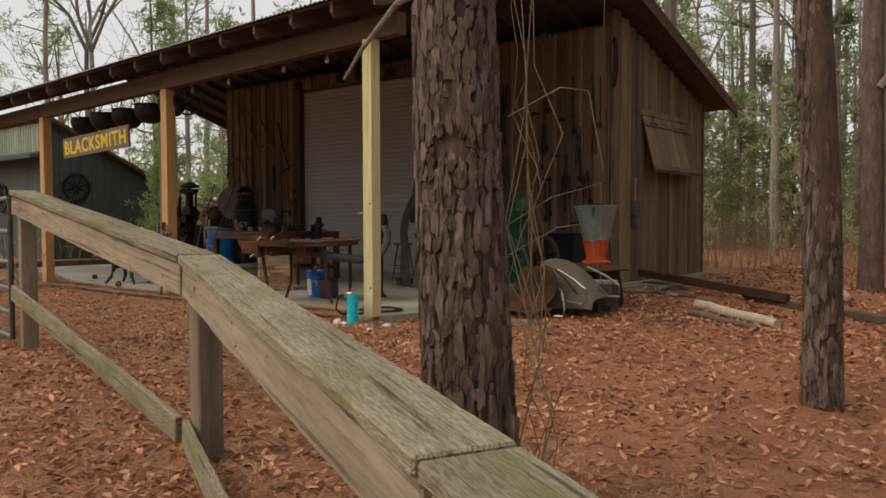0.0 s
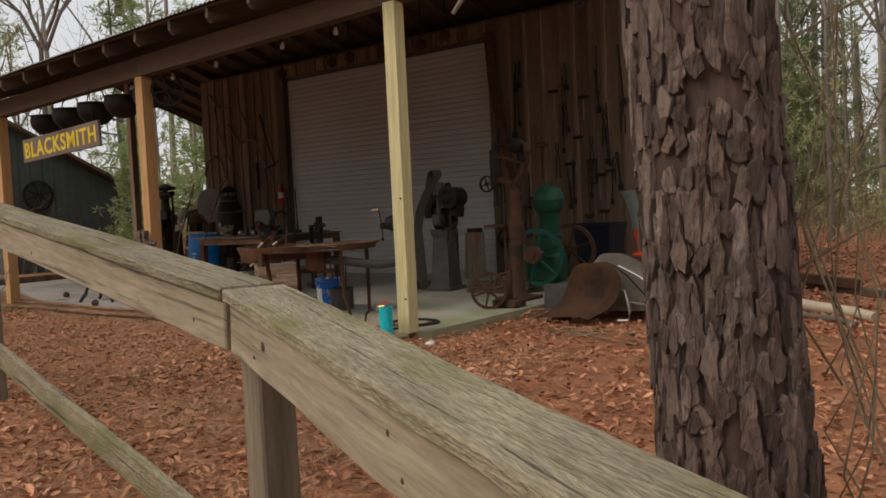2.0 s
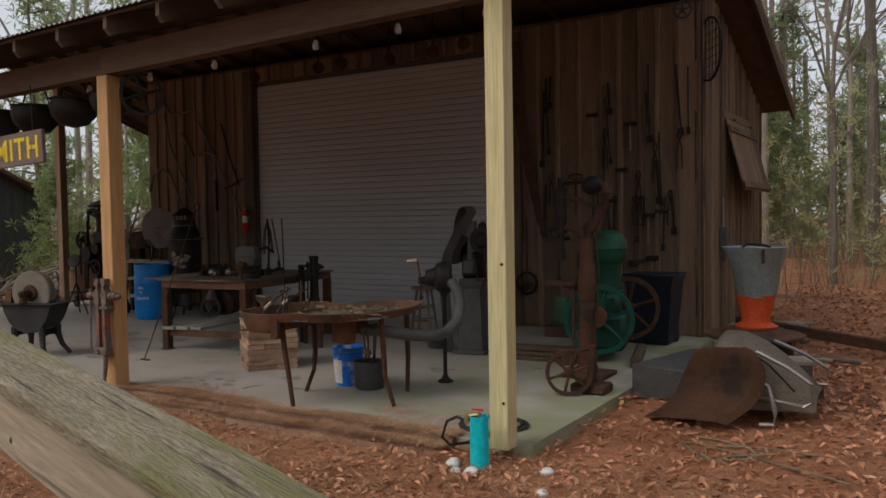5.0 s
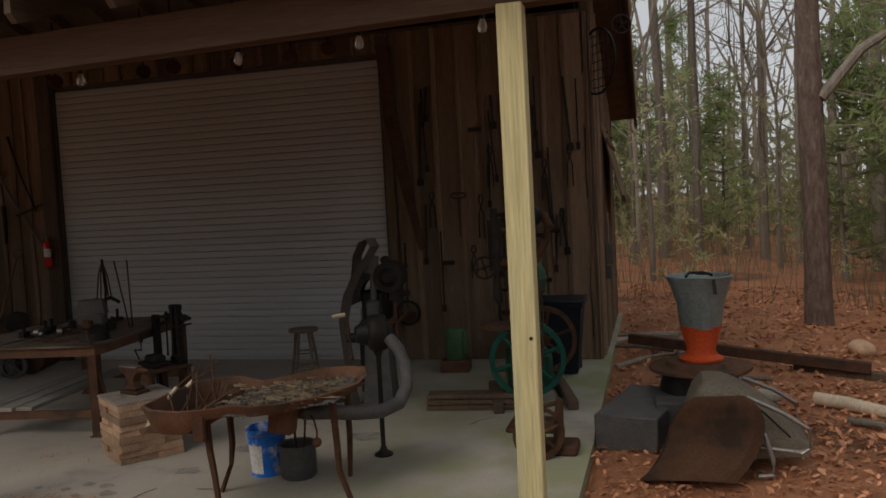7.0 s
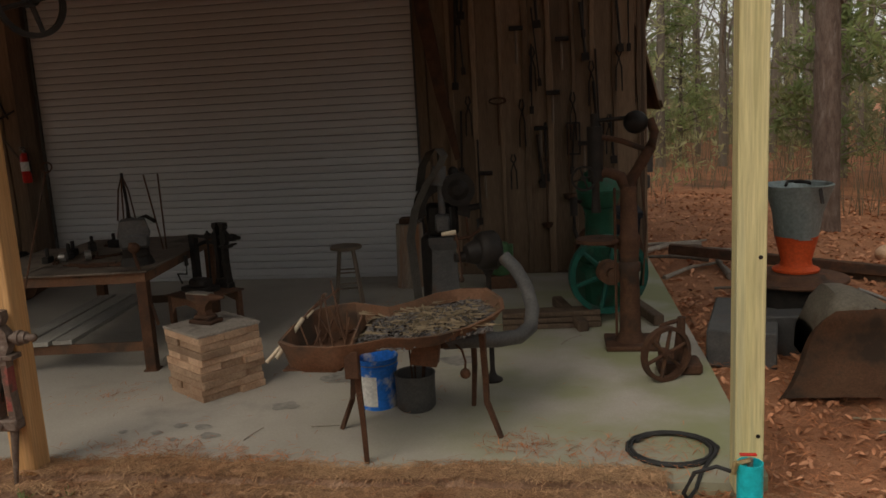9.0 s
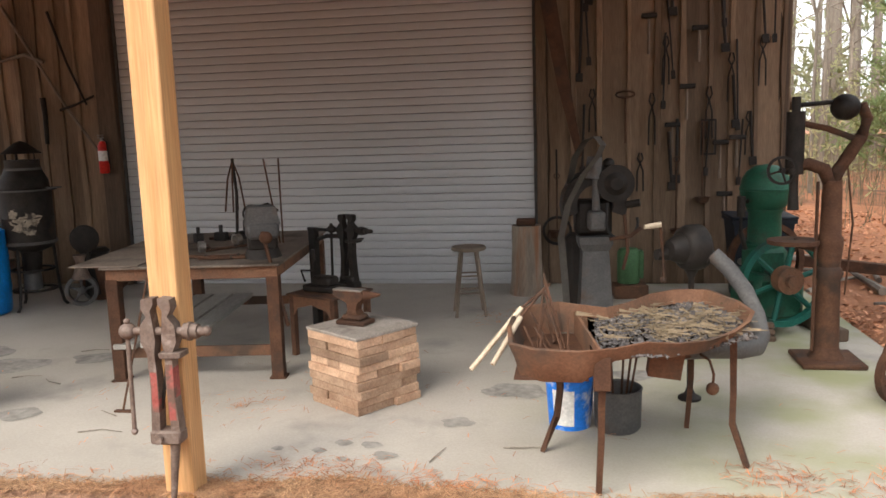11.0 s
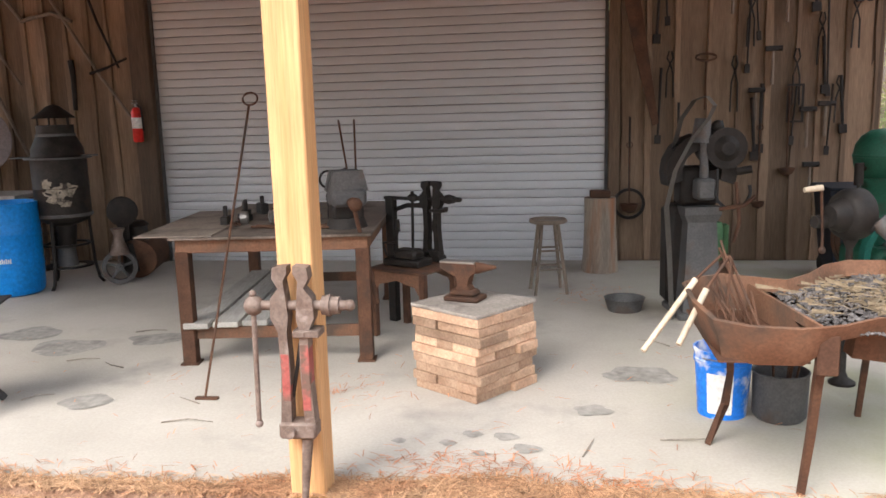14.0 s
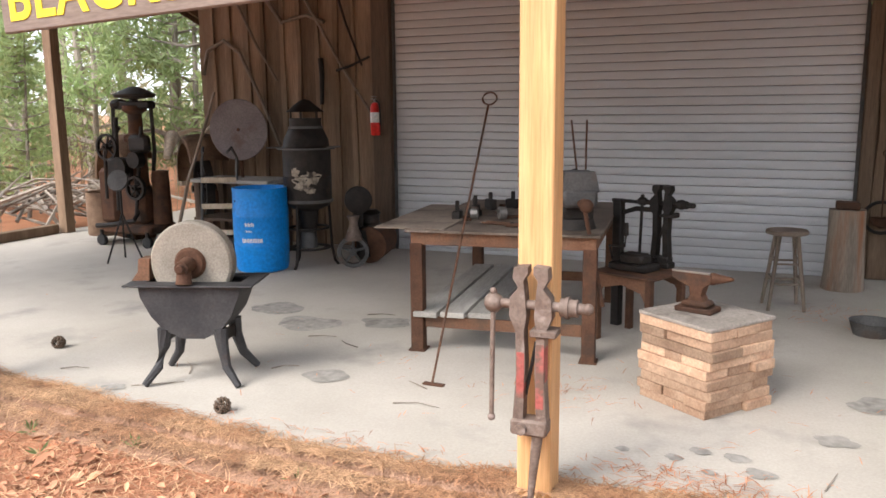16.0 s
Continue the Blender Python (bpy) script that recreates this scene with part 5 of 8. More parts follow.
def make_bucket():
    t = thing("plastic_bucket", pose(1.86, 1.02, 0, 0, 0, 20), "scuffed blue plastic bucket with a white patch under the forge", "bucket")
    P(t, "shell", BUCKET_BLUE, lambda bm: lathe(bm, [(0.125, 0.0), (0.145, 0.29), (0.152, 0.295), (0.152, 0.31), (0.147, 0.315), (0.152, 0.35), (0.156, 0.352), (0.156, 0.365), (0.145, 0.365), (0.138, 0.28), (0.118, 0.02)], 32))
    def patch(bm):
        a0 = radians(205)
        g = [[bm.verts.new((r * math.cos(a0 + radians(7 * i)), r * math.sin(a0 + radians(7 * i)), z)) for i in range(9)] for r, z in ((0.1285, 0.03), (0.1405, 0.20), (0.1435, 0.25))]
        for a, b in zip(g, g[1:]):
            for i in range(8):
                bm.faces.new((a[i], a[i + 1], b[i + 1], b[i]))
    P(t, "label_patch", WHITE, patch, "worn white label")
    P(t, "handle", STEEL, lambda bm: tube(bm, arc((0, 0, 0.33), 0.158, 200, 340, 12, "z"), 0.003, 5))
    t = thing("iron_pot", pose(2.14, 0.97, 0), "dented dark metal pot holding rods under the forge", "pot")
    P(t, "shell", IRON_GREY, lambda bm: lathe(bm, [(0.12, 0.0), (0.135, 0.02), (0.14, 0.25), (0.146, 0.255), (0.14, 0.26), (0.13, 0.25), (0.125, 0.03)], 24, wobble=0.01))
    for dx, dy in ((0.06, 0.03), (-0.03, 0.06), (0.02, -0.05), (0.08, -0.02)):
        P(t, "rod", RUST, lambda bm: rod(bm, (dx * 0.5, dy * 0.5, 0.02), (dx * 1.6, dy * 1.6 - 0.05, 0.62), 0.007, seg=6))


make_bucket()


def make_anvil_block():
    ang = 54
    t = thing("anvil_block", pose(0.49, 1.38, 0, 0, 0, ang - 90), "square block of stacked pine offcuts carrying the anvil", "anvil block")
    rnd = random.Random(2)
    n, W = 9, 0.52
    h = 0.495 / n
    for k in range(n):
        cuts = 3 if k % 3 else 2
        off = 0.0
        along = k % 2
        edges = sorted(rnd.uniform(-0.05, 0.05) + W * i / cuts for i in range(1, cuts))
        edges = [0] + edges + [W]
        for i in range(cuts):
            bm = B()
            a, b = edges[i] - W / 2, edges[i + 1] - W / 2
            e0, e1 = rnd.uniform(-0.022, 0.020), rnd.uniform(-0.020, 0.022)
            if along:
                box(bm, a + 0.001, b - 0.001, -W / 2 + e0, W / 2 + e1, k * h + 0.001, (k + 1) * h - 0.001, 0.003)
            else:
                box(bm, -W / 2 + e0, W / 2 + e1, a + 0.001, b - 0.001, k * h + 0.001, (k + 1) * h - 0.001, 0.003)
            part("offcut", bm, LUMBER, t, "", False)
    P(t, "top_board", LUMBER_TOP, lambda bm: box(bm, -W / 2 - 0.006, W / 2 + 0.006, -W / 2 - 0.006, W / 2 + 0.006, 0.495, 0.517, 0.004), "grey worn top", False)
    t = thing("anvil", pose(0.44, 1.40, 0.518, 0, 0, -18) @ Matrix.Diagonal((0.86, 0.86, 0.88, 1)), "small worn blacksmith anvil on a wooden block", "anvil")
    P(t, "base", RUST, lambda bm: (box(bm, -0.13, 0.13, -0.085, 0.085, 0, 0.035, 0.008), box(bm, -0.095, 0.095, -0.065, 0.065, 0.03, 0.075, 0.018)))
    P(t, "body", RUST, lambda bm: prism(bm, [(-0.17, 0.255), (0.10, 0.255), (0.10, 0.205), (0.05, 0.165), (0.035, 0.11), (0.06, 0.07), (-0.06, 0.07), (-0.04, 0.11), (-0.05, 0.165), (-0.17, 0.215)], 0.085))
    P(t, "face", STEEL, lambda bm: box(bm, -0.172, 0.085, -0.044, 0.044, 0.254, 0.268, 0.003), "bright worn face")
    P(t, "horn", RUST, lambda bm: rod(bm, (0.09, 0, 0.225), (0.235, 0, 0.24), 0.042, 0.010, seg=14))


make_anvil_block()


def make_table():
    m = pose(-0.98, 2.62, 0, 0, 0, 7)
    t = thing("work_table", m, "heavy rusty steel work table with a plank shelf", "table")
    L, W, H = 1.27, 1.85, 0.86
    for x, y in ((-L / 2 + 0.04, -W / 2 + 0.04), (L / 2 - 0.04, -W / 2 + 0.04), (-L / 2 + 0.04, W / 2 - 0.04), (L / 2 - 0.04, W / 2 - 0.04)):
        P(t, "leg", RUST, lambda bm: (box(bm, x - 0.045, x + 0.045, y - 0.045, y + 0.045, 0.0, H - 0.09, 0.004), box(bm, x - 0.06, x + 0.06, y - 0.06, y + 0.06, 0, 0.012)), "", False)
    P(t, "frame", RUST_ORANGE, lambda bm: (box(bm, -L / 2, L / 2, -W / 2, -W / 2 + 0.04, H - 0.10, H - 0.012, 0.004), box(bm, -L / 2, L / 2, W / 2 - 0.04, W / 2, H - 0.10, H - 0.012, 0.004), box(bm, -L / 2, -L / 2 + 0.04, -W / 2 + 0.04, W / 2 - 0.04, H - 0.10, H - 0.012), box(bm, L / 2 - 0.04, L / 2, -W / 2 + 0.04, W / 2 - 0.04, H - 0.10, H - 0.012)), "", False)
    P(t, "top", TABLETOP, lambda bm: box(bm, -L / 2 - 0.03, L / 2 + 0.03, -W / 2 - 0.04, W / 2 + 0.03, H - 0.01, H + 0.008, 0.003), "", False)
    P(t, "side_plate", TABLETOP, lambda bm: box(bm, -L / 2 - 0.26, -L / 2 + 0.25, -W / 2 - 0.02, W / 2 - 0.5, H + 0.009, H + 0.018, 0.002), "", False)
    for y in (-W / 2 + 0.03, W / 2 - 0.05):
        P(t, "rail", RUST_ORANGE, lambda bm: box(bm, -L / 2 + 0.09, L / 2 - 0.09, y, y + 0.02, 0.17, 0.25), "", False)
    for i in range(3):
        x = -L / 2 + 0.02 + i * 0.19
        P(t, "shelf_plank", PLANK, lambda bm: box(bm, x, x + 0.17, -W / 2 - 0.03 + 0.03 * i, W / 2 - 0.06, 0.252, 0.29, 0.004), "grey shelf plank", False)
    T = lambda x, y, z=0.0, r=0: m @ pose(x, y, H + 0.008 + z, 0, 0, r)
    rnd = random.Random(9)
    # bench vise on the front corner
    v = thing("bench_vise", T(0.46, -0.62, 0, 20) @ Matrix.Diagonal((1.2, 1.2, 1.15, 1)), "large dark bench vise on the table corner", "vise")
    P(v, "base", IRON, lambda bm: (rod(bm, (0, 0, 0), (0, 0, 0.06), 0.12, 0.10, seg=18), box(bm, -0.09, 0.09, -0.07, 0.07, 0.05, 0.15, 0.015)))
    P(v, "jaw", IRON_GREY, lambda bm: (box(bm, -0.10, 0.10, -0.12, 0.06, 0.13, 0.24, 0.02), prism(bm, [(-0.11, 0.22), (0.11, 0.22), (0.085, 0.34), (-0.085, 0.34)], 0.05, pose(0, -0.08, 0)), prism(bm, [(-0.11, 0.22), (0.11, 0.22), (0.08, 0.34), (-0.08, 0.34)], 0.05, pose(0, 0.03, 0))))
    P(v, "screw", RUST, lambda bm: (rod(bm, (0, -0.11, 0.16), (0, -0.24, 0.16), 0.022, seg=10), ball(bm, (0, -0.25, 0.16), 0.04)))
    P(v, "bar", RUST, lambda bm: rod(bm, (-0.02, -0.25, 0.20), (0.10, -0.26, -0.42), 0.012, seg=8))
    # swage and clutter
    for k in range(7):
        x, y = rnd.uniform(-0.5, 0.35), rnd.uniform(-0.7, 0.6)
        tg = thing("tongs", T(x, y, 0.012, rnd.uniform(0, 180)), "rusty blacksmith tongs lying on the table", "tongs", "tongs on the table")
        for s in (-1, 1):
            P(tg, "arm", RUST, lambda bm: tube(bm, [(s * 0.03, 0.24, 0), (s * 0.028, 0.05, 0), (0, 0, 0.004 * s), (-s * 0.025, -0.05, 0), (-s * 0.012, -0.11, 0)], 0.008, 6))
        P(tg, "rivet", IRON, lambda bm: rod(bm, (0, 0, -0.012), (0, 0, 0.016), 0.012, seg=8))
    for k in range(8):
        x, y = rnd.uniform(-0.45, 0.5), rnd.uniform(-0.5, 0.8)
        bm = B()
        box(bm, -0.03, 0.03, -0.06, 0.06, 0, rnd.uniform(0.04, 0.09), 0.008)
        box(bm, -0.014, 0.014, -0.014, 0.014, 0.03, 0.14, 0.004)
        solo("swage_tool", bm, IRON, "dark iron hardy tool standing on the table", "hardy tool", "hardy tools", m=T(x, y, 0, rnd.uniform(0, 180)))
    for x, y in ((-0.32, -0.35), (-0.12, -0.30), (0.05, 0.1)):
        bm = B()
        ring(bm, (0, 0, 0.045), 0.04, 0.014, 0.05, "x", 18)
        solo("pipe_ring", bm, STEEL, "short piece of pale steel pipe on the table", "pipe", "pipe pieces", m=T(x, y, 0, rnd.uniform(0, 60)))
    for a, b in (((0.42, 0.1), (0.34, 0.02)), ((0.44, 0.12), (0.45, 0.08))):
        bm = B()
        p = T(*a)
        rod(bm, (0, 0, 0), (b[0] - a[0], b[1] - a[1], 0.72), 0.008, seg=6)
        solo("iron_rod", bm, RUST, "thin iron rod standing on the table", "rod", "standing rods", m=p)
    c = thing("crane_stand", T(-0.05, 0.45), "tall dark tool stand with hooks on the table", "stand")
    P(c, "base", IRON, lambda bm: lathe(bm, [(0.09, 0), (0.09, 0.02), (0.03, 0.05), (0.02, 0.06)], 16))
    P(c, "pole", IRON, lambda bm: tube(bm, [(0, 0, 0.04), (0.02, 0, 0.4), (0.0, 0, 0.72)], 0.014, 8))
    for q in range(4):
        P(c, "tool", RUST, lambda bm: tube(bm, [(0, 0, 0.70), (0.05 * math.cos(q * 1.6), 0.05 * math.sin(q * 1.6), 0.55), (0.09 * math.cos(q * 1.6), 0.09 * math.sin(q * 1.6), 0.25)], 0.008, 6))
    c = thing("clamp", T(0.30, -0.25, 0, 30), "black iron clamp bent over the table", "clamp")
    P(c, "frame", IRON, lambda bm: tube(bm, [(0, 0, 0), (-0.02, 0, 0.18), (0.02, 0, 0.33), (0.12, 0, 0.36), (0.2, 0, 0.30)], 0.018, 8))
    P(c, "ring", IRON, lambda bm: tube(bm, arc((-0.02, 0, 0.30), 0.06, 0, 330, 14), 0.009, 6))
    # poker leaning on the table
    k = thing("poker", Matrix.Identity(4), "long iron poker with a loop leaning on the table", "poker")
    P(k, "shaft", RUST, lambda bm: rod(bm, (-1.07, 1.01, 0.01), (-0.96, 1.72, 1.70), 0.0075, seg=8))
    P(k, "loop", RUST, lambda bm: tube(bm, [Vector((-0.955, 1.735, 1.745)) + 0.05 * Vector((math.cos(q * 0.5), 0.25 * math.sin(q * 0.5), 0.8 * math.sin(q * 0.5))) for q in range(14)], 0.006, 6))
    P(k, "foot", RUST, lambda bm: box(bm, -1.13, -0.99, 0.99, 1.03, 0.0, 0.014, 0.004))


make_table()


def make_small_stand():
    m = pose(-0.07, 2.48, 0, 0, 0, -25)
    t = thing("steel_stand", m, "small rusty steel stand with arched aprons", "stand")
    for x in (-0.22, 0.22):
        for y in (-0.2, 0.2):
            P(t, "leg", RUST, lambda bm: box(bm, x - 0.024, x + 0.024, y - 0.024, y + 0.024, 0, 0.50, 0.004), "", False)
    for y in (-0.215, 0.215):
        P(t, "apron", RUST_ORANGE, lambda bm: prism(bm, [(-0.22, 0.50), (0.22, 0.50), (0.22, 0.30), (0.16, 0.40), (0.0, 0.44), (-0.16, 0.40), (-0.22, 0.30)], 0.012, pose(0, y, 0)), "", False)
    P(t, "top", RUST, lambda bm: box(bm, -0.26, 0.26, -0.24, 0.24, 0.50, 0.515, 0.003), "", False)
    d = thing("hand_drill_press", m @ pose(-0.05, 0, 0.516), "black hand cranked cutter on the stand", "cutter")
    P(d, "bed", IRON, lambda bm: (box(bm, -0.16, 0.16, -0.1, 0.1, 0, 0.05, 0.01), box(bm, -0.09, 0.11, -0.07, 0.07, 0.04, 0.12, 0.02)))
    P(d, "crank", IRON, lambda bm: (tube(bm, [(-0.12, -0.1, 0.08), (-0.12, -0.14, 0.18), (0.02, -0.15, 0.19), (0.03, -0.15, 0.28)], 0.009, 6), rod(bm, (0.03, -0.15, 0.27), (0.03, -0.15, 0.36), 0.018, 0.014, seg=10)))
    t = leg_vise("leg_vise", m @ pose(0.03, 0.22, 1.12) @ Matrix.Diagonal((1.05, 0.9, 0.80, 1)), "dark leg vise standing behind the steel stand", False, False, IRON)
    P(t, "stem", IRON, lambda bm: box(bm, -0.40, -0.33, -0.035, 0.035, -1.40, -0.16, 0.006))
    P(t, "arm", IRON, lambda bm: (tube(bm, [(-0.40, 0.02, -0.42), (-0.34, 0.02, -0.29), (-0.22, 0.01, -0.24), (-0.06, 0, -0.235)], 0.024, 8), box(bm, -0.42, -0.10, -0.02, 0.02, -0.19, -0.16, 0.004)))
    P(t, "foot", IRON, lambda bm: box(bm, -0.09, 0.09, -0.05, 0.05, -0.79, -0.70, 0.01))

make_small_stand()


def make_stool():
    t = thing("stool", pose(0.90, 3.86, 0, 0, 0, 12), "worn round wooden stool on splayed legs", "stool")
    P(t, "seat", STOOL, lambda bm: lathe(bm, [(0.14, 0.625), (0.165, 0.632), (0.17, 0.65), (0.16, 0.666), (0.1, 0.66), (0.0, 0.655)], 26))
    pts = []
    for i in range(4):
        a = radians(45 + 90 * i)
        p, q = Vector((math.cos(a) * 0.1, math.sin(a) * 0.1, 0.63)), Vector((math.cos(a) * 0.20, math.sin(a) * 0.20, 0))
        pts.append((p, q))
        P(t, "leg", STOOL, lambda bm: rod(bm, q, p, 0.015, 0.018, seg=10))
    for i in range(4):
        for f in (0.36, 0.62):
            a, b = pts[i][1].lerp(pts[i][0], f + 0.06 * (i % 2)), pts[(i + 1) % 4][1].lerp(pts[(i + 1) % 4][0], f + 0.06 * (i % 2))
            P(t, "rung", STOOL, lambda bm: rod(bm, a, b, 0.009, seg=8))


make_stool()


def make_stump():
    t = thing("stump", pose(1.40, 4.83, 0), "upright weathered log with a red streak beside the door", "stump")
    P(t, "log", STUMPSIDE, lambda bm: trunk_surface(bm, 0.74, 0.165, 0.155, 3, 18, 8, (0, 0), 0.12))
    P(t, "cap", RUST, lambda bm: box(bm, -0.1, 0.1, -0.08, 0.1, 0.742, 0.81, 0.01), "rusty iron block on top")


make_stump()
BP = B()
lathe(BP, [(0.13, 0.0), (0.16, 0.1), (0.165, 0.105), (0.155, 0.1), (0.12, 0.015)], 24)
solo("shallow_pan", BP, IRON_GREY, "shallow dark metal pan on the floor", "pan", m=pose(1.52, 3.22, 0))


# ---- machines by the right-hand wall ----
def make_hammer_machine():
    t = thing("belt_machine", pose(2.06, 3.15, 0, 0, 0, 8), "dark pedestal trip hammer with a hanging drive belt", "machine")
    def pedestal(bm):
        box(bm, -0.20, 0.20, -0.24, 0.24, 0, 0.05, 0.012)
        rows = [[bm.verts.new((sx * w, sy * d, z)) for sx, sy in ((-1, -1), (1, -1), (1, 1), (-1, 1))] for w, d, z in ((0.15, 0.19, 0.05), (0.125, 0.15, 0.45), (0.11, 0.13, 0.74), (0.14, 0.15, 0.80), (0.14, 0.15, 0.86))]
        for a, b in zip(rows, rows[1:]):
            for q in range(4):
                bm.faces.new((a[q], a[(q + 1) % 4], b[(q + 1) % 4], b[q]))
        bm.faces.new(rows[-1])
    P(t, "pedestal", IRON_GREY, pedestal, "grey cast pedestal", False)
    P(t, "arch_frame", IRON, lambda bm: prism(bm, [(0.27 * math.cos(radians(a)), 1.12 + 0.29 * math.sin(radians(a))) for a in range(-20, 201, 20)] + [(0.15 * math.cos(radians(a)), 1.12 + 0.17 * math.sin(radians(a))) for a in range(200, -21, -20)], 0.22, pose(0, 0.02, 0)))
    P(t, "casing", IRON, lambda bm: (box(bm, -0.15, 0.15, -0.06, 0.16, 0.86, 1.16, 0.03), box(bm, -0.22, 0.10, 0.02, 0.28, 0.05, 0.86, 0.05)))
    P(t, "ram", IRON_GREY, lambda bm: (box(bm, -0.07, 0.07, -0.22, -0.07, 0.92, 1.08, 0.02), rod(bm, (0, -0.14, 1.08), (0, -0.12, 1.36), 0.035, 0.03, seg=12), rod(bm, (-0.02, -0.1, 1.34), (0.0, -0.08, 1.52), 0.075, 0.06, seg=14)))
    P(t, "motor", IRON, lambda bm: (rod(bm, (0.16, -0.16, 1.30), (0.16, 0.18, 1.30), 0.155, 0.145, seg=24), rod(bm, (0.16, -0.20, 1.30), (0.16, -0.15, 1.30), 0.05, 0.11, seg=18), ball(bm, (0.12, -0.05, 1.46), 0.05), rod(bm, (0.26, -0.1, 1.12), (0.36, -0.14, 1.14), 0.03, seg=10)))
    P(t, "strap", RUBBER, lambda bm: tube(bm, arc((0.20, -0.20, 0.98), 0.13, -200, 20, 12)[::-1] + [Vector((0.08, -0.20, 1.15))], 0.012, 6))
    def belt(bm):
        pts = [(-0.20, 0.2, 1.30), (-0.16, 0.16, 1.52), (-0.08, 0.1, 1.66), (0.0, 0.06, 1.69), (0.05, 0.03, 1.62), (0.0, 0.0, 1.53), (-0.12, 0, 1.38), (-0.24, 0, 1.15), (-0.30, 0, 0.88), (-0.27, 0, 0.5), (-0.25, 0, 0.15), (-0.22, 0, 0.02)]
        rows = [[bm.verts.new((x + 0.6 * d, y - 0.22 + d, z)) for d in (-0.06, 0.06)] for x, y, z in pts]
        for a, b in zip(rows, rows[1:]):
            bm.faces.new((a[0], a[1], b[1], b[0]))
        bmesh.ops.solidify(bm, geom=bm.faces[:], thickness=0.008)
    P(t, "belt", BELT, belt, "grey hanging drive belt")
    P(t, "lever", RUST, lambda bm: (tube(bm, [(0.1, -0.2, 0.85), (0.26, -0.26, 0.88), (0.34, -0.28, 0.95)], 0.016, 8), tube(bm, [(0.22, -0.2, 1.05), (0.24, -0.24, 0.75), (0.2, -0.24, 0.6)], 0.014, 8)))
    bm = B()
    lathe(bm, [(0.11, 0), (0.115, 0.02), (0.115, 0.32), (0.09, 0.36), (0.03, 0.37)], 20)
    box(bm, 0.10, 0.15, -0.06, 0.06, 0.05, 0.34, 0.01)
    solo("green_motor", bm, GREEN_OLD, "faded green motor housing on the floor", "motor", m=pose(2.46, 4.72, 0.14))
    bm = B()
    box(bm, -0.17, 0.17, -0.13, 0.13, 0, 0.135, 0.006)
    solo("wooden_box", bm, RUST_ORANGE, "small reddish box under the green motor", "box", m=pose(2.47, 4.68, 0, 0, 0, 6))


make_hammer_machine()


def make_green_engine():
    t = thing("stationary_engine", pose(3.56, 3.36, 0, 0, 0, 14), "old green stationary engine with spoked flywheels", "engine")
    P(t, "skid", SIDING_DARK, lambda bm: (box(bm, -0.4, -0.3, -0.5, 0.5, 0, 0.1, 0.01), box(bm, 0.3, 0.4, -0.5, 0.5, 0, 0.1, 0.01)), "dark timber skid", False)
    P(t, "crankcase", GREEN, lambda bm: (box(bm, -0.22, 0.22, -0.16, 0.36, 0.1, 0.5, 0.05), box(bm, -0.16, 0.16, 0.0, 0.3, 0.45, 0.72, 0.06)))
    P(t, "cylinder", GREEN, lambda bm: lathe(bm, [(0.165, 0.68), (0.175, 0.72), (0.14, 0.74), (0.135, 0.98), (0.15, 1.0), (0.15, 1.02)], 26, pose(0.02, 0.2, 0)))
    P(t, "hopper", GREEN, lambda bm: lathe(bm, [(0.14, 1.02), (0.175, 1.05), (0.203, 1.12), (0.21, 1.18), (0.217, 1.185), (0.217, 1.20), (0.21, 1.205), (0.196, 1.28), (0.155, 1.345), (0.09, 1.39), (0.0, 1.405)], 28, pose(0.02, 0.2, 0)))
    wheel(t, (-0.04, -0.26, 0.46), 0.37, 0.05, 0.07, 6, TEALWHEEL, "y", 0.075, 0.14, 0.022)
    wheel(t, (0.20, 0.52, 0.5), 0.36, 0.05, 0.06, 6, RUST, "y", 0.07, 0.12, 0.02)
    P(t, "pulley", RUST_ORANGE, lambda bm: (rod(bm, (-0.06, -0.30, 0.5), (-0.06, -0.42, 0.5), 0.11, seg=22), rod(bm, (-0.06, -0.42, 0.5), (-0.06, -0.47, 0.5), 0.05, seg=14)), "tan belt pulley")
    P(t, "valve", IRON, lambda bm: (tube(bm, [(-0.19, 0.1, 1.1), (-0.26, 0.05, 1.12), (-0.27, 0.04, 0.85), (-0.22, 0.05, 0.7)], 0.02, 8), rod(bm, (-0.27, 0.04, 0.98), (-0.27, 0.04, 1.15), 0.035, seg=10)))
    P(t, "axle", STEEL, lambda bm: rod(bm, (-0.06, -0.44, 0.5), (-0.02, 0.56, 0.5), 0.03, seg=12))


make_green_engine()


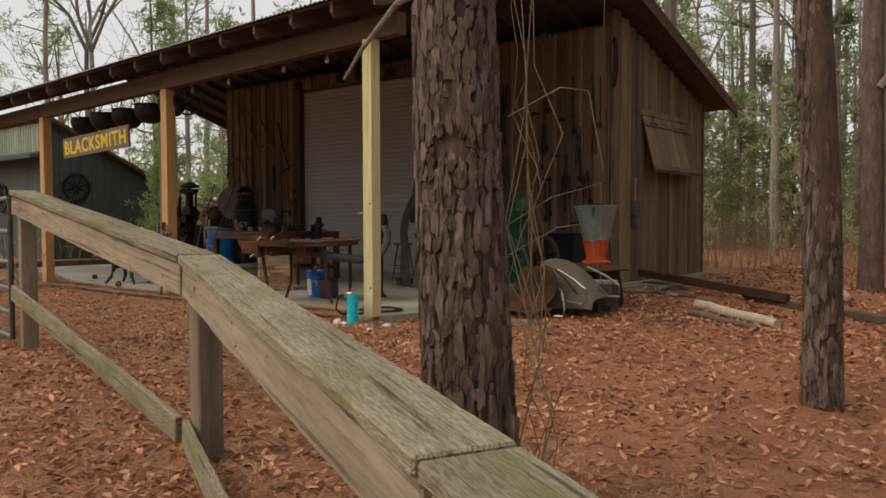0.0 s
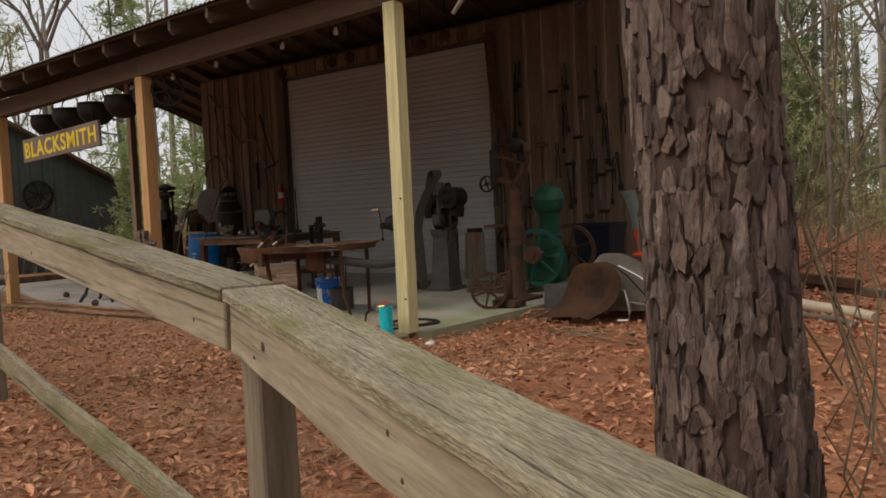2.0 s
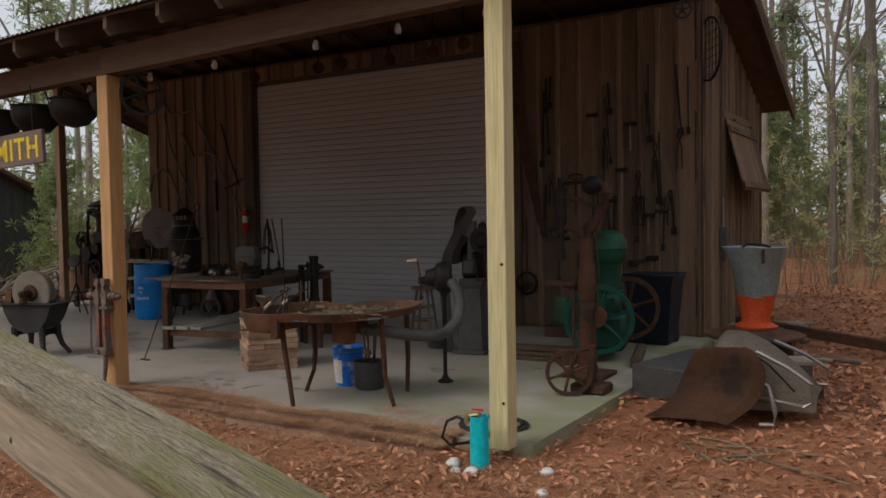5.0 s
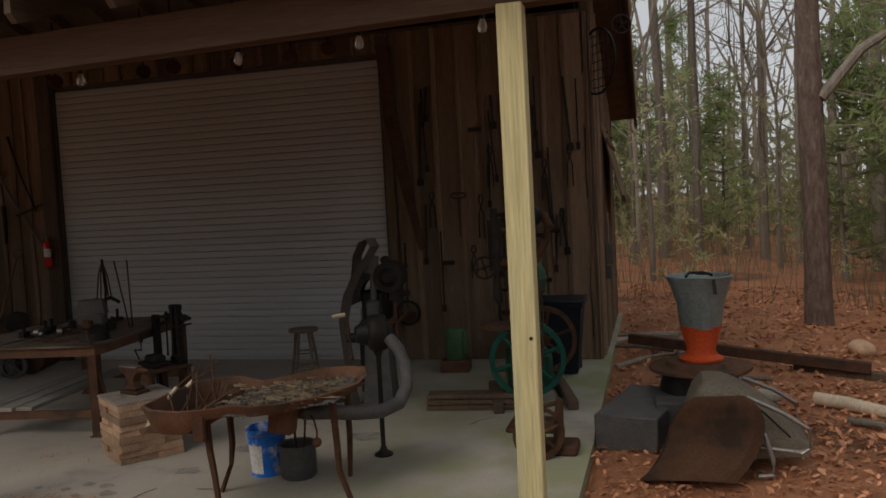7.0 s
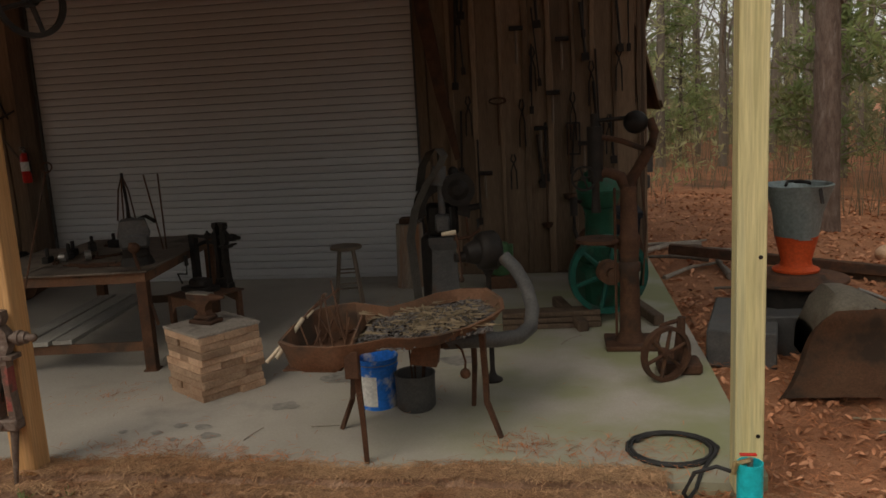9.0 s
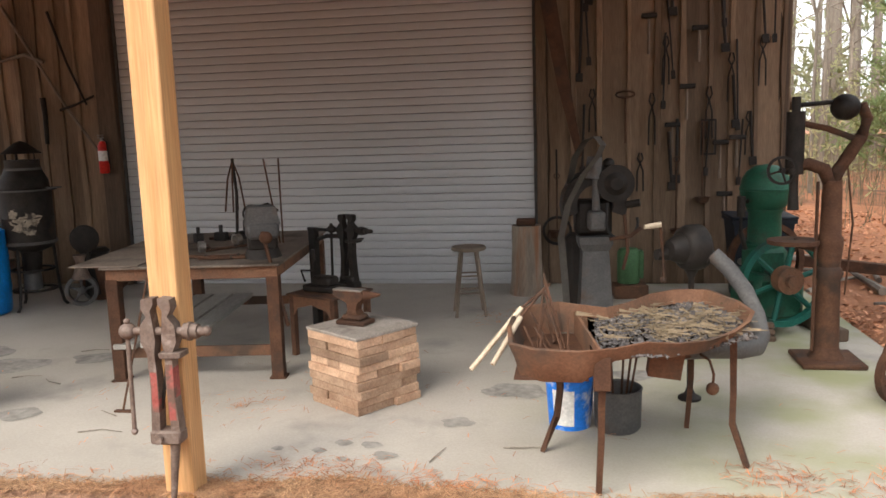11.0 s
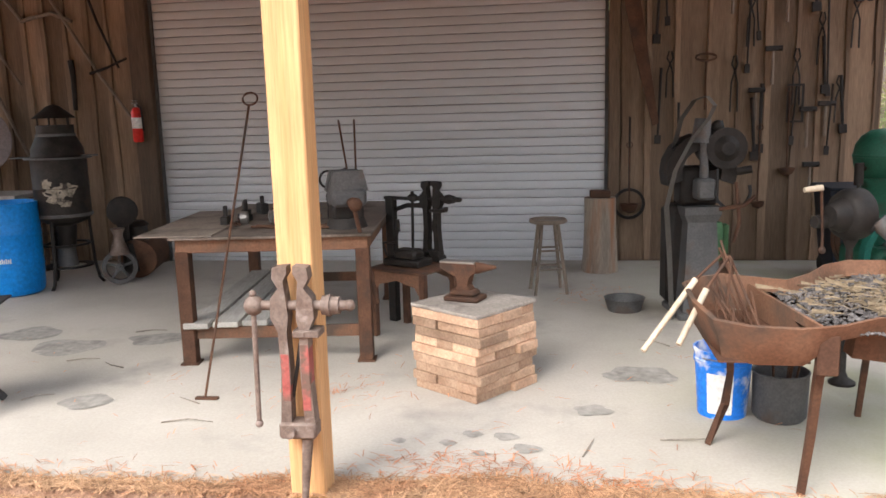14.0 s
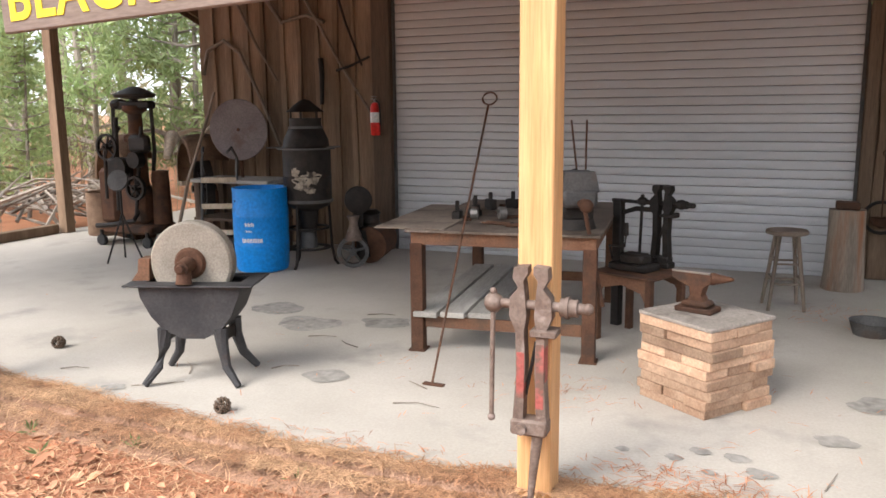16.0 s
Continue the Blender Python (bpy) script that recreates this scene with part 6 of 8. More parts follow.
def make_drill():
    t = thing("post_drill", pose(3.72, 2.40, 0) @ Matrix.Diagonal((1.05, 1.05, 1.03, 1)), "tall rusty column drill with a curved iron neck", "drill press")
    P(t, "base", RUST, lambda bm: (box(bm, -0.2, 0.22, -0.2, 0.2, 0, 0.04, 0.01), lathe(bm, [(0.12, 0.04), (0.1, 0.08), (0.085, 0.12)], 18)))
    P(t, "column", RUST, lambda bm: lathe(bm, [(0.085, 0.1), (0.075, 0.6), (0.085, 0.62), (0.085, 0.68), (0.07, 0.7), (0.085, 0.85), (0.085, 0.9), (0.07, 0.92), (0.062, 1.3)], 18))
    P(t, "neck", RUST, lambda bm: tube(bm, [(0, 0, 1.2), (0.02, 0, 1.35), (0.1, 0, 1.48), (0.17, 0, 1.6), (0.20, 0, 1.72), (0.16, 0, 1.82)], 0.05, 12, 0.035))
    P(t, "arm", RUST, lambda bm: (tube(bm, [(0.0, 0, 1.25), (-0.06, 0, 1.38), (-0.16, 0, 1.42), (-0.24, 0, 1.40)], 0.05, 10, 0.04), tube(bm, [(0.14, 0, 1.58), (-0.05, 0, 1.66), (-0.22, 0, 1.70)], 0.022, 8)))
    P(t, "spindle", IRON, lambda bm: (rod(bm, (-0.25, 0, 1.2), (-0.25, 0, 1.88), 0.03, seg=12), rod(bm, (-0.25, 0, 1.35), (-0.25, 0, 1.78), 0.06, seg=14), rod(bm, (-0.25, 0, 1.1), (-0.25, 0, 1.22), 0.04, 0.03, seg=12), rod(bm, (-0.28, 0, 1.82), (0.05, 0, 1.84), 0.016, seg=8)))
    P(t, "weight", IRON, lambda bm: ball(bm, (0.06, 0, 1.80), 0.095, 1, 1, 0.95, 16), "round cast counterweight")
    wheel(t, (-0.34, -0.05, 1.38), 0.1, 0.018, 0.02, 4, IRON, "y", 0.02, 0.04, 0.007, name="feed_wheel")
    P(t, "table", RUST, lambda bm: (rod(bm, (-0.24, 0, 0.86), (-0.24, 0, 0.89), 0.17, seg=24), rod(bm, (-0.24, 0, 0.87), (0, 0, 0.80), 0.03, seg=8)))
    P(t, "rod", RUST, lambda bm: (rod(bm, (-0.11, -0.06, 0.1), (-0.11, -0.06, 1.3), 0.012, seg=6), tube(bm, [(0.1, -0.02, 0.5), (0.13, -0.03, 1.0), (0.08, 0, 1.5)], 0.007, 5)))
    # small loose iron wheel, too small for a wagon
    s = thing("wagon_wheel", pose(3.90, 1.50, 0.205, 0, 0, 30), "small rusty spoked iron wheel leaning on scrap", "wheel")
    wheel(s, (0, 0, 0), 0.205, 0.03, 0.05, 6, RUST, "y", 0.04, 0.09, 0.013)
    s = thing("pump_frame", pose(4.02, 1.72, 0), "rusty pump frame with a spoked wheel", "pump")
    P(s, "frame", RUST, lambda bm: (box(bm, -0.16, 0.16, -0.12, 0.12, 0, 0.09, 0.02), rod(bm, (0.0, 0, 0.08), (0.02, 0, 0.42), 0.045, 0.03, seg=10), tube(bm, [(0.02, 0, 0.4), (-0.12, 0, 0.36), (-0.18, -0.05, 0.2)], 0.018, 8)))
    bm = B()
    for k in range(3):
        box(bm, -0.45, 0.45, -0.1 + k * 0.02, 0.1 + k * 0.02, 0.05 * k, 0.05 * k + 0.045, 0.008)
    solo("scrap_planks", bm, SIDING_DARK, "pile of dark scrap timbers on the slab", "timber", m=pose(3.05, 3.0, 0, 0, 0, 6))


make_drill()


def make_bin():
    t = thing("trash_bin", pose(3.72, 4.66, 0), "dark navy plastic wheeled bin against the wall", "bin")
    def shell(bm):
        a = [[bm.verts.new((sx * w, sy * d, z)) for sx, sy in ((-1, -1), (1, -1), (1, 1), (-1, 1))] for w, d, z in ((0.21, 0.20, 0.02), (0.28, 0.27, 0.78), (0.30, 0.29, 0.78), (0.30, 0.29, 0.82))]
        for p, q in zip(a, a[1:]):
            for i in range(4):
                bm.faces.new((p[i], p[(i + 1) % 4], q[(i + 1) % 4], q[i]))
        bm.faces.new(a[0][::-1])
        bm.faces.new(a[-1])
    P(t, "body", NAVY, shell, "", False)
    P(t, "lid", NAVY, lambda bm: box(bm, -0.31, 0.31, -0.31, 0.30, 0.822, 0.85, 0.012))
    for x in (-0.2, 0.2):
        P(t, "wheel", RUBBER, lambda bm: rod(bm, (x - 0.02, 0.2, 0.07), (x + 0.02, 0.2, 0.07), 0.07, seg=16))


make_bin()


# ---- tools on the walls ----
def make_wall_tools():
    rnd = random.Random(77)
    y = WY - 0.055
    def tongs(x, z, s):
        t = thing("tongs", pose(x, y, z, 0, 0, 0), "rusty iron tongs hanging on the board wall", "tongs", "wall tools")
        for q in (-1, 1):
            P(t, "arm", IRON, lambda bm: tube(bm, [(q * 0.035, 0, -0.34 * s), (q * 0.03, 0, -0.1 * s), (0, 0, 0), (-q * 0.03, 0, 0.05 * s), (-q * 0.012, 0, 0.12 * s)], 0.009, 6))
    def bar(x, z, l, r, tilt):
        bm = B()
        rod(bm, (0, 0, 0), (0, 0, -l), r, r * 0.8, seg=8)
        box(bm, -r * 2.2, r * 2.2, -r, r, -l - 0.05, -l + 0.04, 0.004)
        solo("iron_bar", bm, IRON, "dark iron bar tool hanging on the board wall", "iron bar", "wall tools", m=pose(x, y, z, 0, tilt, 0))
    def hammer(x, z, l):
        t = thing("hammer", pose(x, y, z), "old hammer hanging on the board wall", "hammer", "wall tools")
        P(t, "handle", STOOL, lambda bm: rod(bm, (0, 0, 0), (0, 0, -l), 0.013, 0.016, seg=8))
        P(t, "head", IRON, lambda bm: (box(bm, -0.075, 0.05, -0.022, 0.022, -0.025, 0.025, 0.006), rod(bm, (0.04, 0, 0), (0.085, 0, 0), 0.026, seg=10)))
    def loop(x, z, l, w):
        bm = B()
        tube(bm, [Vector((w * math.cos(k * 0.45), 0, 0.035 * math.sin(k * 0.45))) for k in range(15)], 0.011, 6)
        rod(bm, (0, 0, -0.03), (0, 0, -l), 0.010, seg=6)
        solo("loop_handle_bar", bm, RUST, "iron bar with a loop handle on the board wall", "bar", "wall tools", m=pose(x, y, z))
    def ladle(x, z, l, r):
        t = thing("ladle", pose(x, y - 0.02, z), "long iron ladle hanging on the board wall", "ladle", "wall tools")
        P(t, "handle", RUST, lambda bm: (rod(bm, (0, 0, 0), (0, 0, -l), 0.008, seg=6), tube(bm, arc((0, 0, 0.03), 0.03, -90, 250, 10), 0.006, 5)))
        P(t, "bowl", RUST, lambda bm: lathe(bm, [(0.01, -r), (r * 0.7, -r * 0.7), (r, 0), (r * 0.92, 0.0), (r * 0.6, -r * 0.6), (0.0, -r * 0.85)], 16, pose(0, -0.01, -l)))
    loop(2.46, 2.09, 0.52, 0.10)
    ladle(3.0, 1.35, 0.72, 0.07)
    ladle(3.27, 1.72, 0.75, 0.08)
    ladle(1.72, 1.2, 0.58, 0.10)
    for x, z, s in ((2.11, 2.04, 1.0), (2.74, 1.95, 1.2), (3.74, 1.75, 1.0), (3.33, 2.0, 1.2), (3.55, 2.35, 1.1), (2.88, 2.55, 1.1), (2.62, 1.35, 0.9), (3.86, 2.5, 1.1)):
        tongs(x, z, s)
    for x, z, l in ((3.10, 2.15, 0.35), (3.45, 1.55, 0.38), (3.62, 1.60, 0.32), (2.28, 1.25, 0.3), (3.22, 2.75, 0.35), (2.70, 2.9, 0.4), (3.5, 1.0, 0.3), (2.95, 1.75, 0.3)):
        hammer(x, z, l)
    for k in range(20):
        bar(rnd.uniform(1.85, 4.0), rnd.uniform(1.6, 3.6), rnd.uniform(0.35, 1.0), rnd.uniform(0.010, 0.02), rnd.uniform(-5, 5))
    t = thing("c_clamp_frame", pose(3.33, y, 1.62), "square iron frame tool on the board wall", "iron frame", "wall tools")
    P(t, "frame", IRON, lambda bm: (box(bm, -0.08, -0.06, -0.01, 0.01, -0.2, 0.18), box(bm, 0.06, 0.08, -0.01, 0.01, -0.2, 0.18), box(bm, -0.06, 0.06, -0.01, 0.01, -0.2, -0.18), box(bm, -0.06, 0.06, -0.01, 0.01, 0.16, 0.18)), "", False)
    bm = B()
    prism(bm, [(0.0, 4.0), (0.16, 4.0), (0.22, 3.2), (0.36, 2.3), (0.5, 1.45), (0.44, 1.42), (0.24, 2.2), (0.06, 3.1)], 0.05, pose(1.50, WY - 0.12, 0))
    solo("plough_beam", bm, RUST, "long reddish rusted implement beam leaning by the door", "implement beam")
    bm = B()
    ring(bm, (0, 0, 0), 0.15, 0.03, 0.03, "y", 20)
    rod(bm, (0, 0, 0.15), (0, 0, 0.9), 0.012, seg=6)
    solo("iron_ring_tool", bm, IRON, "iron ring on a handle hanging beside the door", "iron tool", m=pose(1.72, WY - 0.06, 0.62))
    # left of the door: poles, scythes and yokes
    def pole(pts, r, lab, mt=STOOL):
        bm = B()
        tube(bm, [(a, y - 0.01 - 0.012 * (i % 2), b) for i, (a, b) in enumerate(pts)], r, 8, r * 0.7)
        solo("farm_tool", bm, mt, lab, "farm tool", "wall tools")
    pole([(-6.2, 2.15), (-6.1, 2.45), (-5.85, 2.57), (-5.6, 2.4), (-5.35, 1.9), (-5.05, 1.25)], 0.03, "curved wooden scythe handle on the board wall")
    pole([(-5.75, 3.6), (-5.6, 3.0), (-5.35, 2.5), (-5.05, 2.05)], 0.022, "bent wooden pole on the board wall")
    pole([(-5.3, 3.2), (-4.95, 2.75), (-4.6, 2.82), (-4.35, 2.72)], 0.03, "wooden yoke piece on the board wall")
    pole([(-4.85, 3.4), (-4.45, 2.75), (-4.1, 2.15), (-3.72, 1.62)], 0.022, "straight rake handle on the board wall")
    pole([(-4.25, 3.3), (-4.05, 2.7), (-3.85, 2.2)], 0.018, "thin iron hook on the board wall", IRON)
    pole([(-4.42, 2.3), (-4.40, 2.1), (-4.42, 1.75)], 0.035, "dark iron strap on the board wall", IRON)
    pole([(-5.9, 3.9), (-5.5, 3.55), (-5.0, 3.6)], 0.028, "curved branch hung on the board wall")
    pole([(-4.2, 2.15), (-4.0, 2.2), (-3.75, 2.3)], 0.018, "small iron hook on the board wall", IRON)
    e = thing("fire_extinguisher", pose(-3.665, WY - 0.11, 1.38), "red fire extinguisher mounted on the door jamb", "extinguisher")
    P(e, "cylinder", RED, lambda bm: lathe(bm, [(0.05, 0), (0.058, 0.012), (0.058, 0.33), (0.04, 0.37), (0.02, 0.385)], 20))
    P(e, "label", WHITE, lambda bm: lathe(bm, [(0.0588, 0.15), (0.0588, 0.27)], 20), "white printed label")
    P(e, "valve", STEEL, lambda bm: (rod(bm, (0, 0, 0.38), (0, 0, 0.43), 0.018, seg=10), box(bm, -0.012, 0.012, -0.075, 0.02, 0.42, 0.435), box(bm, -0.012, 0.012, -0.07, 0.02, 0.45, 0.46)))
    P(e, "hose", RUBBER, lambda bm: tube(bm, [(0.02, -0.02, 0.41), (0.07, -0.03, 0.38), (0.075, -0.02, 0.25), (0.068, 0, 0.12)], 0.009, 6))


make_wall_tools()


# ---- things along the left ----
def make_grinder():
    t = thing("grindstone", pose(-2.50, 0.62, 0, 0, 0, 20), "large treadle grindstone in a dark iron trough on legs", "grindstone")
    P(t, "stone", STONE, lambda bm: lathe(bm, [(0.01, -0.06), (0.245, -0.06), (0.258, -0.045), (0.258, 0.045), (0.245, 0.06), (0.01, 0.06)], 40, pose(-0.02, 0, 0.755, 90, 0, 0)), "tan grinding stone")
    P(t, "flange", RUST, lambda bm: (rod(bm, (-0.02, -0.065, 0.755), (-0.02, -0.09, 0.755), 0.10, 0.085, seg=24), rod(bm, (-0.02, -0.09, 0.755), (-0.02, -0.2, 0.755), 0.032, seg=12), rod(bm, (-0.02, 0.06, 0.755), (-0.02, 0.2, 0.755), 0.032, seg=12)))
    P(t, "bearing", RUST, lambda bm: (rod(bm, (-0.02, -0.10, 0.755), (-0.02, -0.22, 0.75), 0.05, 0.042, seg=16), rod(bm, (-0.02, -0.17, 0.74), (-0.02, -0.19, 0.645), 0.04, 0.05, seg=12), rod(bm, (-0.02, -0.22, 0.75), (-0.02, -0.25, 0.75), 0.03, 0.02, seg=10)))
    prof = [(-0.32, 0.63), (-0.31, 0.56), (-0.25, 0.44), (-0.17, 0.35), (-0.05, 0.30), (0.08, 0.30), (0.18, 0.35), (0.25, 0.44), (0.30, 0.56), (0.32, 0.63)]
    def trough(bm):
        for y in (-0.16, 0.15):
            prism(bm, prof, 0.014, pose(0, y, 0))
        for a, b in zip(prof, prof[1:]):
            v = [bm.verts.new(p) for p in ((a[0], -0.15, a[1]), (b[0], -0.15, b[1]), (b[0], 0.143, b[1]), (a[0], 0.143, a[1]))]
            bm.faces.new(v)
    P(t, "trough", TROUGH, trough, "", False)
    P(t, "rim", TROUGH, lambda bm: (box(bm, -0.40, 0.40, -0.21, -0.085, 0.63, 0.642, 0.002), box(bm, -0.40, 0.40, 0.085, 0.2, 0.63, 0.642, 0.002), box(bm, -0.40, -0.30, -0.085, 0.085, 0.63, 0.642), box(bm, 0.30, 0.40, -0.085, 0.085, 0.63, 0.642)), "", False)
    P(t, "tool_rest", RUST_ORANGE, lambda bm: prism(bm, [(-0.40, 0.643), (-0.29, 0.643), (-0.28, 0.78), (-0.35, 0.78), (-0.36, 0.70)], 0.12))
    for x in (-0.18, 0.17):
        for y in (-0.14, 0.14):
            s = -1 if x < 0 else 1
            o = -1 if y < 0 else 1
            P(t, "leg", TROUGH, lambda bm: tube(bm, [(x, y, 0.36), (x + s * 0.01, y, 0.25), (x + s * 0.04, y + o * 0.03, 0.12), (x + s * 0.12, y + o * 0.07, 0.012)], 0.045, 8, 0.022))
    for x in (-0.19, 0.18):
        P(t, "cross_web", IRON, lambda bm: prism(bm, [(-0.16, 0.33), (0.16, 0.33), (0.16, 0.2), (0.06, 0.26), (-0.06, 0.26), (-0.16, 0.2)], 0.012, pose(x, 0, 0, 0, 0, 90)))


make_grinder()


def make_drum():
    t = thing("plastic_drum", pose(-4.27, 3.72, 0), "bright blue plastic drum with faint white marks", "drum")
    P(t, "body", BLUE, lambda bm: lathe(bm, [(0.25, 0.0), (0.27, 0.015), (0.282, 0.06), (0.29, 0.27), (0.294, 0.285), (0.29, 0.30), (0.292, 0.58), (0.297, 0.595), (0.292, 0.61), (0.285, 0.84), (0.288, 0.86), (0.288, 0.885), (0.268, 0.885), (0.262, 0.80), (0.258, 0.03)], 40))
    P(t, "bung", RUBBER, lambda bm: rod(bm, (-0.13, -0.255, 0.755), (-0.133, -0.26, 0.755), 0.012, seg=10))
    for z0, z1, a0, n in ((0.50, 0.54, 272, 6), (0.44, 0.46, 274, 4), (0.33, 0.375, 264, 13)):
        def marks(bm):
            for i in range(n):
                a = radians(a0 + i * 3.4)
                b = a + radians(2.2)
                bm.faces.new([bm.verts.new((0.2945 * math.cos(q), 0.2945 * math.sin(q), z)) for q, z in ((a, z0), (b, z0), (b, z1 - 0.006 * (i % 2)), (a, z1 - 0.006 * (i % 2)))])
        P(t, "worn_mark", WHITE, marks, "faint white worn stencil marks")


make_drum()


def make_stove():
    t = thing("barrel_stove", pose(-3.90, 4.08, 0), "black barrel shaped furnace with a conical cap on legs", "furnace")
    P(t, "body", IRON, lambda bm: lathe(bm, [(0.0, 0.60), (0.10, 0.61), (0.225, 0.66), (0.255, 0.70), (0.262, 0.73), (0.258, 0.75), (0.258, 0.98), (0.263, 0.99), (0.258, 1.0), (0.258, 1.26), (0.262, 1.29), (0.245, 1.31), (0.24, 1.37), (0.185, 1.49), (0.172, 1.50), (0.172, 1.60), (0.0, 1.60)], 36))
    P(t, "flange", IRON_GREY, lambda bm: (ring(bm, (0, 0, 1.28), 0.285, 0.05, 0.016, "z", 32), rod(bm, (-0.40, -0.16, 1.29), (0.40, 0.04, 1.30), 0.010, seg=6)))
    P(t, "cap", IRON, lambda bm: (lathe(bm, [(0.205, 1.665), (0.19, 1.675), (0.06, 1.78), (0.0, 1.80)], 24), [rod(bm, (0.15 * math.cos(a), 0.15 * math.sin(a), 1.59), (0.15 * math.cos(a), 0.15 * math.sin(a), 1.68), 0.008, seg=6) for a in (0, 1.26, 2.5, 3.77, 5.0)]))
    P(t, "band", IRON_GREY, lambda bm: ring(bm, (0, 0, 1.50), 0.178, 0.014, 0.03, "z", 28))
    P(t, "band", IRON_GREY, lambda bm: ring(bm, (0, 0, 0.72), 0.266, 0.012, 0.03, "z", 32))
    def scorch(bm):
        for ca0, cz, wa, hz, sd in ((20, 0.93, 30, 0.11, 1), (46, 0.98, 24, 0.09, 2), (4, 1.04, 14, 0.06, 3), (38, 0.85, 18, 0.05, 4)):
            pts = []
            for k in range(20):
                q = 2 * math.pi * k / 20
                s = 0.75 + 0.55 * noise.noise(Vector((math.cos(q) * 2, math.sin(q) * 2, sd)))
                w = radians(ca0 + wa * s * math.cos(q))
                r = 0.2615 + 0.0006 * sd
                pts.append(bm.verts.new((r * math.sin(w), -r * math.cos(w), cz + hz * s * math.sin(q))))
            r = 0.2615 + 0.0006 * sd
            c = bm.verts.new((r * math.sin(radians(ca0)), -r * math.cos(radians(ca0)), cz))
            for k in range(20):
                bm.faces.new((pts[k], pts[(k + 1) % 20], c))
    P(t, "ash_patch", SCORCH, scorch, "pale scorched patches")
    for a in (30, 150, 270):
        ca, sa = math.cos(radians(a)), math.sin(radians(a))
        P(t, "leg", IRON, lambda bm: tube(bm, [(ca * 0.22, sa * 0.22, 0.68), (ca * 0.24, sa * 0.24, 0.22), (ca * 0.27, sa * 0.27, 0.05), (ca * 0.31, sa * 0.31, 0.0)], 0.017, 6))
    P(t, "shelf", IRON, lambda bm: (ring(bm, (0, 0, 0.2), 0.2, 0.06, 0.015, "z", 24), ring(bm, (0, 0, 0.42), 0.21, 0.025, 0.02, "z", 24), rod(bm, (0, 0, 0.40), (0, 0, 0.62), 0.085, 0.11, seg=16)))
    bm = B()
    lathe(bm, [(0.10, 0), (0.085, 0.18), (0.08, 0.18), (0.09, 0.01)], 16)
    solo("small_bucket", bm, IRON_GREY, "small grey metal bucket under the furnace", "bucket", m=pose(-3.88, 4.03, 0.21))
    t = thing("motor_pulley", pose(-3.30, 4.32, 0, 0, 0, 25), "rusty motor with a spoked pulley on the floor", "motor")
    P(t, "housing", RUST, lambda bm: rod(bm, (0.0, -0.02, 0.22), (0.12, 0.42, 0.24), 0.20, 0.19, seg=24))
    wheel(t, (-0.16, -0.12, 0.17), 0.17, 0.04, 0.08, 5, IRON_GREY, "y", 0.04, 0.1, 0.014)
    P(t, "engine_block", IRON, lambda bm: (box(bm, -0.14, 0.10, -0.02, 0.28, 0.05, 0.42, 0.04), lathe(bm, [(0.11, 0.40), (0.12, 0.44), (0.10, 0.46), (0.10, 0.54), (0.12, 0.56), (0.07, 0.60)], 16, pose(0.02, 0.12, 0))))
    P(t, "fan_shroud", IRON, lambda bm: (lathe(bm, [(0.01, -0.05), (0.12, -0.05), (0.15, -0.03), (0.15, 0.04), (0.11, 0.06), (0.01, 0.06)], 20, pose(-0.10, -0.02, 0.72, 90, 0, 10)), box(bm, -0.16, -0.05, -0.06, 0.02, 0.42, 0.64, 0.02)))
    P(t, "funnel", VISE_IRON, lambda bm: lathe(bm, [(0.10, 0.30), (0.05, 0.45), (0.045, 0.50), (0.07, 0.56), (0.0, 0.57)], 14, pose(-0.15, -0.12, 0)), "worn tan metal funnel")

make_stove()


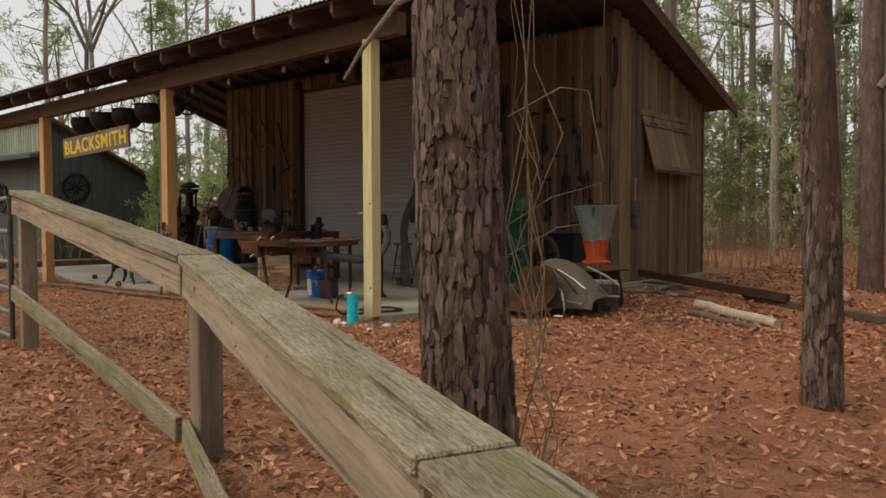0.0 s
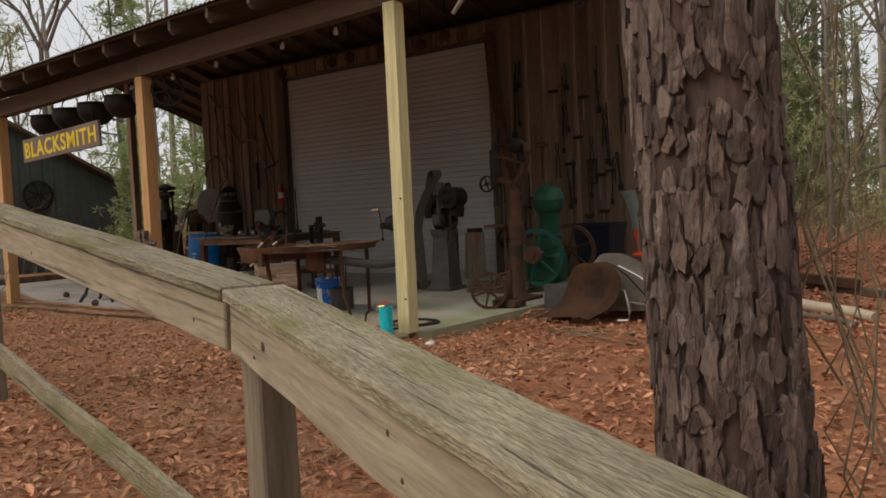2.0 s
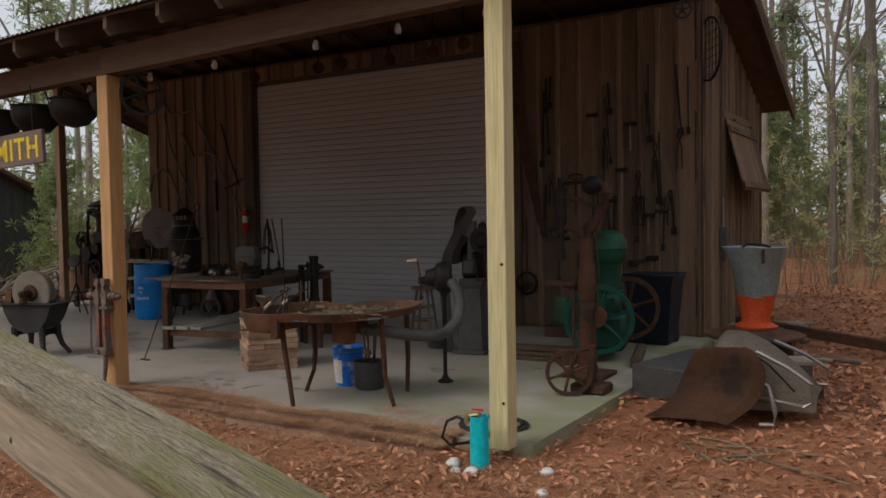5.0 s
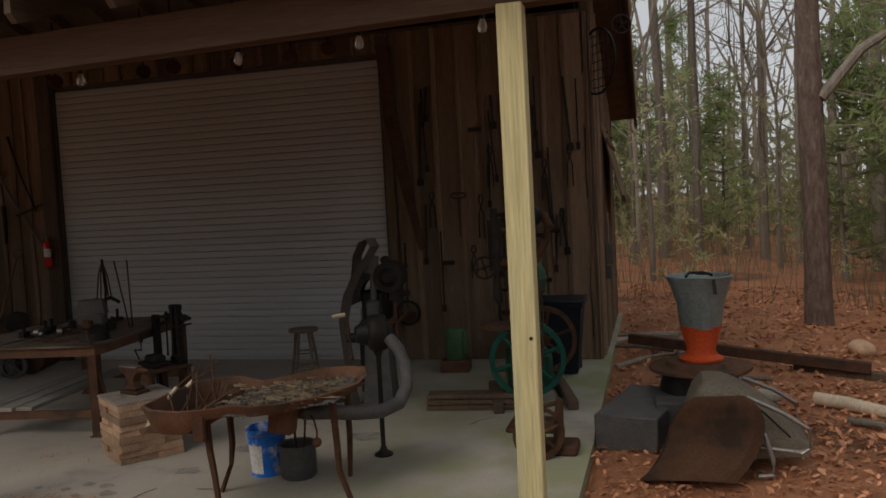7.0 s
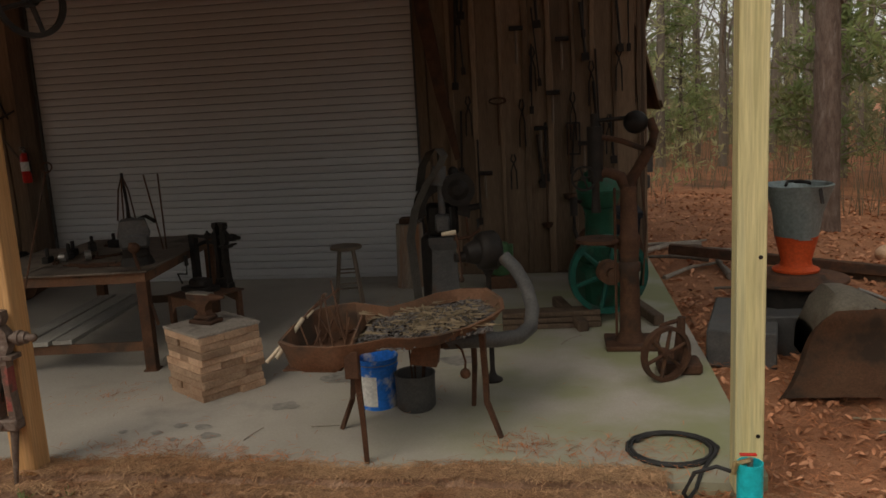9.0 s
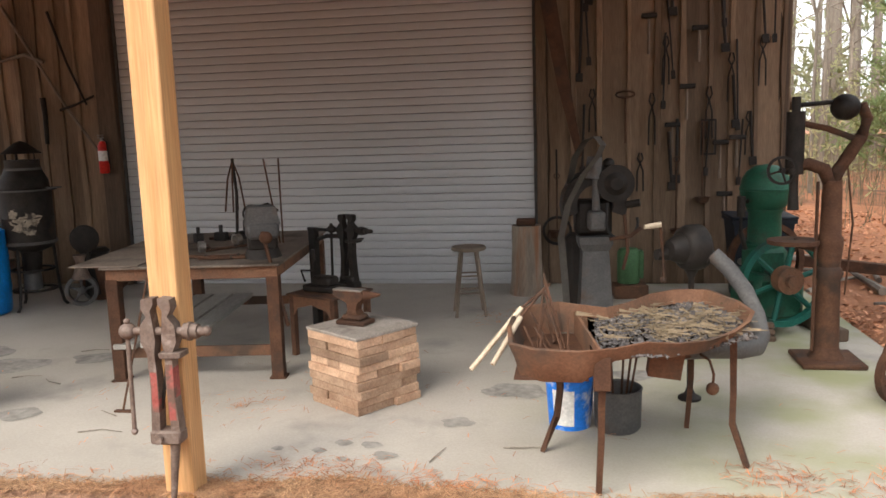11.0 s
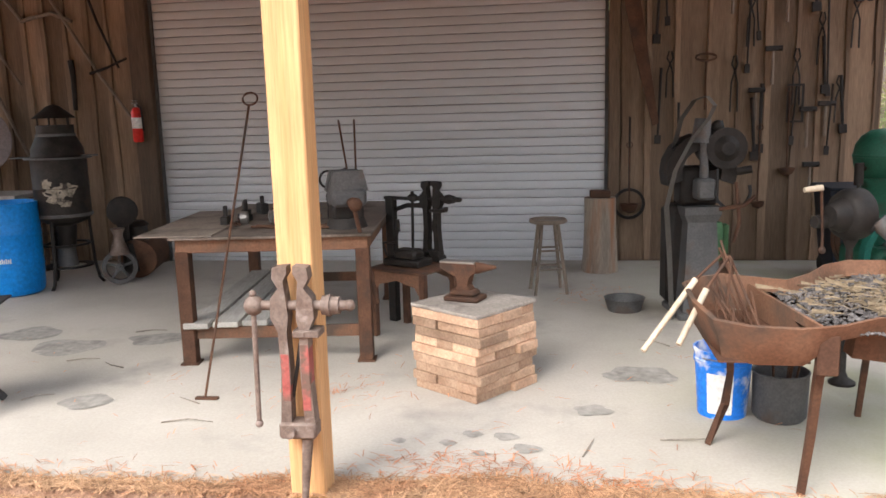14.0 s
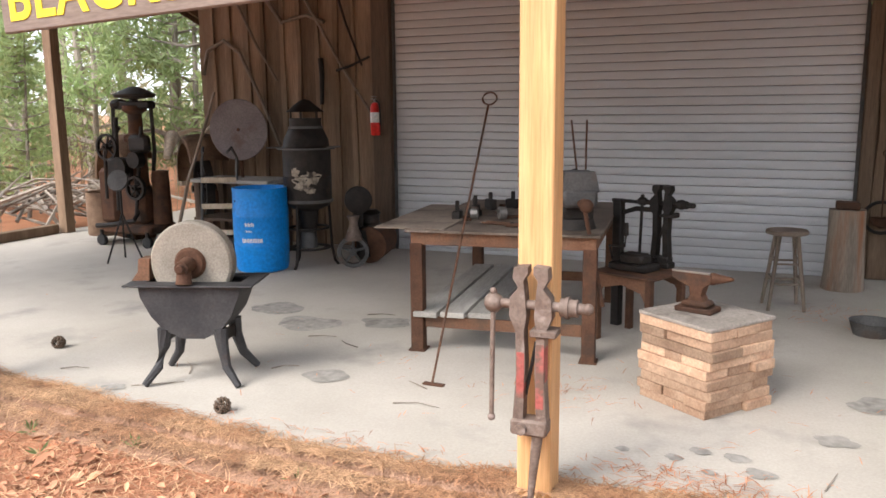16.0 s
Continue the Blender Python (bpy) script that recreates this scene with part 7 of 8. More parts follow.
def make_disc_and_rack():
    t = thing("hand_truck", pose(-5.15, 4.15, 0, 0, 0, 25), "old pale hand truck leaning with bent handles", "hand truck")
    for x in (-0.2, 0.2):
        P(t, "rail", IRON_GREY, lambda bm: tube(bm, [(x, -0.15, 0.05), (x, 0.0, 0.7), (x, 0.1, 1.15), (x * 0.8, 0.02, 1.27), (x * 0.7, -0.1, 1.22)], 0.017, 8))
        P(t, "wheel", RUBBER, lambda bm: rod(bm, (x - 0.03, -0.1, 0.09), (x + 0.03, -0.1, 0.09), 0.09, seg=18))
    for z in (0.3, 0.6, 0.9):
        P(t, "rung", HANDLE, lambda bm: box(bm, -0.2, 0.2, -0.02 + 0.13 * z - 0.1, 0.0 + 0.13 * z - 0.1, z - 0.03, z + 0.03, 0.004))
    t = thing("low_table", pose(-5.10, 4.55, 0, 0, 0, 0), "low cluttered work stand with a plank top", "stand")
    P(t, "top", PLANK, lambda bm: box(bm, -0.6, 0.55, -0.3, 0.3, 0.85, 0.89, 0.006), "", False)
    for x in (-0.5, 0.45):
        for y in (-0.22, 0.22):
            P(t, "leg", SIDING_DARK, lambda bm: box(bm, x - 0.035, x + 0.035, y - 0.035, y + 0.035, 0, 0.85), "", False)
    P(t, "shelf", SIDING_DARK, lambda bm: box(bm, -0.55, 0.5, -0.27, 0.27, 0.4, 0.43), "", False)
    t = thing("saw_blade", pose(-5.19, 4.62, 1.46, 0, 0, 14), "large round grey saw blade standing on the work stand", "saw blade")
    P(t, "blade", BLADE, lambda bm: lathe(bm, [(0.005, -0.004), (0.36, -0.004), (0.365, 0.0), (0.36, 0.004), (0.005, 0.004)], 48, pose(0, 0, 0, 90, 0, 0)))
    P(t, "arbor", RUST, lambda bm: (rod(bm, (0, -0.012, 0), (0, 0.05, 0), 0.02, seg=10), rod(bm, (0, 0.04, 0), (0, 0.05, -0.57), 0.02, seg=8)))
    bm = B()
    tube(bm, [(-5.75, 4.0, 0.02), (-5.5, 4.05, 0.9), (-5.30, 4.2, 1.6), (-5.22, 4.25, 1.9)], 0.022, 8, 0.016)
    solo("wooden_pole", bm, STOOL, "wooden pole leaning against the saw blade", "pole")


make_disc_and_rack()


def make_left_engine():
    t = thing("old_drill_engine", pose(-6.72, 4.55, 0), "rusty old upright engine with flywheel guards and levers", "engine")
    P(t, "base", RUST, lambda bm: (box(bm, -0.45, 0.35, -0.25, 0.25, 0.16, 0.28, 0.03), box(bm, -0.2, 0.2, -0.18, 0.18, 0.28, 0.75, 0.05)))
    P(t, "column", RUST, lambda bm: lathe(bm, [(0.16, 0.7), (0.12, 0.8), (0.11, 1.3), (0.15, 1.32), (0.15, 1.38), (0.09, 1.42), (0.085, 1.66), (0.15, 1.7), (0.14, 1.76)], 18))
    P(t, "head", IRON, lambda bm: (box(bm, -0.34, 0.3, -0.07, 0.07, 1.72, 1.82, 0.02), rod(bm, (0, 0, 1.8), (0, 0, 1.95), 0.06, 0.03, seg=12), ball(bm, (-0.25, 0, 1.78), 0.1, 1.2, 1, 0.7)))
    for pts in ([(-0.3, -0.05, 1.74), (-0.32, -0.06, 1.3), (-0.26, -0.08, 0.9)], [(0.27, 0, 1.74), (0.28, 0, 1.2), (0.22, 0, 0.8)], [(-0.12, -0.15, 1.5), (-0.34, -0.2, 1.2), (-0.36, -0.2, 0.6)]):
        P(t, "rod", IRON, lambda bm: tube(bm, pts, 0.025, 8))
    wheel(t, (-0.3, -0.2, 1.25), 0.17, 0.03, 0.04, 6, IRON, "y", 0.04, 0.1, 0.012)
    wheel(t, (0.16, -0.24, 0.75), 0.15, 0.03, 0.05, 5, IRON, "y", 0.04, 0.1, 0.012)
    P(t, "gear", IRON, lambda bm: (rod(bm, (-0.06, -0.2, 1.0), (-0.06, -0.3, 1.0), 0.13, seg=20), rod(bm, (0.2, -0.18, 1.1), (0.2, -0.3, 1.1), 0.1, seg=16)))
    P(t, "tank", TAN_RUST, lambda bm: lathe(bm, [(0.22, 0.1), (0.23, 0.12), (0.23, 0.66), (0.24, 0.67), (0.22, 0.66), (0.2, 0.14)], 24, pose(-0.62, 0.0, 0)))
    for x in (-0.45, 0.3):
        for y in (-0.25, 0.25):
            P(t, "caster", RUBBER, lambda bm: rod(bm, (x, y - 0.025, 0.07), (x, y + 0.025, 0.07), 0.07, seg=16))
            P(t, "caster_fork", IRON, lambda bm: rod(bm, (x, y, 0.07), (x, y, 0.2), 0.025, seg=8))
    P(t, "hat", IRON, lambda bm: (lathe(bm, [(0.05, 1.84), (0.24, 1.86), (0.26, 1.90), (0.16, 1.95), (0.06, 1.99), (0.0, 2.0)], 18, pose(0.02, 0, 0) @ Matrix.Diagonal((1.15, 0.8, 1, 1)))))
    P(t, "crank_rod", IRON, lambda bm: (rod(bm, (-0.22, -0.16, 0.45), (-0.14, -0.18, 1.62), 0.028, seg=8), rod(bm, (0.10, -0.2, 0.4), (0.22, -0.14, 1.5), 0.024, seg=8), box(bm, -0.30, 0.05, -0.24, -0.12, 0.82, 1.12, 0.03), box(bm, 0.02, 0.34, -0.2, -0.08, 1.18, 1.40, 0.04)))
    P(t, "side_housing", RUST, lambda bm: box(bm, -0.52, -0.22, -0.2, 0.2, 0.28, 0.98, 0.05))
    P(t, "cylinder", RUST, lambda bm: rod(bm, (0.30, 0.05, 0.28), (0.30, 0.05, 0.95), 0.12, 0.10, seg=14))
    P(t, "exhaust", IRON, lambda bm: tube(bm, [(0.1, -0.1, 0.5), (0.15, -0.3, 0.35), (-0.1, -0.4, 0.3), (-0.35, -0.42, 0.28)], 0.03, 8))
    for x, y, r, w, turn in ((-5.95, 4.85, 0.52, 0.46, -38), (-7.35, 4.95, 0.50, 0.42, -20)):
        g = thing("wheel_guard", pose(x, y, 0.82, 0, 0, turn), "curved tan rusty sheet metal wheel guard", "wheel guard", "wheel guards")
        def guard(bm):
            rows = []
            for k in range(19):
                a = radians(25 + 165 * k / 18)
                rows.append([bm.verts.new((math.cos(a) * r * q, d, math.sin(a) * r * q + 0.05)) for d, q in ((-w / 2, 0.80), (-w / 2, 0.93), (-w / 2 + 0.05, 1.0), (0, 1.04), (w / 2 - 0.05, 1.0), (w / 2, 0.93), (w / 2, 0.80))])
            for p, q in zip(rows, rows[1:]):
                for j in range(6):
                    bm.faces.new((p[j], p[j + 1], q[j + 1], q[j]))
            bmesh.ops.solidify(bm, geom=bm.faces[:], thickness=0.006)
        P(g, "sheet", TAN_RUST, guard)
        wheel(g, (0, 0, -0.10), 0.40, 0.05, 0.10, 8, IRON, "y", 0.09, 0.2, 0.02)
        P(g, "stand", RUST, lambda bm: (box(bm, -0.10, 0.10, 0.06, 0.16, -0.82, -0.12, 0.02), box(bm, -0.34, 0.34, -0.10, 0.22, -0.82, -0.70, 0.02), box(bm, -0.22, 0.22, 0.0, 0.2, -0.70, -0.35, 0.04)))
    s = thing("horned_skull", pose(-6.30, 4.72, 1.35, -30, 0, 20), "pale cattle skull with long curved horns", "skull")
    P(s, "skull", HORN, lambda bm: (ball(bm, (0, 0, 0), 0.1, 1, 0.8, 1.1, 14), rod(bm, (0, -0.02, -0.05), (0, -0.06, -0.3), 0.075, 0.045, seg=12)))
    for q in (-1, 1):
        P(s, "horn", HORN, lambda bm: tube(bm, [(q * 0.08, 0, 0.06), (q * 0.25, 0, 0.12), (q * 0.42, 0, 0.10), (q * 0.55, 0, 0.28)], 0.035, 8, 0.008))
    w = thing("lamp_stand", pose(-6.05, 3.55, 0, 0, 0, 15), "small iron tripod stand with a round lamp", "stand")
    for a in (0, 120, 240):
        P(w, "leg", IRON, lambda bm: rod(bm, (0, 0, 0.55), (0.22 * math.cos(radians(a)), 0.22 * math.sin(radians(a)), 0.0), 0.012, seg=6))
    P(w, "stem", IRON, lambda bm: rod(bm, (0, 0, 0.5), (0, 0, 0.9), 0.014, seg=8))
    P(w, "lamp", IRON_GREY, lambda bm: lathe(bm, [(0.02, -0.06), (0.09, -0.05), (0.12, 0.0), (0.12, 0.03), (0.0, 0.05)], 20, pose(0, -0.02, 0.92, 70, 0, 0)))


make_left_engine()
for cx, cy in ((-3.92, 0.78), (-1.99, 0.12)):
    bm = B()
    for k in range(7):
        for q in range(8):
            a = q * 0.785 + k * 0.4
            r = 0.035 * math.sin(0.4 + 2.4 * k / 7) + 0.006
            ball(bm, (math.cos(a) * r, math.sin(a) * r, 0.012 * k), 0.011, 1, 1, 0.7, 6)
    solo("pine_cone", bm, SIDING_DARK, "dark dry pine cone lying on the concrete", "pine cone", "pine cones", m=pose(cx, cy, 0.035, 80, 0, cx * 90))


# ---- outside, by the gable wall ----
def make_shutter():
    m = pose(4.20, 7.30, 2.84, 0, 0, 90) @ pose(0, 0, 0, -14, 0, 0)
    t = thing("shutter", m, "weathered plank awning shutter propped open on the gable wall", "shutter")
    W, H = 1.95, 1.0
    n = 5
    for i in range(n):
        x0 = -W / 2 + W * i / n
        P(t, "plank", SIDING, lambda bm: box(bm, x0 + 0.008, x0 + W / n - 0.008, -0.02, 0.005, -H, 0.0, 0.004), "", False)
    for z in (-0.14, -0.93):
        P(t, "batten", SIDING, lambda bm: box(bm, -W / 2 - 0.03, W / 2 + 0.03, -0.045, -0.021, z - 0.045, z + 0.045, 0.004), "", False)
    for x in (-0.6, 0.6):
        P(t, "hinge", IRON, lambda bm: (box(bm, x - 0.22, x + 0.1, -0.05, -0.046, -0.16, -0.12), rod(bm, (x - 0.04, -0.048, 0.0), (x + 0.04, -0.048, 0.0), 0.014, seg=8)))
    bm = B()
    box(bm, 4.165, 4.20, 6.28, 8.32, 2.86, 2.96, 0.004)
    box(bm, 4.165, 4.19, 6.25, 6.33, 1.82, 2.86, 0.004)
    box(bm, 4.165, 4.19, 8.27, 8.35, 1.82, 2.86, 0.004)
    structure("window_1", bm, SIDING, "plain timber frame of the shuttered opening", "window frame")
    t = thing("meter_box", pose(4.22, 6.02, 1.02), "small grey electric box with conduit on the gable wall", "electric box")
    P(t, "box", IRON_GREY, lambda bm: box(bm, -0.02, 0.08, -0.09, 0.09, 0.1, 0.36, 0.008))
    P(t, "conduit", STEEL, lambda bm: rod(bm, (0.02, 0, 0.36), (0.02, 0, 0.75), 0.014, seg=8))
    P(t, "lower_box", IRON_GREY, lambda bm: box(bm, -0.02, 0.05, -0.05, 0.05, -0.1, 0.06, 0.006))
    t = thing("round_grate", pose(4.24, 5.24, 3.58, 0, 0, -55), "round black wire grate hung on the wall corner", "grate")
    P(t, "rim", IRON, lambda bm: ring(bm, (0, 0, 0), 0.38, 0.025, 0.025, "y", 36))
    for k in range(-3, 4):
        h = math.sqrt(0.38 ** 2 - (k * 0.1) ** 2)
        P(t, "wire", IRON, lambda bm: rod(bm, (k * 0.1, 0, -h), (k * 0.1, 0, h), 0.006, seg=5))
        P(t, "wire", IRON, lambda bm: rod(bm, (-h, 0.008, k * 0.1), (h, 0.008, k * 0.1), 0.006, seg=5))
    # little hung iron wheel, no wagon part
    t = thing("wagon_wheel", pose(4.60, 2.6, 3.45, 0, 0, 15), "small spoked iron wheel hung from the gable rake", "wheel")
    wheel(t, (0, 0, 0), 0.085, 0.015, 0.02, 5, IRON, hub=0.018, spoke_r=0.006)
    P(t, "wire", IRON, lambda bm: rod(bm, (0, 0, 0.08), (0, 0, 0.95), 0.004, seg=5))


make_shutter()


def make_yard_things():
    g = gz(5.2, 2.85)
    t = thing("old_stove_drum", pose(5.16, 2.95, g), "squat black iron drum with a wide plate on top", "iron drum")
    P(t, "body", IRON, lambda bm: lathe(bm, [(0.36, 0.0), (0.38, 0.05), (0.37, 0.2), (0.33, 0.42), (0.34, 0.47), (0.0, 0.47)], 28))
    P(t, "plate", RUST, lambda bm: lathe(bm, [(0.44, 0.475), (0.45, 0.49), (0.44, 0.51), (0.3, 0.515), (0.27, 0.555), (0.0, 0.56)], 32, wobble=0.015), "rusty wide plate")
    t = thing("funnel_base", pose(5.18, 2.95, g + 0.562), "orange plastic cone standing upside down on the drum", "cone")
    P(t, "cone", ORANGE, lambda bm: lathe(bm, [(0.19, 0.0), (0.195, 0.02), (0.135, 0.05), (0.125, 0.09), (0.178, 0.31), (0.168, 0.31), (0.115, 0.09), (0.0, 0.08)], 28))
    t = thing("metal_bucket", pose(5.18, 2.95, g + 0.562 + 0.29, 0, 0, 12), "dented galvanised bucket standing on the orange cone", "bucket")
    P(t, "shell", GALV, lambda bm: lathe(bm, [(0.17, 0.0), (0.18, 0.03), (0.205, 0.22), (0.255, 0.38), (0.285, 0.46), (0.292, 0.465), (0.283, 0.47), (0.245, 0.38), (0.195, 0.22), (0.165, 0.03)], 30, wobble=0.035))
    P(t, "handle", IRON, lambda bm: (tube(bm, [(-0.12, -0.03, 0.46), (-0.08, 0.02, 0.49), (0.05, 0.05, 0.485), (0.13, 0.02, 0.46)], 0.014, 6), tube(bm, arc((0.04, 0, 0.48), 0.06, 0, 320, 12, "z"), 0.008, 5)))
    P(t, "strap", IRON, lambda bm: box(bm, -0.015, 0.015, -0.01, 0.0, -0.12, 0.02, 0.002, pose(0.05, -0.272, 0.44, -20, 0, 0)), "dark strap")
    # low dark trough
    bm = B()
    box(bm, -0.26, 0.26, -0.55, 0.55, 0.0, 0.30, 0.012)
    ob = solo("stone_trough", bm, IRON_GREY, "low dark slab box beside the porch", "trough", m=pose(4.66, 2.52, -0.08, 0, 0, -14))
    bm = B()
    box(bm, -0.48, 0.48, -0.12, 0.12, 0.0, 0.36, 0.015)
    solo("stone_trough", bm, IRON_GREY, "long low grey slab box behind the barrow", "trough", m=pose(5.24, 2.42, -0.10, 0, 0, 4))
    # curled rusty sheet leaning on an overturned barrow
    g = gz(5.0, 1.4)
    t = thing("scoop_pan", pose(4.60, 1.22, g + 0.01), "curved rusty steel scoop pan leaning on the barrow", "steel scoop")
    def pan(bm):
        wv, uv, nv = Vector((0.66, -0.10, 0.05)), Vector((0.30, 0.32, 0.50)), Vector((-0.35, -0.70, 0.55)).normalized()
        rows = []
        for i in range(15):
            f = i / 14
            row = []
            for k in range(15):
                s = k / 14
                trim = max(0.0, f - 0.62) / 0.38
                ss = 0.5 + (s - 0.5) * (1 - 0.42 * trim ** 2.5)
                sag = -0.13 * math.sin(math.pi * min(1, f * 1.08)) + 0.05 * f ** 3
                lip = max(0.0, abs(s - 0.5) - 0.44) / 0.06
                p = wv * ss + uv * f + nv * (sag - 0.055 * lip * lip) + Vector((0, 0, 0.012 * noise.noise(Vector((s * 3, f * 3, 2)))))
                row.append(bm.verts.new(p + Vector((0, 0, 0.02))))
            rows.append(row)
        low = min(v.co.z for v in bm.verts)
        for v in bm.verts:
            v.co.z -= low
        for a, b in zip(rows, rows[1:]):
            for k in range(14):
                bm.faces.new((a[k], a[k + 1], b[k + 1], b[k]))
        bmesh.ops.solidify(bm, geom=bm.faces[:], thickness=0.01)
    P(t, "pan", RUST_ORANGE, pan, "rusted orange brown curved pan")
    P(t, "shank", RUST, lambda bm: box(bm, 0.22, 0.42, 0.04, 0.10, 0.0, 0.07, 0.006), "rusty shank")
    t = thing("wheelbarrow", pose(5.40, 1.92, g), "overturned grey tan wheelbarrow with tubular legs", "wheelbarrow")
    def hull(bm):
        rows = []
        for i in range(13):
            f = i / 12
            cx, top = -0.42 + 0.86 * f, 0.66 - 0.10 * (f - 0.25) ** 2 * 4 - 0.34 * max(0, f - 0.3) ** 1.3
            if f < 0.12:
                top -= 0.25 * (0.12 - f) / 0.12
            half = 0.26 + 0.10 * math.sin(math.pi * min(1, f + 0.15))
            row = []
            for k in range(13):
                a = math.pi * k / 12
                c, s2 = math.cos(a), math.sin(a)
                row.append(bm.verts.new((cx, -half * (abs(c) ** 0.7) * (1 if c > 0 else -1), 0.10 + (top - 0.10) * s2 ** 0.6)))
            rows.append(row)
        for a, b in zip(rows, rows[1:]):
            for k in range(12):
                bm.faces.new((a[k], b[k], b[k + 1], a[k + 1]))
        bm.faces.new(rows[0])
        bmesh.ops.solidify(bm, geom=bm.faces[:], thickness=0.008)
    P(t, "tray", BARROW, hull, "scuffed grey tan steel tray")
    P(t, "seam", IRON, lambda bm: tube(bm, [(-0.05, -0.30, 0.56), (0.12, -0.33, 0.45), (0.30, -0.35, 0.27)], 0.008, 6))
    P(t, "handle", STEEL, lambda bm: tube(bm, [(0.02, -0.32, 0.55), (0.25, -0.36, 0.45), (0.42, -0.38, 0.34), (0.43, -0.38, 0.20), (0.36, -0.38, 0.17), (0.05, -0.36, 0.20)], 0.016, 8))
    P(t, "handle", STEEL, lambda bm: tube(bm, [(0.05, 0.32, 0.55), (0.28, 0.36, 0.45), (0.45, 0.38, 0.34), (0.46, 0.38, 0.20), (0.10, 0.36, 0.20)], 0.016, 8))
    P(t, "leg", STEEL, lambda bm: tube(bm, [(-0.02, -0.36, 0.36), (0.12, -0.40, 0.30), (0.17, -0.42, 0.12), (0.17, -0.44, 0.02), (0.06, -0.46, 0.015)], 0.019, 8))
    P(t, "leg", STEEL, lambda bm: tube(bm, [(-0.02, 0.34, 0.36), (0.12, 0.38, 0.30), (0.17, 0.40, 0.12), (0.17, 0.42, 0.02)], 0.019, 8))
    bm = B()
    box(bm, -0.24, 0.24, -0.13, 0.13, 0.0, 0.05, 0.012)
    solo("broken_slab", bm, BARROW, "pale broken slab lying on the trough", "slab", m=pose(5.50, 2.40, 0.262, 0, 0, 20))
    # timber and logs
    for a, b, r, mt, nm, lb in (((6.25, 3.72, 0.0), (7.5, 2.95, -0.03), 0.065, HANDLE, "log", "pale barked log lying on the leaves"), ((6.4, 3.1, -0.02), (7.4, 2.6, -0.08), 0.035, BARK_FAR, "branch", "thin fallen branch on the leaves")):
        bm = B()
        va, vb = Vector(a), Vector(b)
        va.z, vb.z = gz(va.x, va.y) + r, gz(vb.x, vb.y) + r
        tube(bm, [va.lerp(vb, k / 5) + Vector((0, 0, 0.01 * math.sin(k * 2))) for k in range(6)], r, 12, r * 0.85)
        solo(nm, bm, mt, lb, "log")
    bm = B()
    box(bm, -1.35, 1.35, -0.05, 0.05, -0.06, 0.06, 0.008)
    solo("rusty_beam", bm, RUST, "long rusty iron beam sloping to the ground", "beam", m=pose(5.75, 5.35, 0.08, 0, 4.5, -17))
    bm = B()
    box(bm, -1.4, 1.4, -0.06, 0.06, -0.05, 0.05, 0.01)
    solo("timber", bm, SIDING_DARK, "long dark timber lying behind the drum", "timber", m=pose(7.6, 4.75, -0.14, 0, 2.0, -24))
    rnd = random.Random(15)
    for k in range(9):
        bm = B()
        x, y = rnd.uniform(4.5, 5.4), rnd.uniform(4.4, 7.6)
        l = rnd.uniform(0.3, 0.7)
        tube(bm, [(-l, 0, 0), (0, 0.03, 0.03), (l, -0.02, 0.0)], rnd.uniform(0.02, 0.05), 7, 0.015)
        solo("scrap_branch", bm, BARK_FAR, "grey broken branch beside the wall", "branch", "fallen branches", m=pose(x, y, gz(x, y) + 0.04, 0, 0, rnd.uniform(0, 180)))
    bm = B()
    bmesh.ops.create_icosphere(bm, subdivisions=3, radius=0.16)
    for v in bm.verts:
        v.co *= 1 + 0.25 * noise.noise(v.co * 5)
        v.co.z *= 0.75
    solo("orange_stone", bm, LUMBER, "pale orange stone on the forest floor", "stone", m=pose(7.3, 6.55, gz(7.3, 6.5) + 0.08))
    for k in range(3):
        bm = B()
        pts = [(5.0 + 0.3 * math.sin(q * 0.7 + k) + q * 0.11, 0.7 + 0.25 * math.cos(q * 0.6 + k * 2) - 0.1 * k, gz(5.3, 0.6) + 0.02) for q in range(9)]
        tube(bm, pts, 0.009, 6)
        solo("root_vine", bm, VINE, "bare vine lying on the leaves", "vine", "ground vines")
    # stick pile beyond the slab edge
    for k in range(46):
        bm = B()
        x, y = -9.6 + rnd.gauss(0, 0.5), 5.6 + rnd.gauss(0, 0.7)
        l = rnd.uniform(0.4, 1.0)
        tube(bm, [(-l, 0, -0.1), (0, rnd.uniform(-0.1, 0.1), rnd.uniform(0.05, 0.3)), (l, 0, rnd.uniform(0, 0.5))], rnd.uniform(0.015, 0.04), 5, 0.008)
        solo("stick", bm, BARK_FAR, "grey stick on the brush pile", "stick", "brush pile", m=pose(x, y, rnd.uniform(0.05, 0.5), 0, 0, rnd.uniform(0, 360)))


make_yard_things()


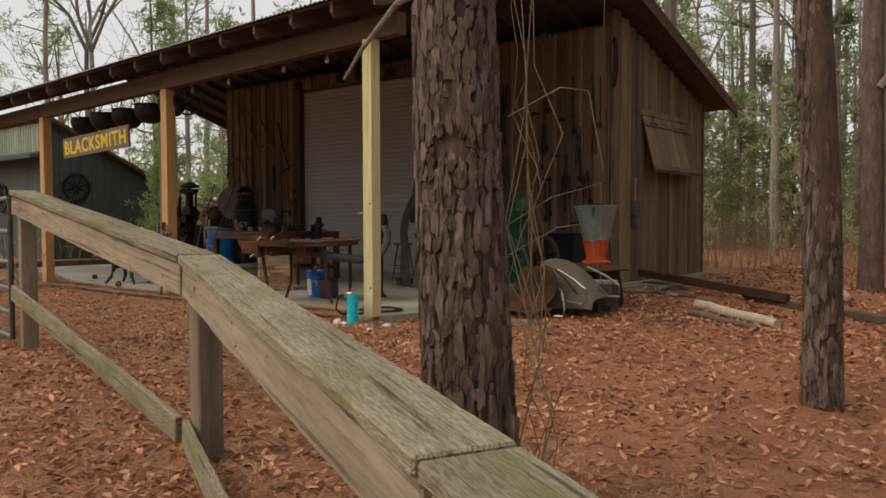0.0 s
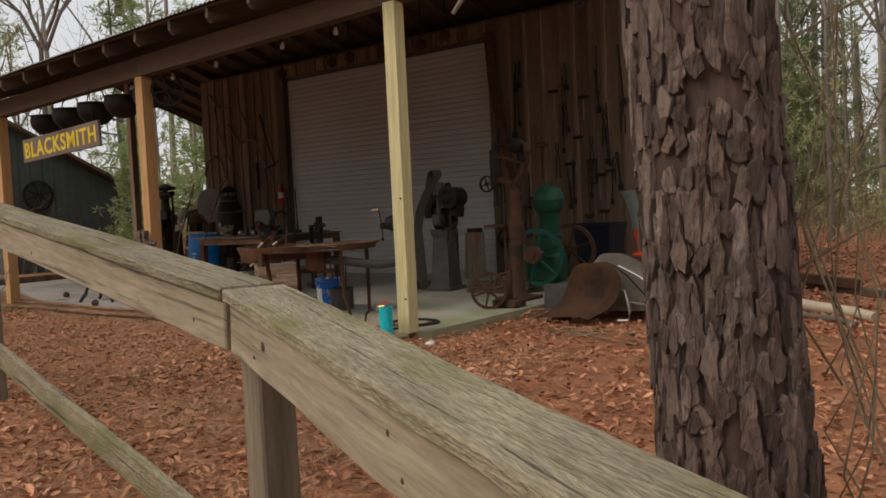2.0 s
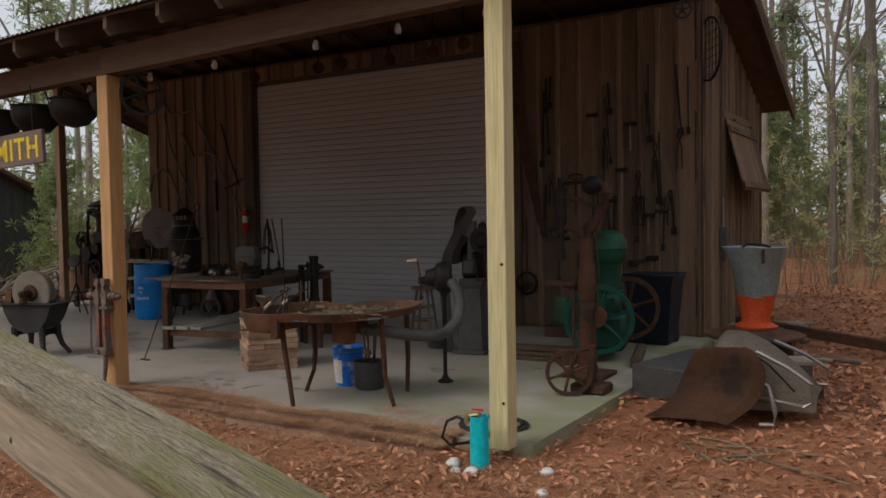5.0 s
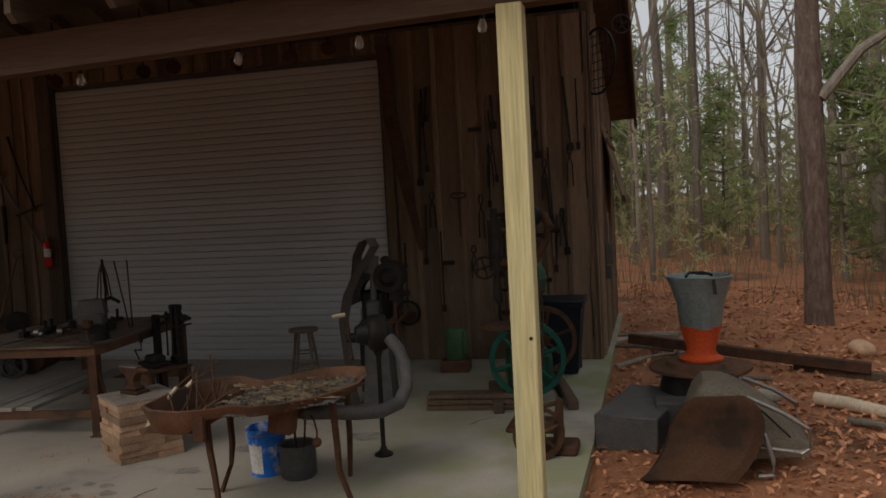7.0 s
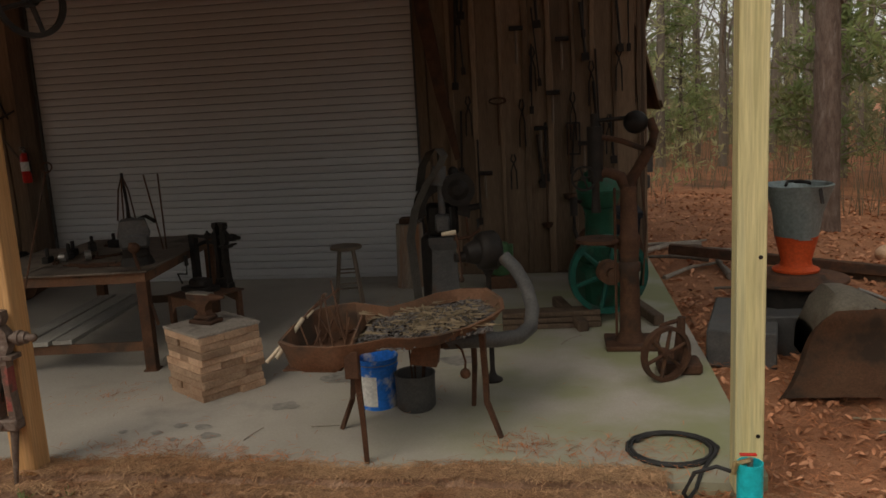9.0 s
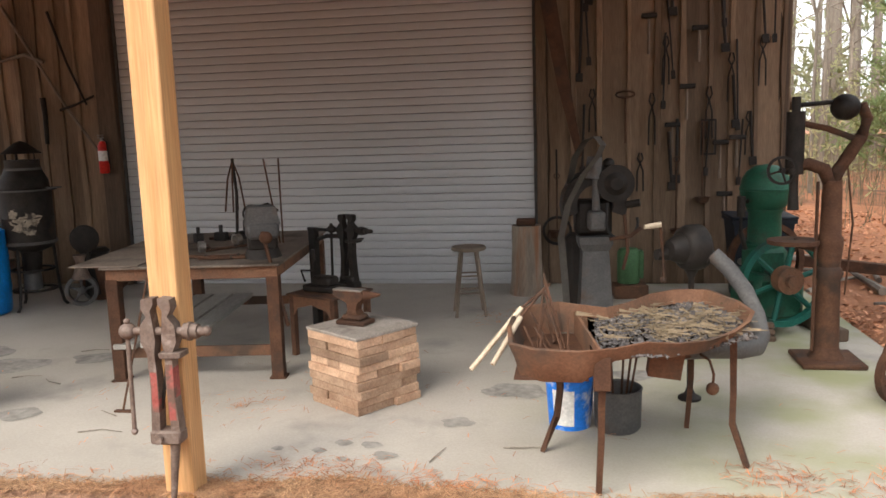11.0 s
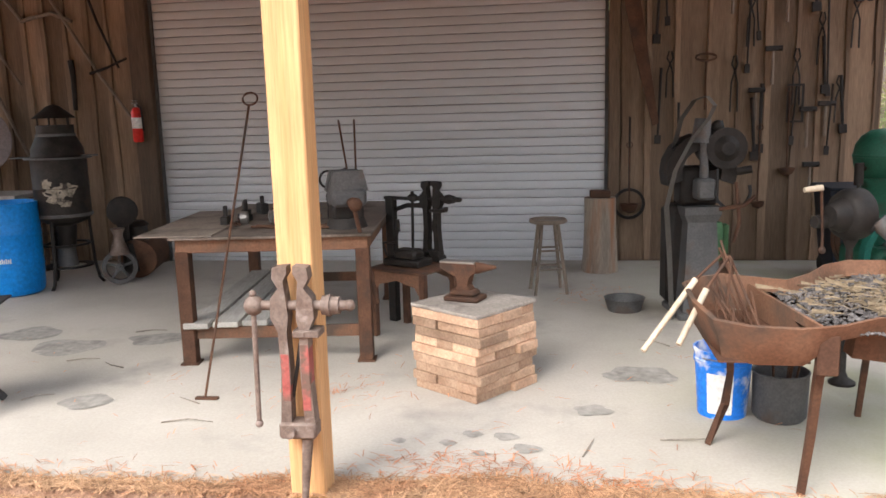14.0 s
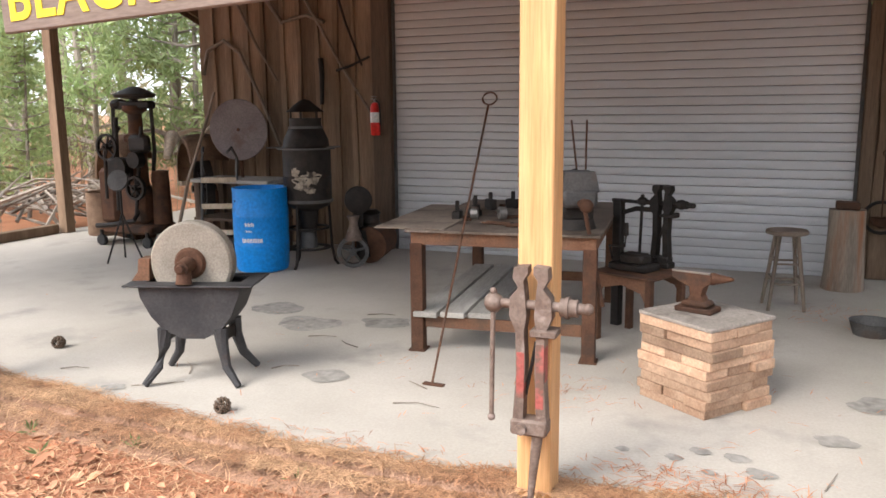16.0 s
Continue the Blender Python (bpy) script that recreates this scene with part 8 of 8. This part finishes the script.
def make_shed():
    """The grey green building beyond the smithy."""
    X0, X1, Y0, Y1 = -26.0, -13.3, 4.2, 7.75
    g = -0.1
    t = thing("shed", Matrix.Identity(4), "grey green painted wooden shed with a pale loft", "shed")
    P(t, "gable_wall", SHEDGREEN, lambda bm: prism(bm, [(Y0, g), (Y1, g), (Y1, 2.1), (Y0, 3.95)], 0.12, pose(X1 - 0.06, 0, 0, 0, 0, 90)), "", False)
    P(t, "front_wall", SHEDGREEN, lambda bm: box(bm, X0, X1 - 0.13, Y0, Y0 + 0.12, g, 3.05), "", False)
    P(t, "back_wall", SHEDGREEN, lambda bm: box(bm, X0, X1 - 0.13, Y1 - 0.12, Y1, g, 2.1), "", False)
    def slab(bm, pts, dz):
        a = [bm.verts.new(p) for p in pts]
        b = [bm.verts.new((p[0], p[1], p[2] - dz)) for p in pts]
        bm.faces.new(a)
        bm.faces.new(b[::-1])
        for i in range(len(a)):
            j = (i + 1) % len(a)
            bm.faces.new((a[i], b[i], b[j], a[j]))
    P(t, "roof", SIDING_DARK, lambda bm: slab(bm, [(X0, Y0 - 0.15, 4.12), (X1 + 0.3, Y0 - 0.15, 4.12), (X1 + 0.3, Y1 + 0.35, 2.08), (X0, Y1 + 0.35, 2.08)], 0.10), "", False)
    P(t, "porch_roof", SHEDGREEN, lambda bm: slab(bm, [(X0, Y0 - 0.5, 2.98), (X1 - 0.1, Y0 - 0.5, 2.98), (X1 - 0.1, Y0, 3.12), (X0, Y0, 3.12)], 0.10), "", False)
    x = X1 - 0.35
    while x > X0 + 0.3:
        if not (-17.9 < x < -17.0 or -20.4 < x < -19.4):
            P(t, "loft_slat", SHEDPALE, lambda bm: box(bm, x - 0.10, x + 0.0, Y0 + 0.0, Y0 + 0.06, 3.13, 3.98), "pale green slat", False)
        x -= 0.17
    P(t, "loft_wall", SIDING_DARK, lambda bm: box(bm, X0, X1 - 0.2, Y0 + 0.07, Y0 + 0.13, 3.06, 4.0), "", False)
    for q in range(11):
        y = Y0 + 0.3 + q * 0.32
        P(t, "batten", SHEDGREEN, lambda bm: box(bm, X1, X1 + 0.02, y - 0.02, y + 0.02, g, 3.9 - (y - Y0) * 0.55), "", False)
    P(t, "corner_board", SHEDGREEN, lambda bm: box(bm, X1 - 0.02, X1 + 0.03, Y0 - 0.03, Y0 + 0.12, g, 3.9), "", False)
    w = thing("wagon_wheel", pose(X1 + 0.08, 4.95, 2.05), "dark wagon wheel hung on the shed wall", "wheel", "shed wheels")
    wheel(w, (0, 0, 0), 0.42, 0.06, 0.05, 8, IRON, "x", 0.08, 0.12, 0.02)
    w = thing("wagon_wheel", pose(-16.5, Y0 - 0.06, 1.8), "dark wagon wheel hung on the shed wall", "wheel", "shed wheels")
    wheel(w, (0, 0, 0), 0.45, 0.06, 0.05, 8, IRON, "y", 0.08, 0.12, 0.02)


make_shed()


def make_vines():
    """Dry vine hanging at the big pine, and a bare limb."""
    rnd = random.Random(5)
    t = thing("hanging_vine", Matrix.Identity(4), "dry pale vines trailing down beside the pine trunk", "vine")
    for k in range(10):
        a = rnd.uniform(0.1, 1.1)
        x, y = 8.30 + 0.25 * math.cos(a) + rnd.uniform(0, 0.05), -3.77 + 0.25 * math.sin(a)
        z1 = rnd.uniform(1.2, 3.4)
        z0 = gz(x, y) + (0 if rnd.random() < 0.7 else rnd.uniform(0.2, 1.0))
        pts = []
        for i in range(9):
            f = i / 8
            pts.append((x - 0.40 * (z0 + (z1 - z0) * f) / 9 + 0.20 * noise.noise(Vector((k, f * 4, 0))) + rnd.uniform(-0.025, 0.025), y + 0.16 * noise.noise(Vector((k, f * 3, 5))), z0 + (z1 - z0) * f))
        P(t, "stem", VINE, lambda bm: tube(bm, pts, 0.0036, 5, 0.0016))
    for k in range(7):
        z = rnd.uniform(0.9, 2.6)
        pts = [(8.36, -3.64, z), (8.48 + rnd.uniform(0, 0.1), -3.52, z + 0.12), (8.60 + rnd.uniform(0, 0.12), -3.43, z + rnd.uniform(0.02, 0.2)), (8.68, -3.38, z - rnd.uniform(0.0, 0.3))]
        P(t, "tendril", VINE, lambda bm: tube(bm, pts, 0.004, 5, 0.002))
    P(T1, "limb", BARK_FAR, lambda bm: tube(bm, [(-0.12, 0.02, 2.35), (-0.35, 0.1, 2.42), (-0.62, 0.2, 2.42), (-0.95, 0.28, 2.25), (-1.1, 0.3, 2.12)], 0.024, 7, 0.008), "pale bare limb")
    # twiggy shrub by the gate
    t = thing("bare_shrub", pose(-3.4, -0.75, gz(-3.4, -0.75)), "leafless twiggy shrub beyond the gate", "shrub")
    for k in range(16):
        a, l = rnd.uniform(1.6, 4.2), rnd.uniform(0.6, 1.3)
        d = Vector((math.cos(a) * 0.7, math.sin(a) * 0.7, 1)).normalized()
        p = [Vector((0, 0, 0)) + d * l * q / 4 + Vector([rnd.gauss(0, 0.05) for _ in range(3)]) * (q > 0) for q in range(5)]
        P(t, "twig", BARK_FAR, lambda bm: (tube(bm, p, 0.010, 5, 0.003), tube(bm, [p[2], p[2] + Vector((rnd.uniform(-0.3, 0.3), rnd.uniform(-0.3, 0.3), 0.25))], 0.005, 4, 0.002), tube(bm, [p[3], p[3] + Vector((rnd.uniform(-0.3, 0.3), rnd.uniform(-0.3, 0.3), 0.2))], 0.004, 4, 0.002)))
    t3 = thing("crooked_limb", pose(7.25, 8.9, 0), "crooked bare limbs of the tall pine", "limb")
    for pts, r in ([[(0.1, 0, 3.3), (0.7, 0.1, 4.0), (1.4, 0.1, 4.4), (1.8, 0.1, 5.2), (2.0, 0.2, 6.2)], 0.09], [[(0, 0, 5.1), (-0.6, -0.1, 5.9), (-1.3, 0, 6.4), (-2.2, 0, 6.6)], 0.07], [[(0.1, 0, 5.2), (0.8, 0, 5.6), (1.6, 0, 5.5)], 0.04]):
        P(t3, "branch", BARK_FAR, lambda bm: tube(bm, pts, r, 8, r * 0.4))


make_vines()


# ---- litter on the ground ----
def litter():
    rng = np.random.default_rng(17)
    def spots(n, x0, x1, y0, y1):
        x, y = rng.uniform(x0, x1, n), rng.uniform(y0, y1, n)
        on = (x > SX0) & (x < SX1 + 0.02) & (y > SY0 + 0.02) & (y < SY1)
        edge = np.interp(x, PATH_X, PATH_Y)
        on |= (y < edge + 0.02) & (y > edge - 1.62)
        return x[~on], y[~on]
    def leaves(n, x0, x1, y0, y1, size):
        x, y = spots(n, x0, x1, y0, y1)
        z = np.array([gz(a, b) for a, b in zip(x, y)]) + rng.uniform(0.004, 0.03, len(x))
        a = rng.uniform(0, 6.28, len(x))
        s = size * rng.uniform(0.6, 1.3, len(x))
        t = rng.uniform(-0.6, 0.6, (len(x), 2))
        ux, uy = np.cos(a), np.sin(a)
        c = np.stack([x, y, z], 1)
        u = np.stack([ux, uy, t[:, 0]], 1) * s[:, None]
        v = np.stack([-uy, ux, t[:, 1]], 1) * s[:, None] * 0.42
        lift = np.array([0, 0, 1.0]) * (s * rng.uniform(0.0, 0.35, len(x)))[:, None]
        P6 = np.stack([c - u, c - u * 0.35 - v * 0.9 + lift, c + u * 0.35 - v + lift, c + u, c + u * 0.4 + v + lift, c - u * 0.3 + v * 0.8 + lift], 1).reshape(-1, 3)
        b = np.arange(len(x))[:, None] * 6
        f = np.concatenate([b + np.array([[0, 1, 2, 3]]), b + np.array([[0, 3, 4, 5]])])
        return P6, f
    def merge(parts):
        V, F, o = [], [], 0
        for v, f in parts:
            V.append(v)
            F.append(f + o)
            o += len(v)
        return np.concatenate(V).tolist(), np.concatenate(F).tolist()
    v, f = merge([leaves(15000, 3, 11.5, -5.2, 4.5, 0.031), leaves(7000, -6, 6, -3.6, -0.05, 0.024), leaves(9000, 4.3, 14, 2, 14, 0.042), leaves(3000, -12, -2, -5, -0.1, 0.045), leaves(5200, 2, 13, -7.4, -3.6, 0.03), leaves(3600, -1, 8, -4.8, -1.0, 0.028)])
    tagged(raw("dry_leaves", v, f, LEAF), "dry brown oak leaves scattered over pine straw", "leaves", kind="stuff")
    def needles(n, x0, x1, y0, y1, ln, on_slab=False):
        if on_slab:
            x, y = rng.normal((x0 + x1) / 2, (x1 - x0) / 3, n), rng.normal((y0 + y1) / 2, (y1 - y0) / 3, n)
            z = rng.uniform(0.003, 0.018, n)
        else:
            x, y = spots(n, x0, x1, y0, y1)
            z = np.array([gz(p, q) for p, q in zip(x, y)]) + rng.uniform(0.006, 0.035, len(x))
        a = rng.uniform(0, 6.28, len(x))
        l = ln * rng.uniform(0.5, 1.2, len(x))
        u = np.stack([np.cos(a) * l, np.sin(a) * l, rng.uniform(-0.02, 0.04, len(x)) * (0.3 if on_slab else 1)], 1)
        w = np.stack([-np.sin(a), np.cos(a), np.zeros(len(x))], 1) * 0.0019
        c = np.stack([x, y, z], 1)
        m = c + np.array([0, 0, 0.006])
        V = np.stack([c - u / 2 - w, m - w, c + u / 2, m + w, c - u / 2 + w], 1).reshape(-1, 3)
        b = np.arange(len(x))[:, None] * 5
        return V, b + np.array([[0, 1, 2, 3, 4]])
    v, f = merge([needles(26000, 2.5, 11, -5.2, 3.0, 0.16), needles(8000, -12, -4, -5, -0.1, 0.16)])
    tagged(raw("pine_straw_cover", v, f, STRAW), "reddish pine needles thick on the ground", "pine straw", kind="stuff")
    v, f = merge([needles(30000, -5.5, 6, -3.2, -0.05, 0.12), needles(26000, -2.5, 9, -6.0, -2.6, 0.15)])
    tagged(raw("slab_edge_straw", v, f, STRAW_PALE), "pale brown pine needles along the slab", "pine straw", kind="stuff")
    v, f = merge([needles(260, 0.2, 1.0, 0.1, 0.35, 0.1, True), needles(200, 1.0, 1.6, -0.02, 0.2, 0.1, True), needles(60, -0.5, 0.0, 1.0, 1.4, 0.1, True), needles(260, 3.0, 3.9, 0.0, 0.5, 0.1, True), needles(120, 2.7, 3.1, 0.2, 0.5, 0.1, True), needles(700, -4.5, 3.9, -0.14, 0.10, 0.1, True), needles(80, 1.0, 1.7, 3.4, 4.0, 0.12, True), needles(160, -3, 3, 0.2, 2.5, 0.1, True)])
    x = rng.uniform(-6.0, 3.7, 24000)
    e = np.array([drift_edge(q) for q in x])
    y = e - np.abs(rng.normal(0, 0.34, len(x))) + rng.normal(0.01, 0.03, len(x))
    ok = y > SY0 - 0.25
    x, y, e = x[ok], y[ok], e[ok]
    z = 0.006 + 0.04 * np.clip((e - y) / 0.4, 0, 1) + rng.uniform(0, 0.012, len(x))
    z[y < SY0 - 0.08] -= 0.05
    a, l = rng.uniform(0, 6.28, len(x)), 0.13 * rng.uniform(0.5, 1.2, len(x))
    u = np.stack([np.cos(a) * l, np.sin(a) * l, rng.uniform(-0.012, 0.02, len(x))], 1)
    w = np.stack([-np.sin(a), np.cos(a), np.zeros(len(x))], 1) * 0.0021
    c = np.stack([x, y, z], 1)
    q = c + np.array([0, 0, 0.006])
    v2 = np.stack([c - u / 2 - w, q - w, c + u / 2, q + w, c - u / 2 + w], 1).reshape(-1, 3)
    f2 = np.arange(len(x))[:, None] * 5 + np.array([[0, 1, 2, 3, 4]])
    tagged(raw("drift_needles", v2.tolist(), f2.tolist(), STRAW_PALE), "loose pine needles on the straw drift", "pine straw", kind="stuff")
    tagged(raw("slab_straw", v, f, STRAW), "loose pine needles blown onto the concrete", "pine straw", kind="stuff")
    rnd = random.Random(31)
    for k in range(16):
        x, y = rnd.uniform(-3.5, 3.5), rnd.uniform(0.15, 2.6)
        bm = B()
        l = rnd.uniform(0.05, 0.16)
        tube(bm, [(-l, 0, 0), (0, rnd.uniform(-0.03, 0.03), 0.006), (l, 0, 0)], 0.0045, 5, 0.002)
        solo("twig", bm, BARK_FAR, "small dry twig lying on the concrete", "twig", "slab twigs", m=pose(x, y, 0.006, 0, 0, rnd.uniform(0, 180)))
    v, f = needle_tufts([(a, b, gz(a, b) + 0.01) for a, b in ((-2.9, -0.35), (-2.6, -0.55), (-1.2, -0.28), (0.05, -0.35), (-3.3, -0.5), (-2.2, -0.3), (0.3, -0.3))], 0.09, 3, 16)
    tagged(raw("weeds", v, f, NEEDLE), "small green weeds at the slab edge", "weeds", kind="stuff")


litter()


def make_stains():
    """Dark oil spots, thin films on the concrete."""
    rnd = random.Random(44)
    V, F = [], []
    spots = [(-1.78, 0.91, 0.2), (-2.57, 1.96, 0.32), (0.56, 0.61, 0.07), (0.73, 0.59, 0.08), (0.84, 0.45, 0.09), (0.45, 0.49, 0.06), (1.18, 0.98, 0.12), (-3.1, 2.3, 0.3), (-2.0, 2.2, 0.25), (0.2, 0.5, 0.05), (1.5, 1.6, 0.25), (0.62, 0.38, 0.05), (-3.3, 1.2, 0.12), (2.3, 2.0, 0.2), (-2.9, 0.25, 0.1)]
    for x, y, r in spots:
        b = len(V)
        n = 22
        for k in range(n):
            a = 2 * math.pi * k / n
            q = r * (0.8 + 0.35 * noise.noise(Vector((math.cos(a) * 1.3 + x, math.sin(a) * 1.3 + y, 0))))
            V.append((x + q * math.cos(a), y + q * 0.8 * math.sin(a), 0.004))
        F.append(tuple(range(b, b + n)))
    tagged(raw("oil_stains", V, F, STAIN), "dark oil stains soaked into the concrete", "stain", kind="stuff")


STAIN = mat("oil_stain", (0.29, 0.27, 0.24), (0.39, 0.36, 0.32), 7, 0.8, 0, 0.1, (1, 1, 1), 20, (0.22, 0.205, 0.185), 6, 0.52)
make_stains()
build_cladding()
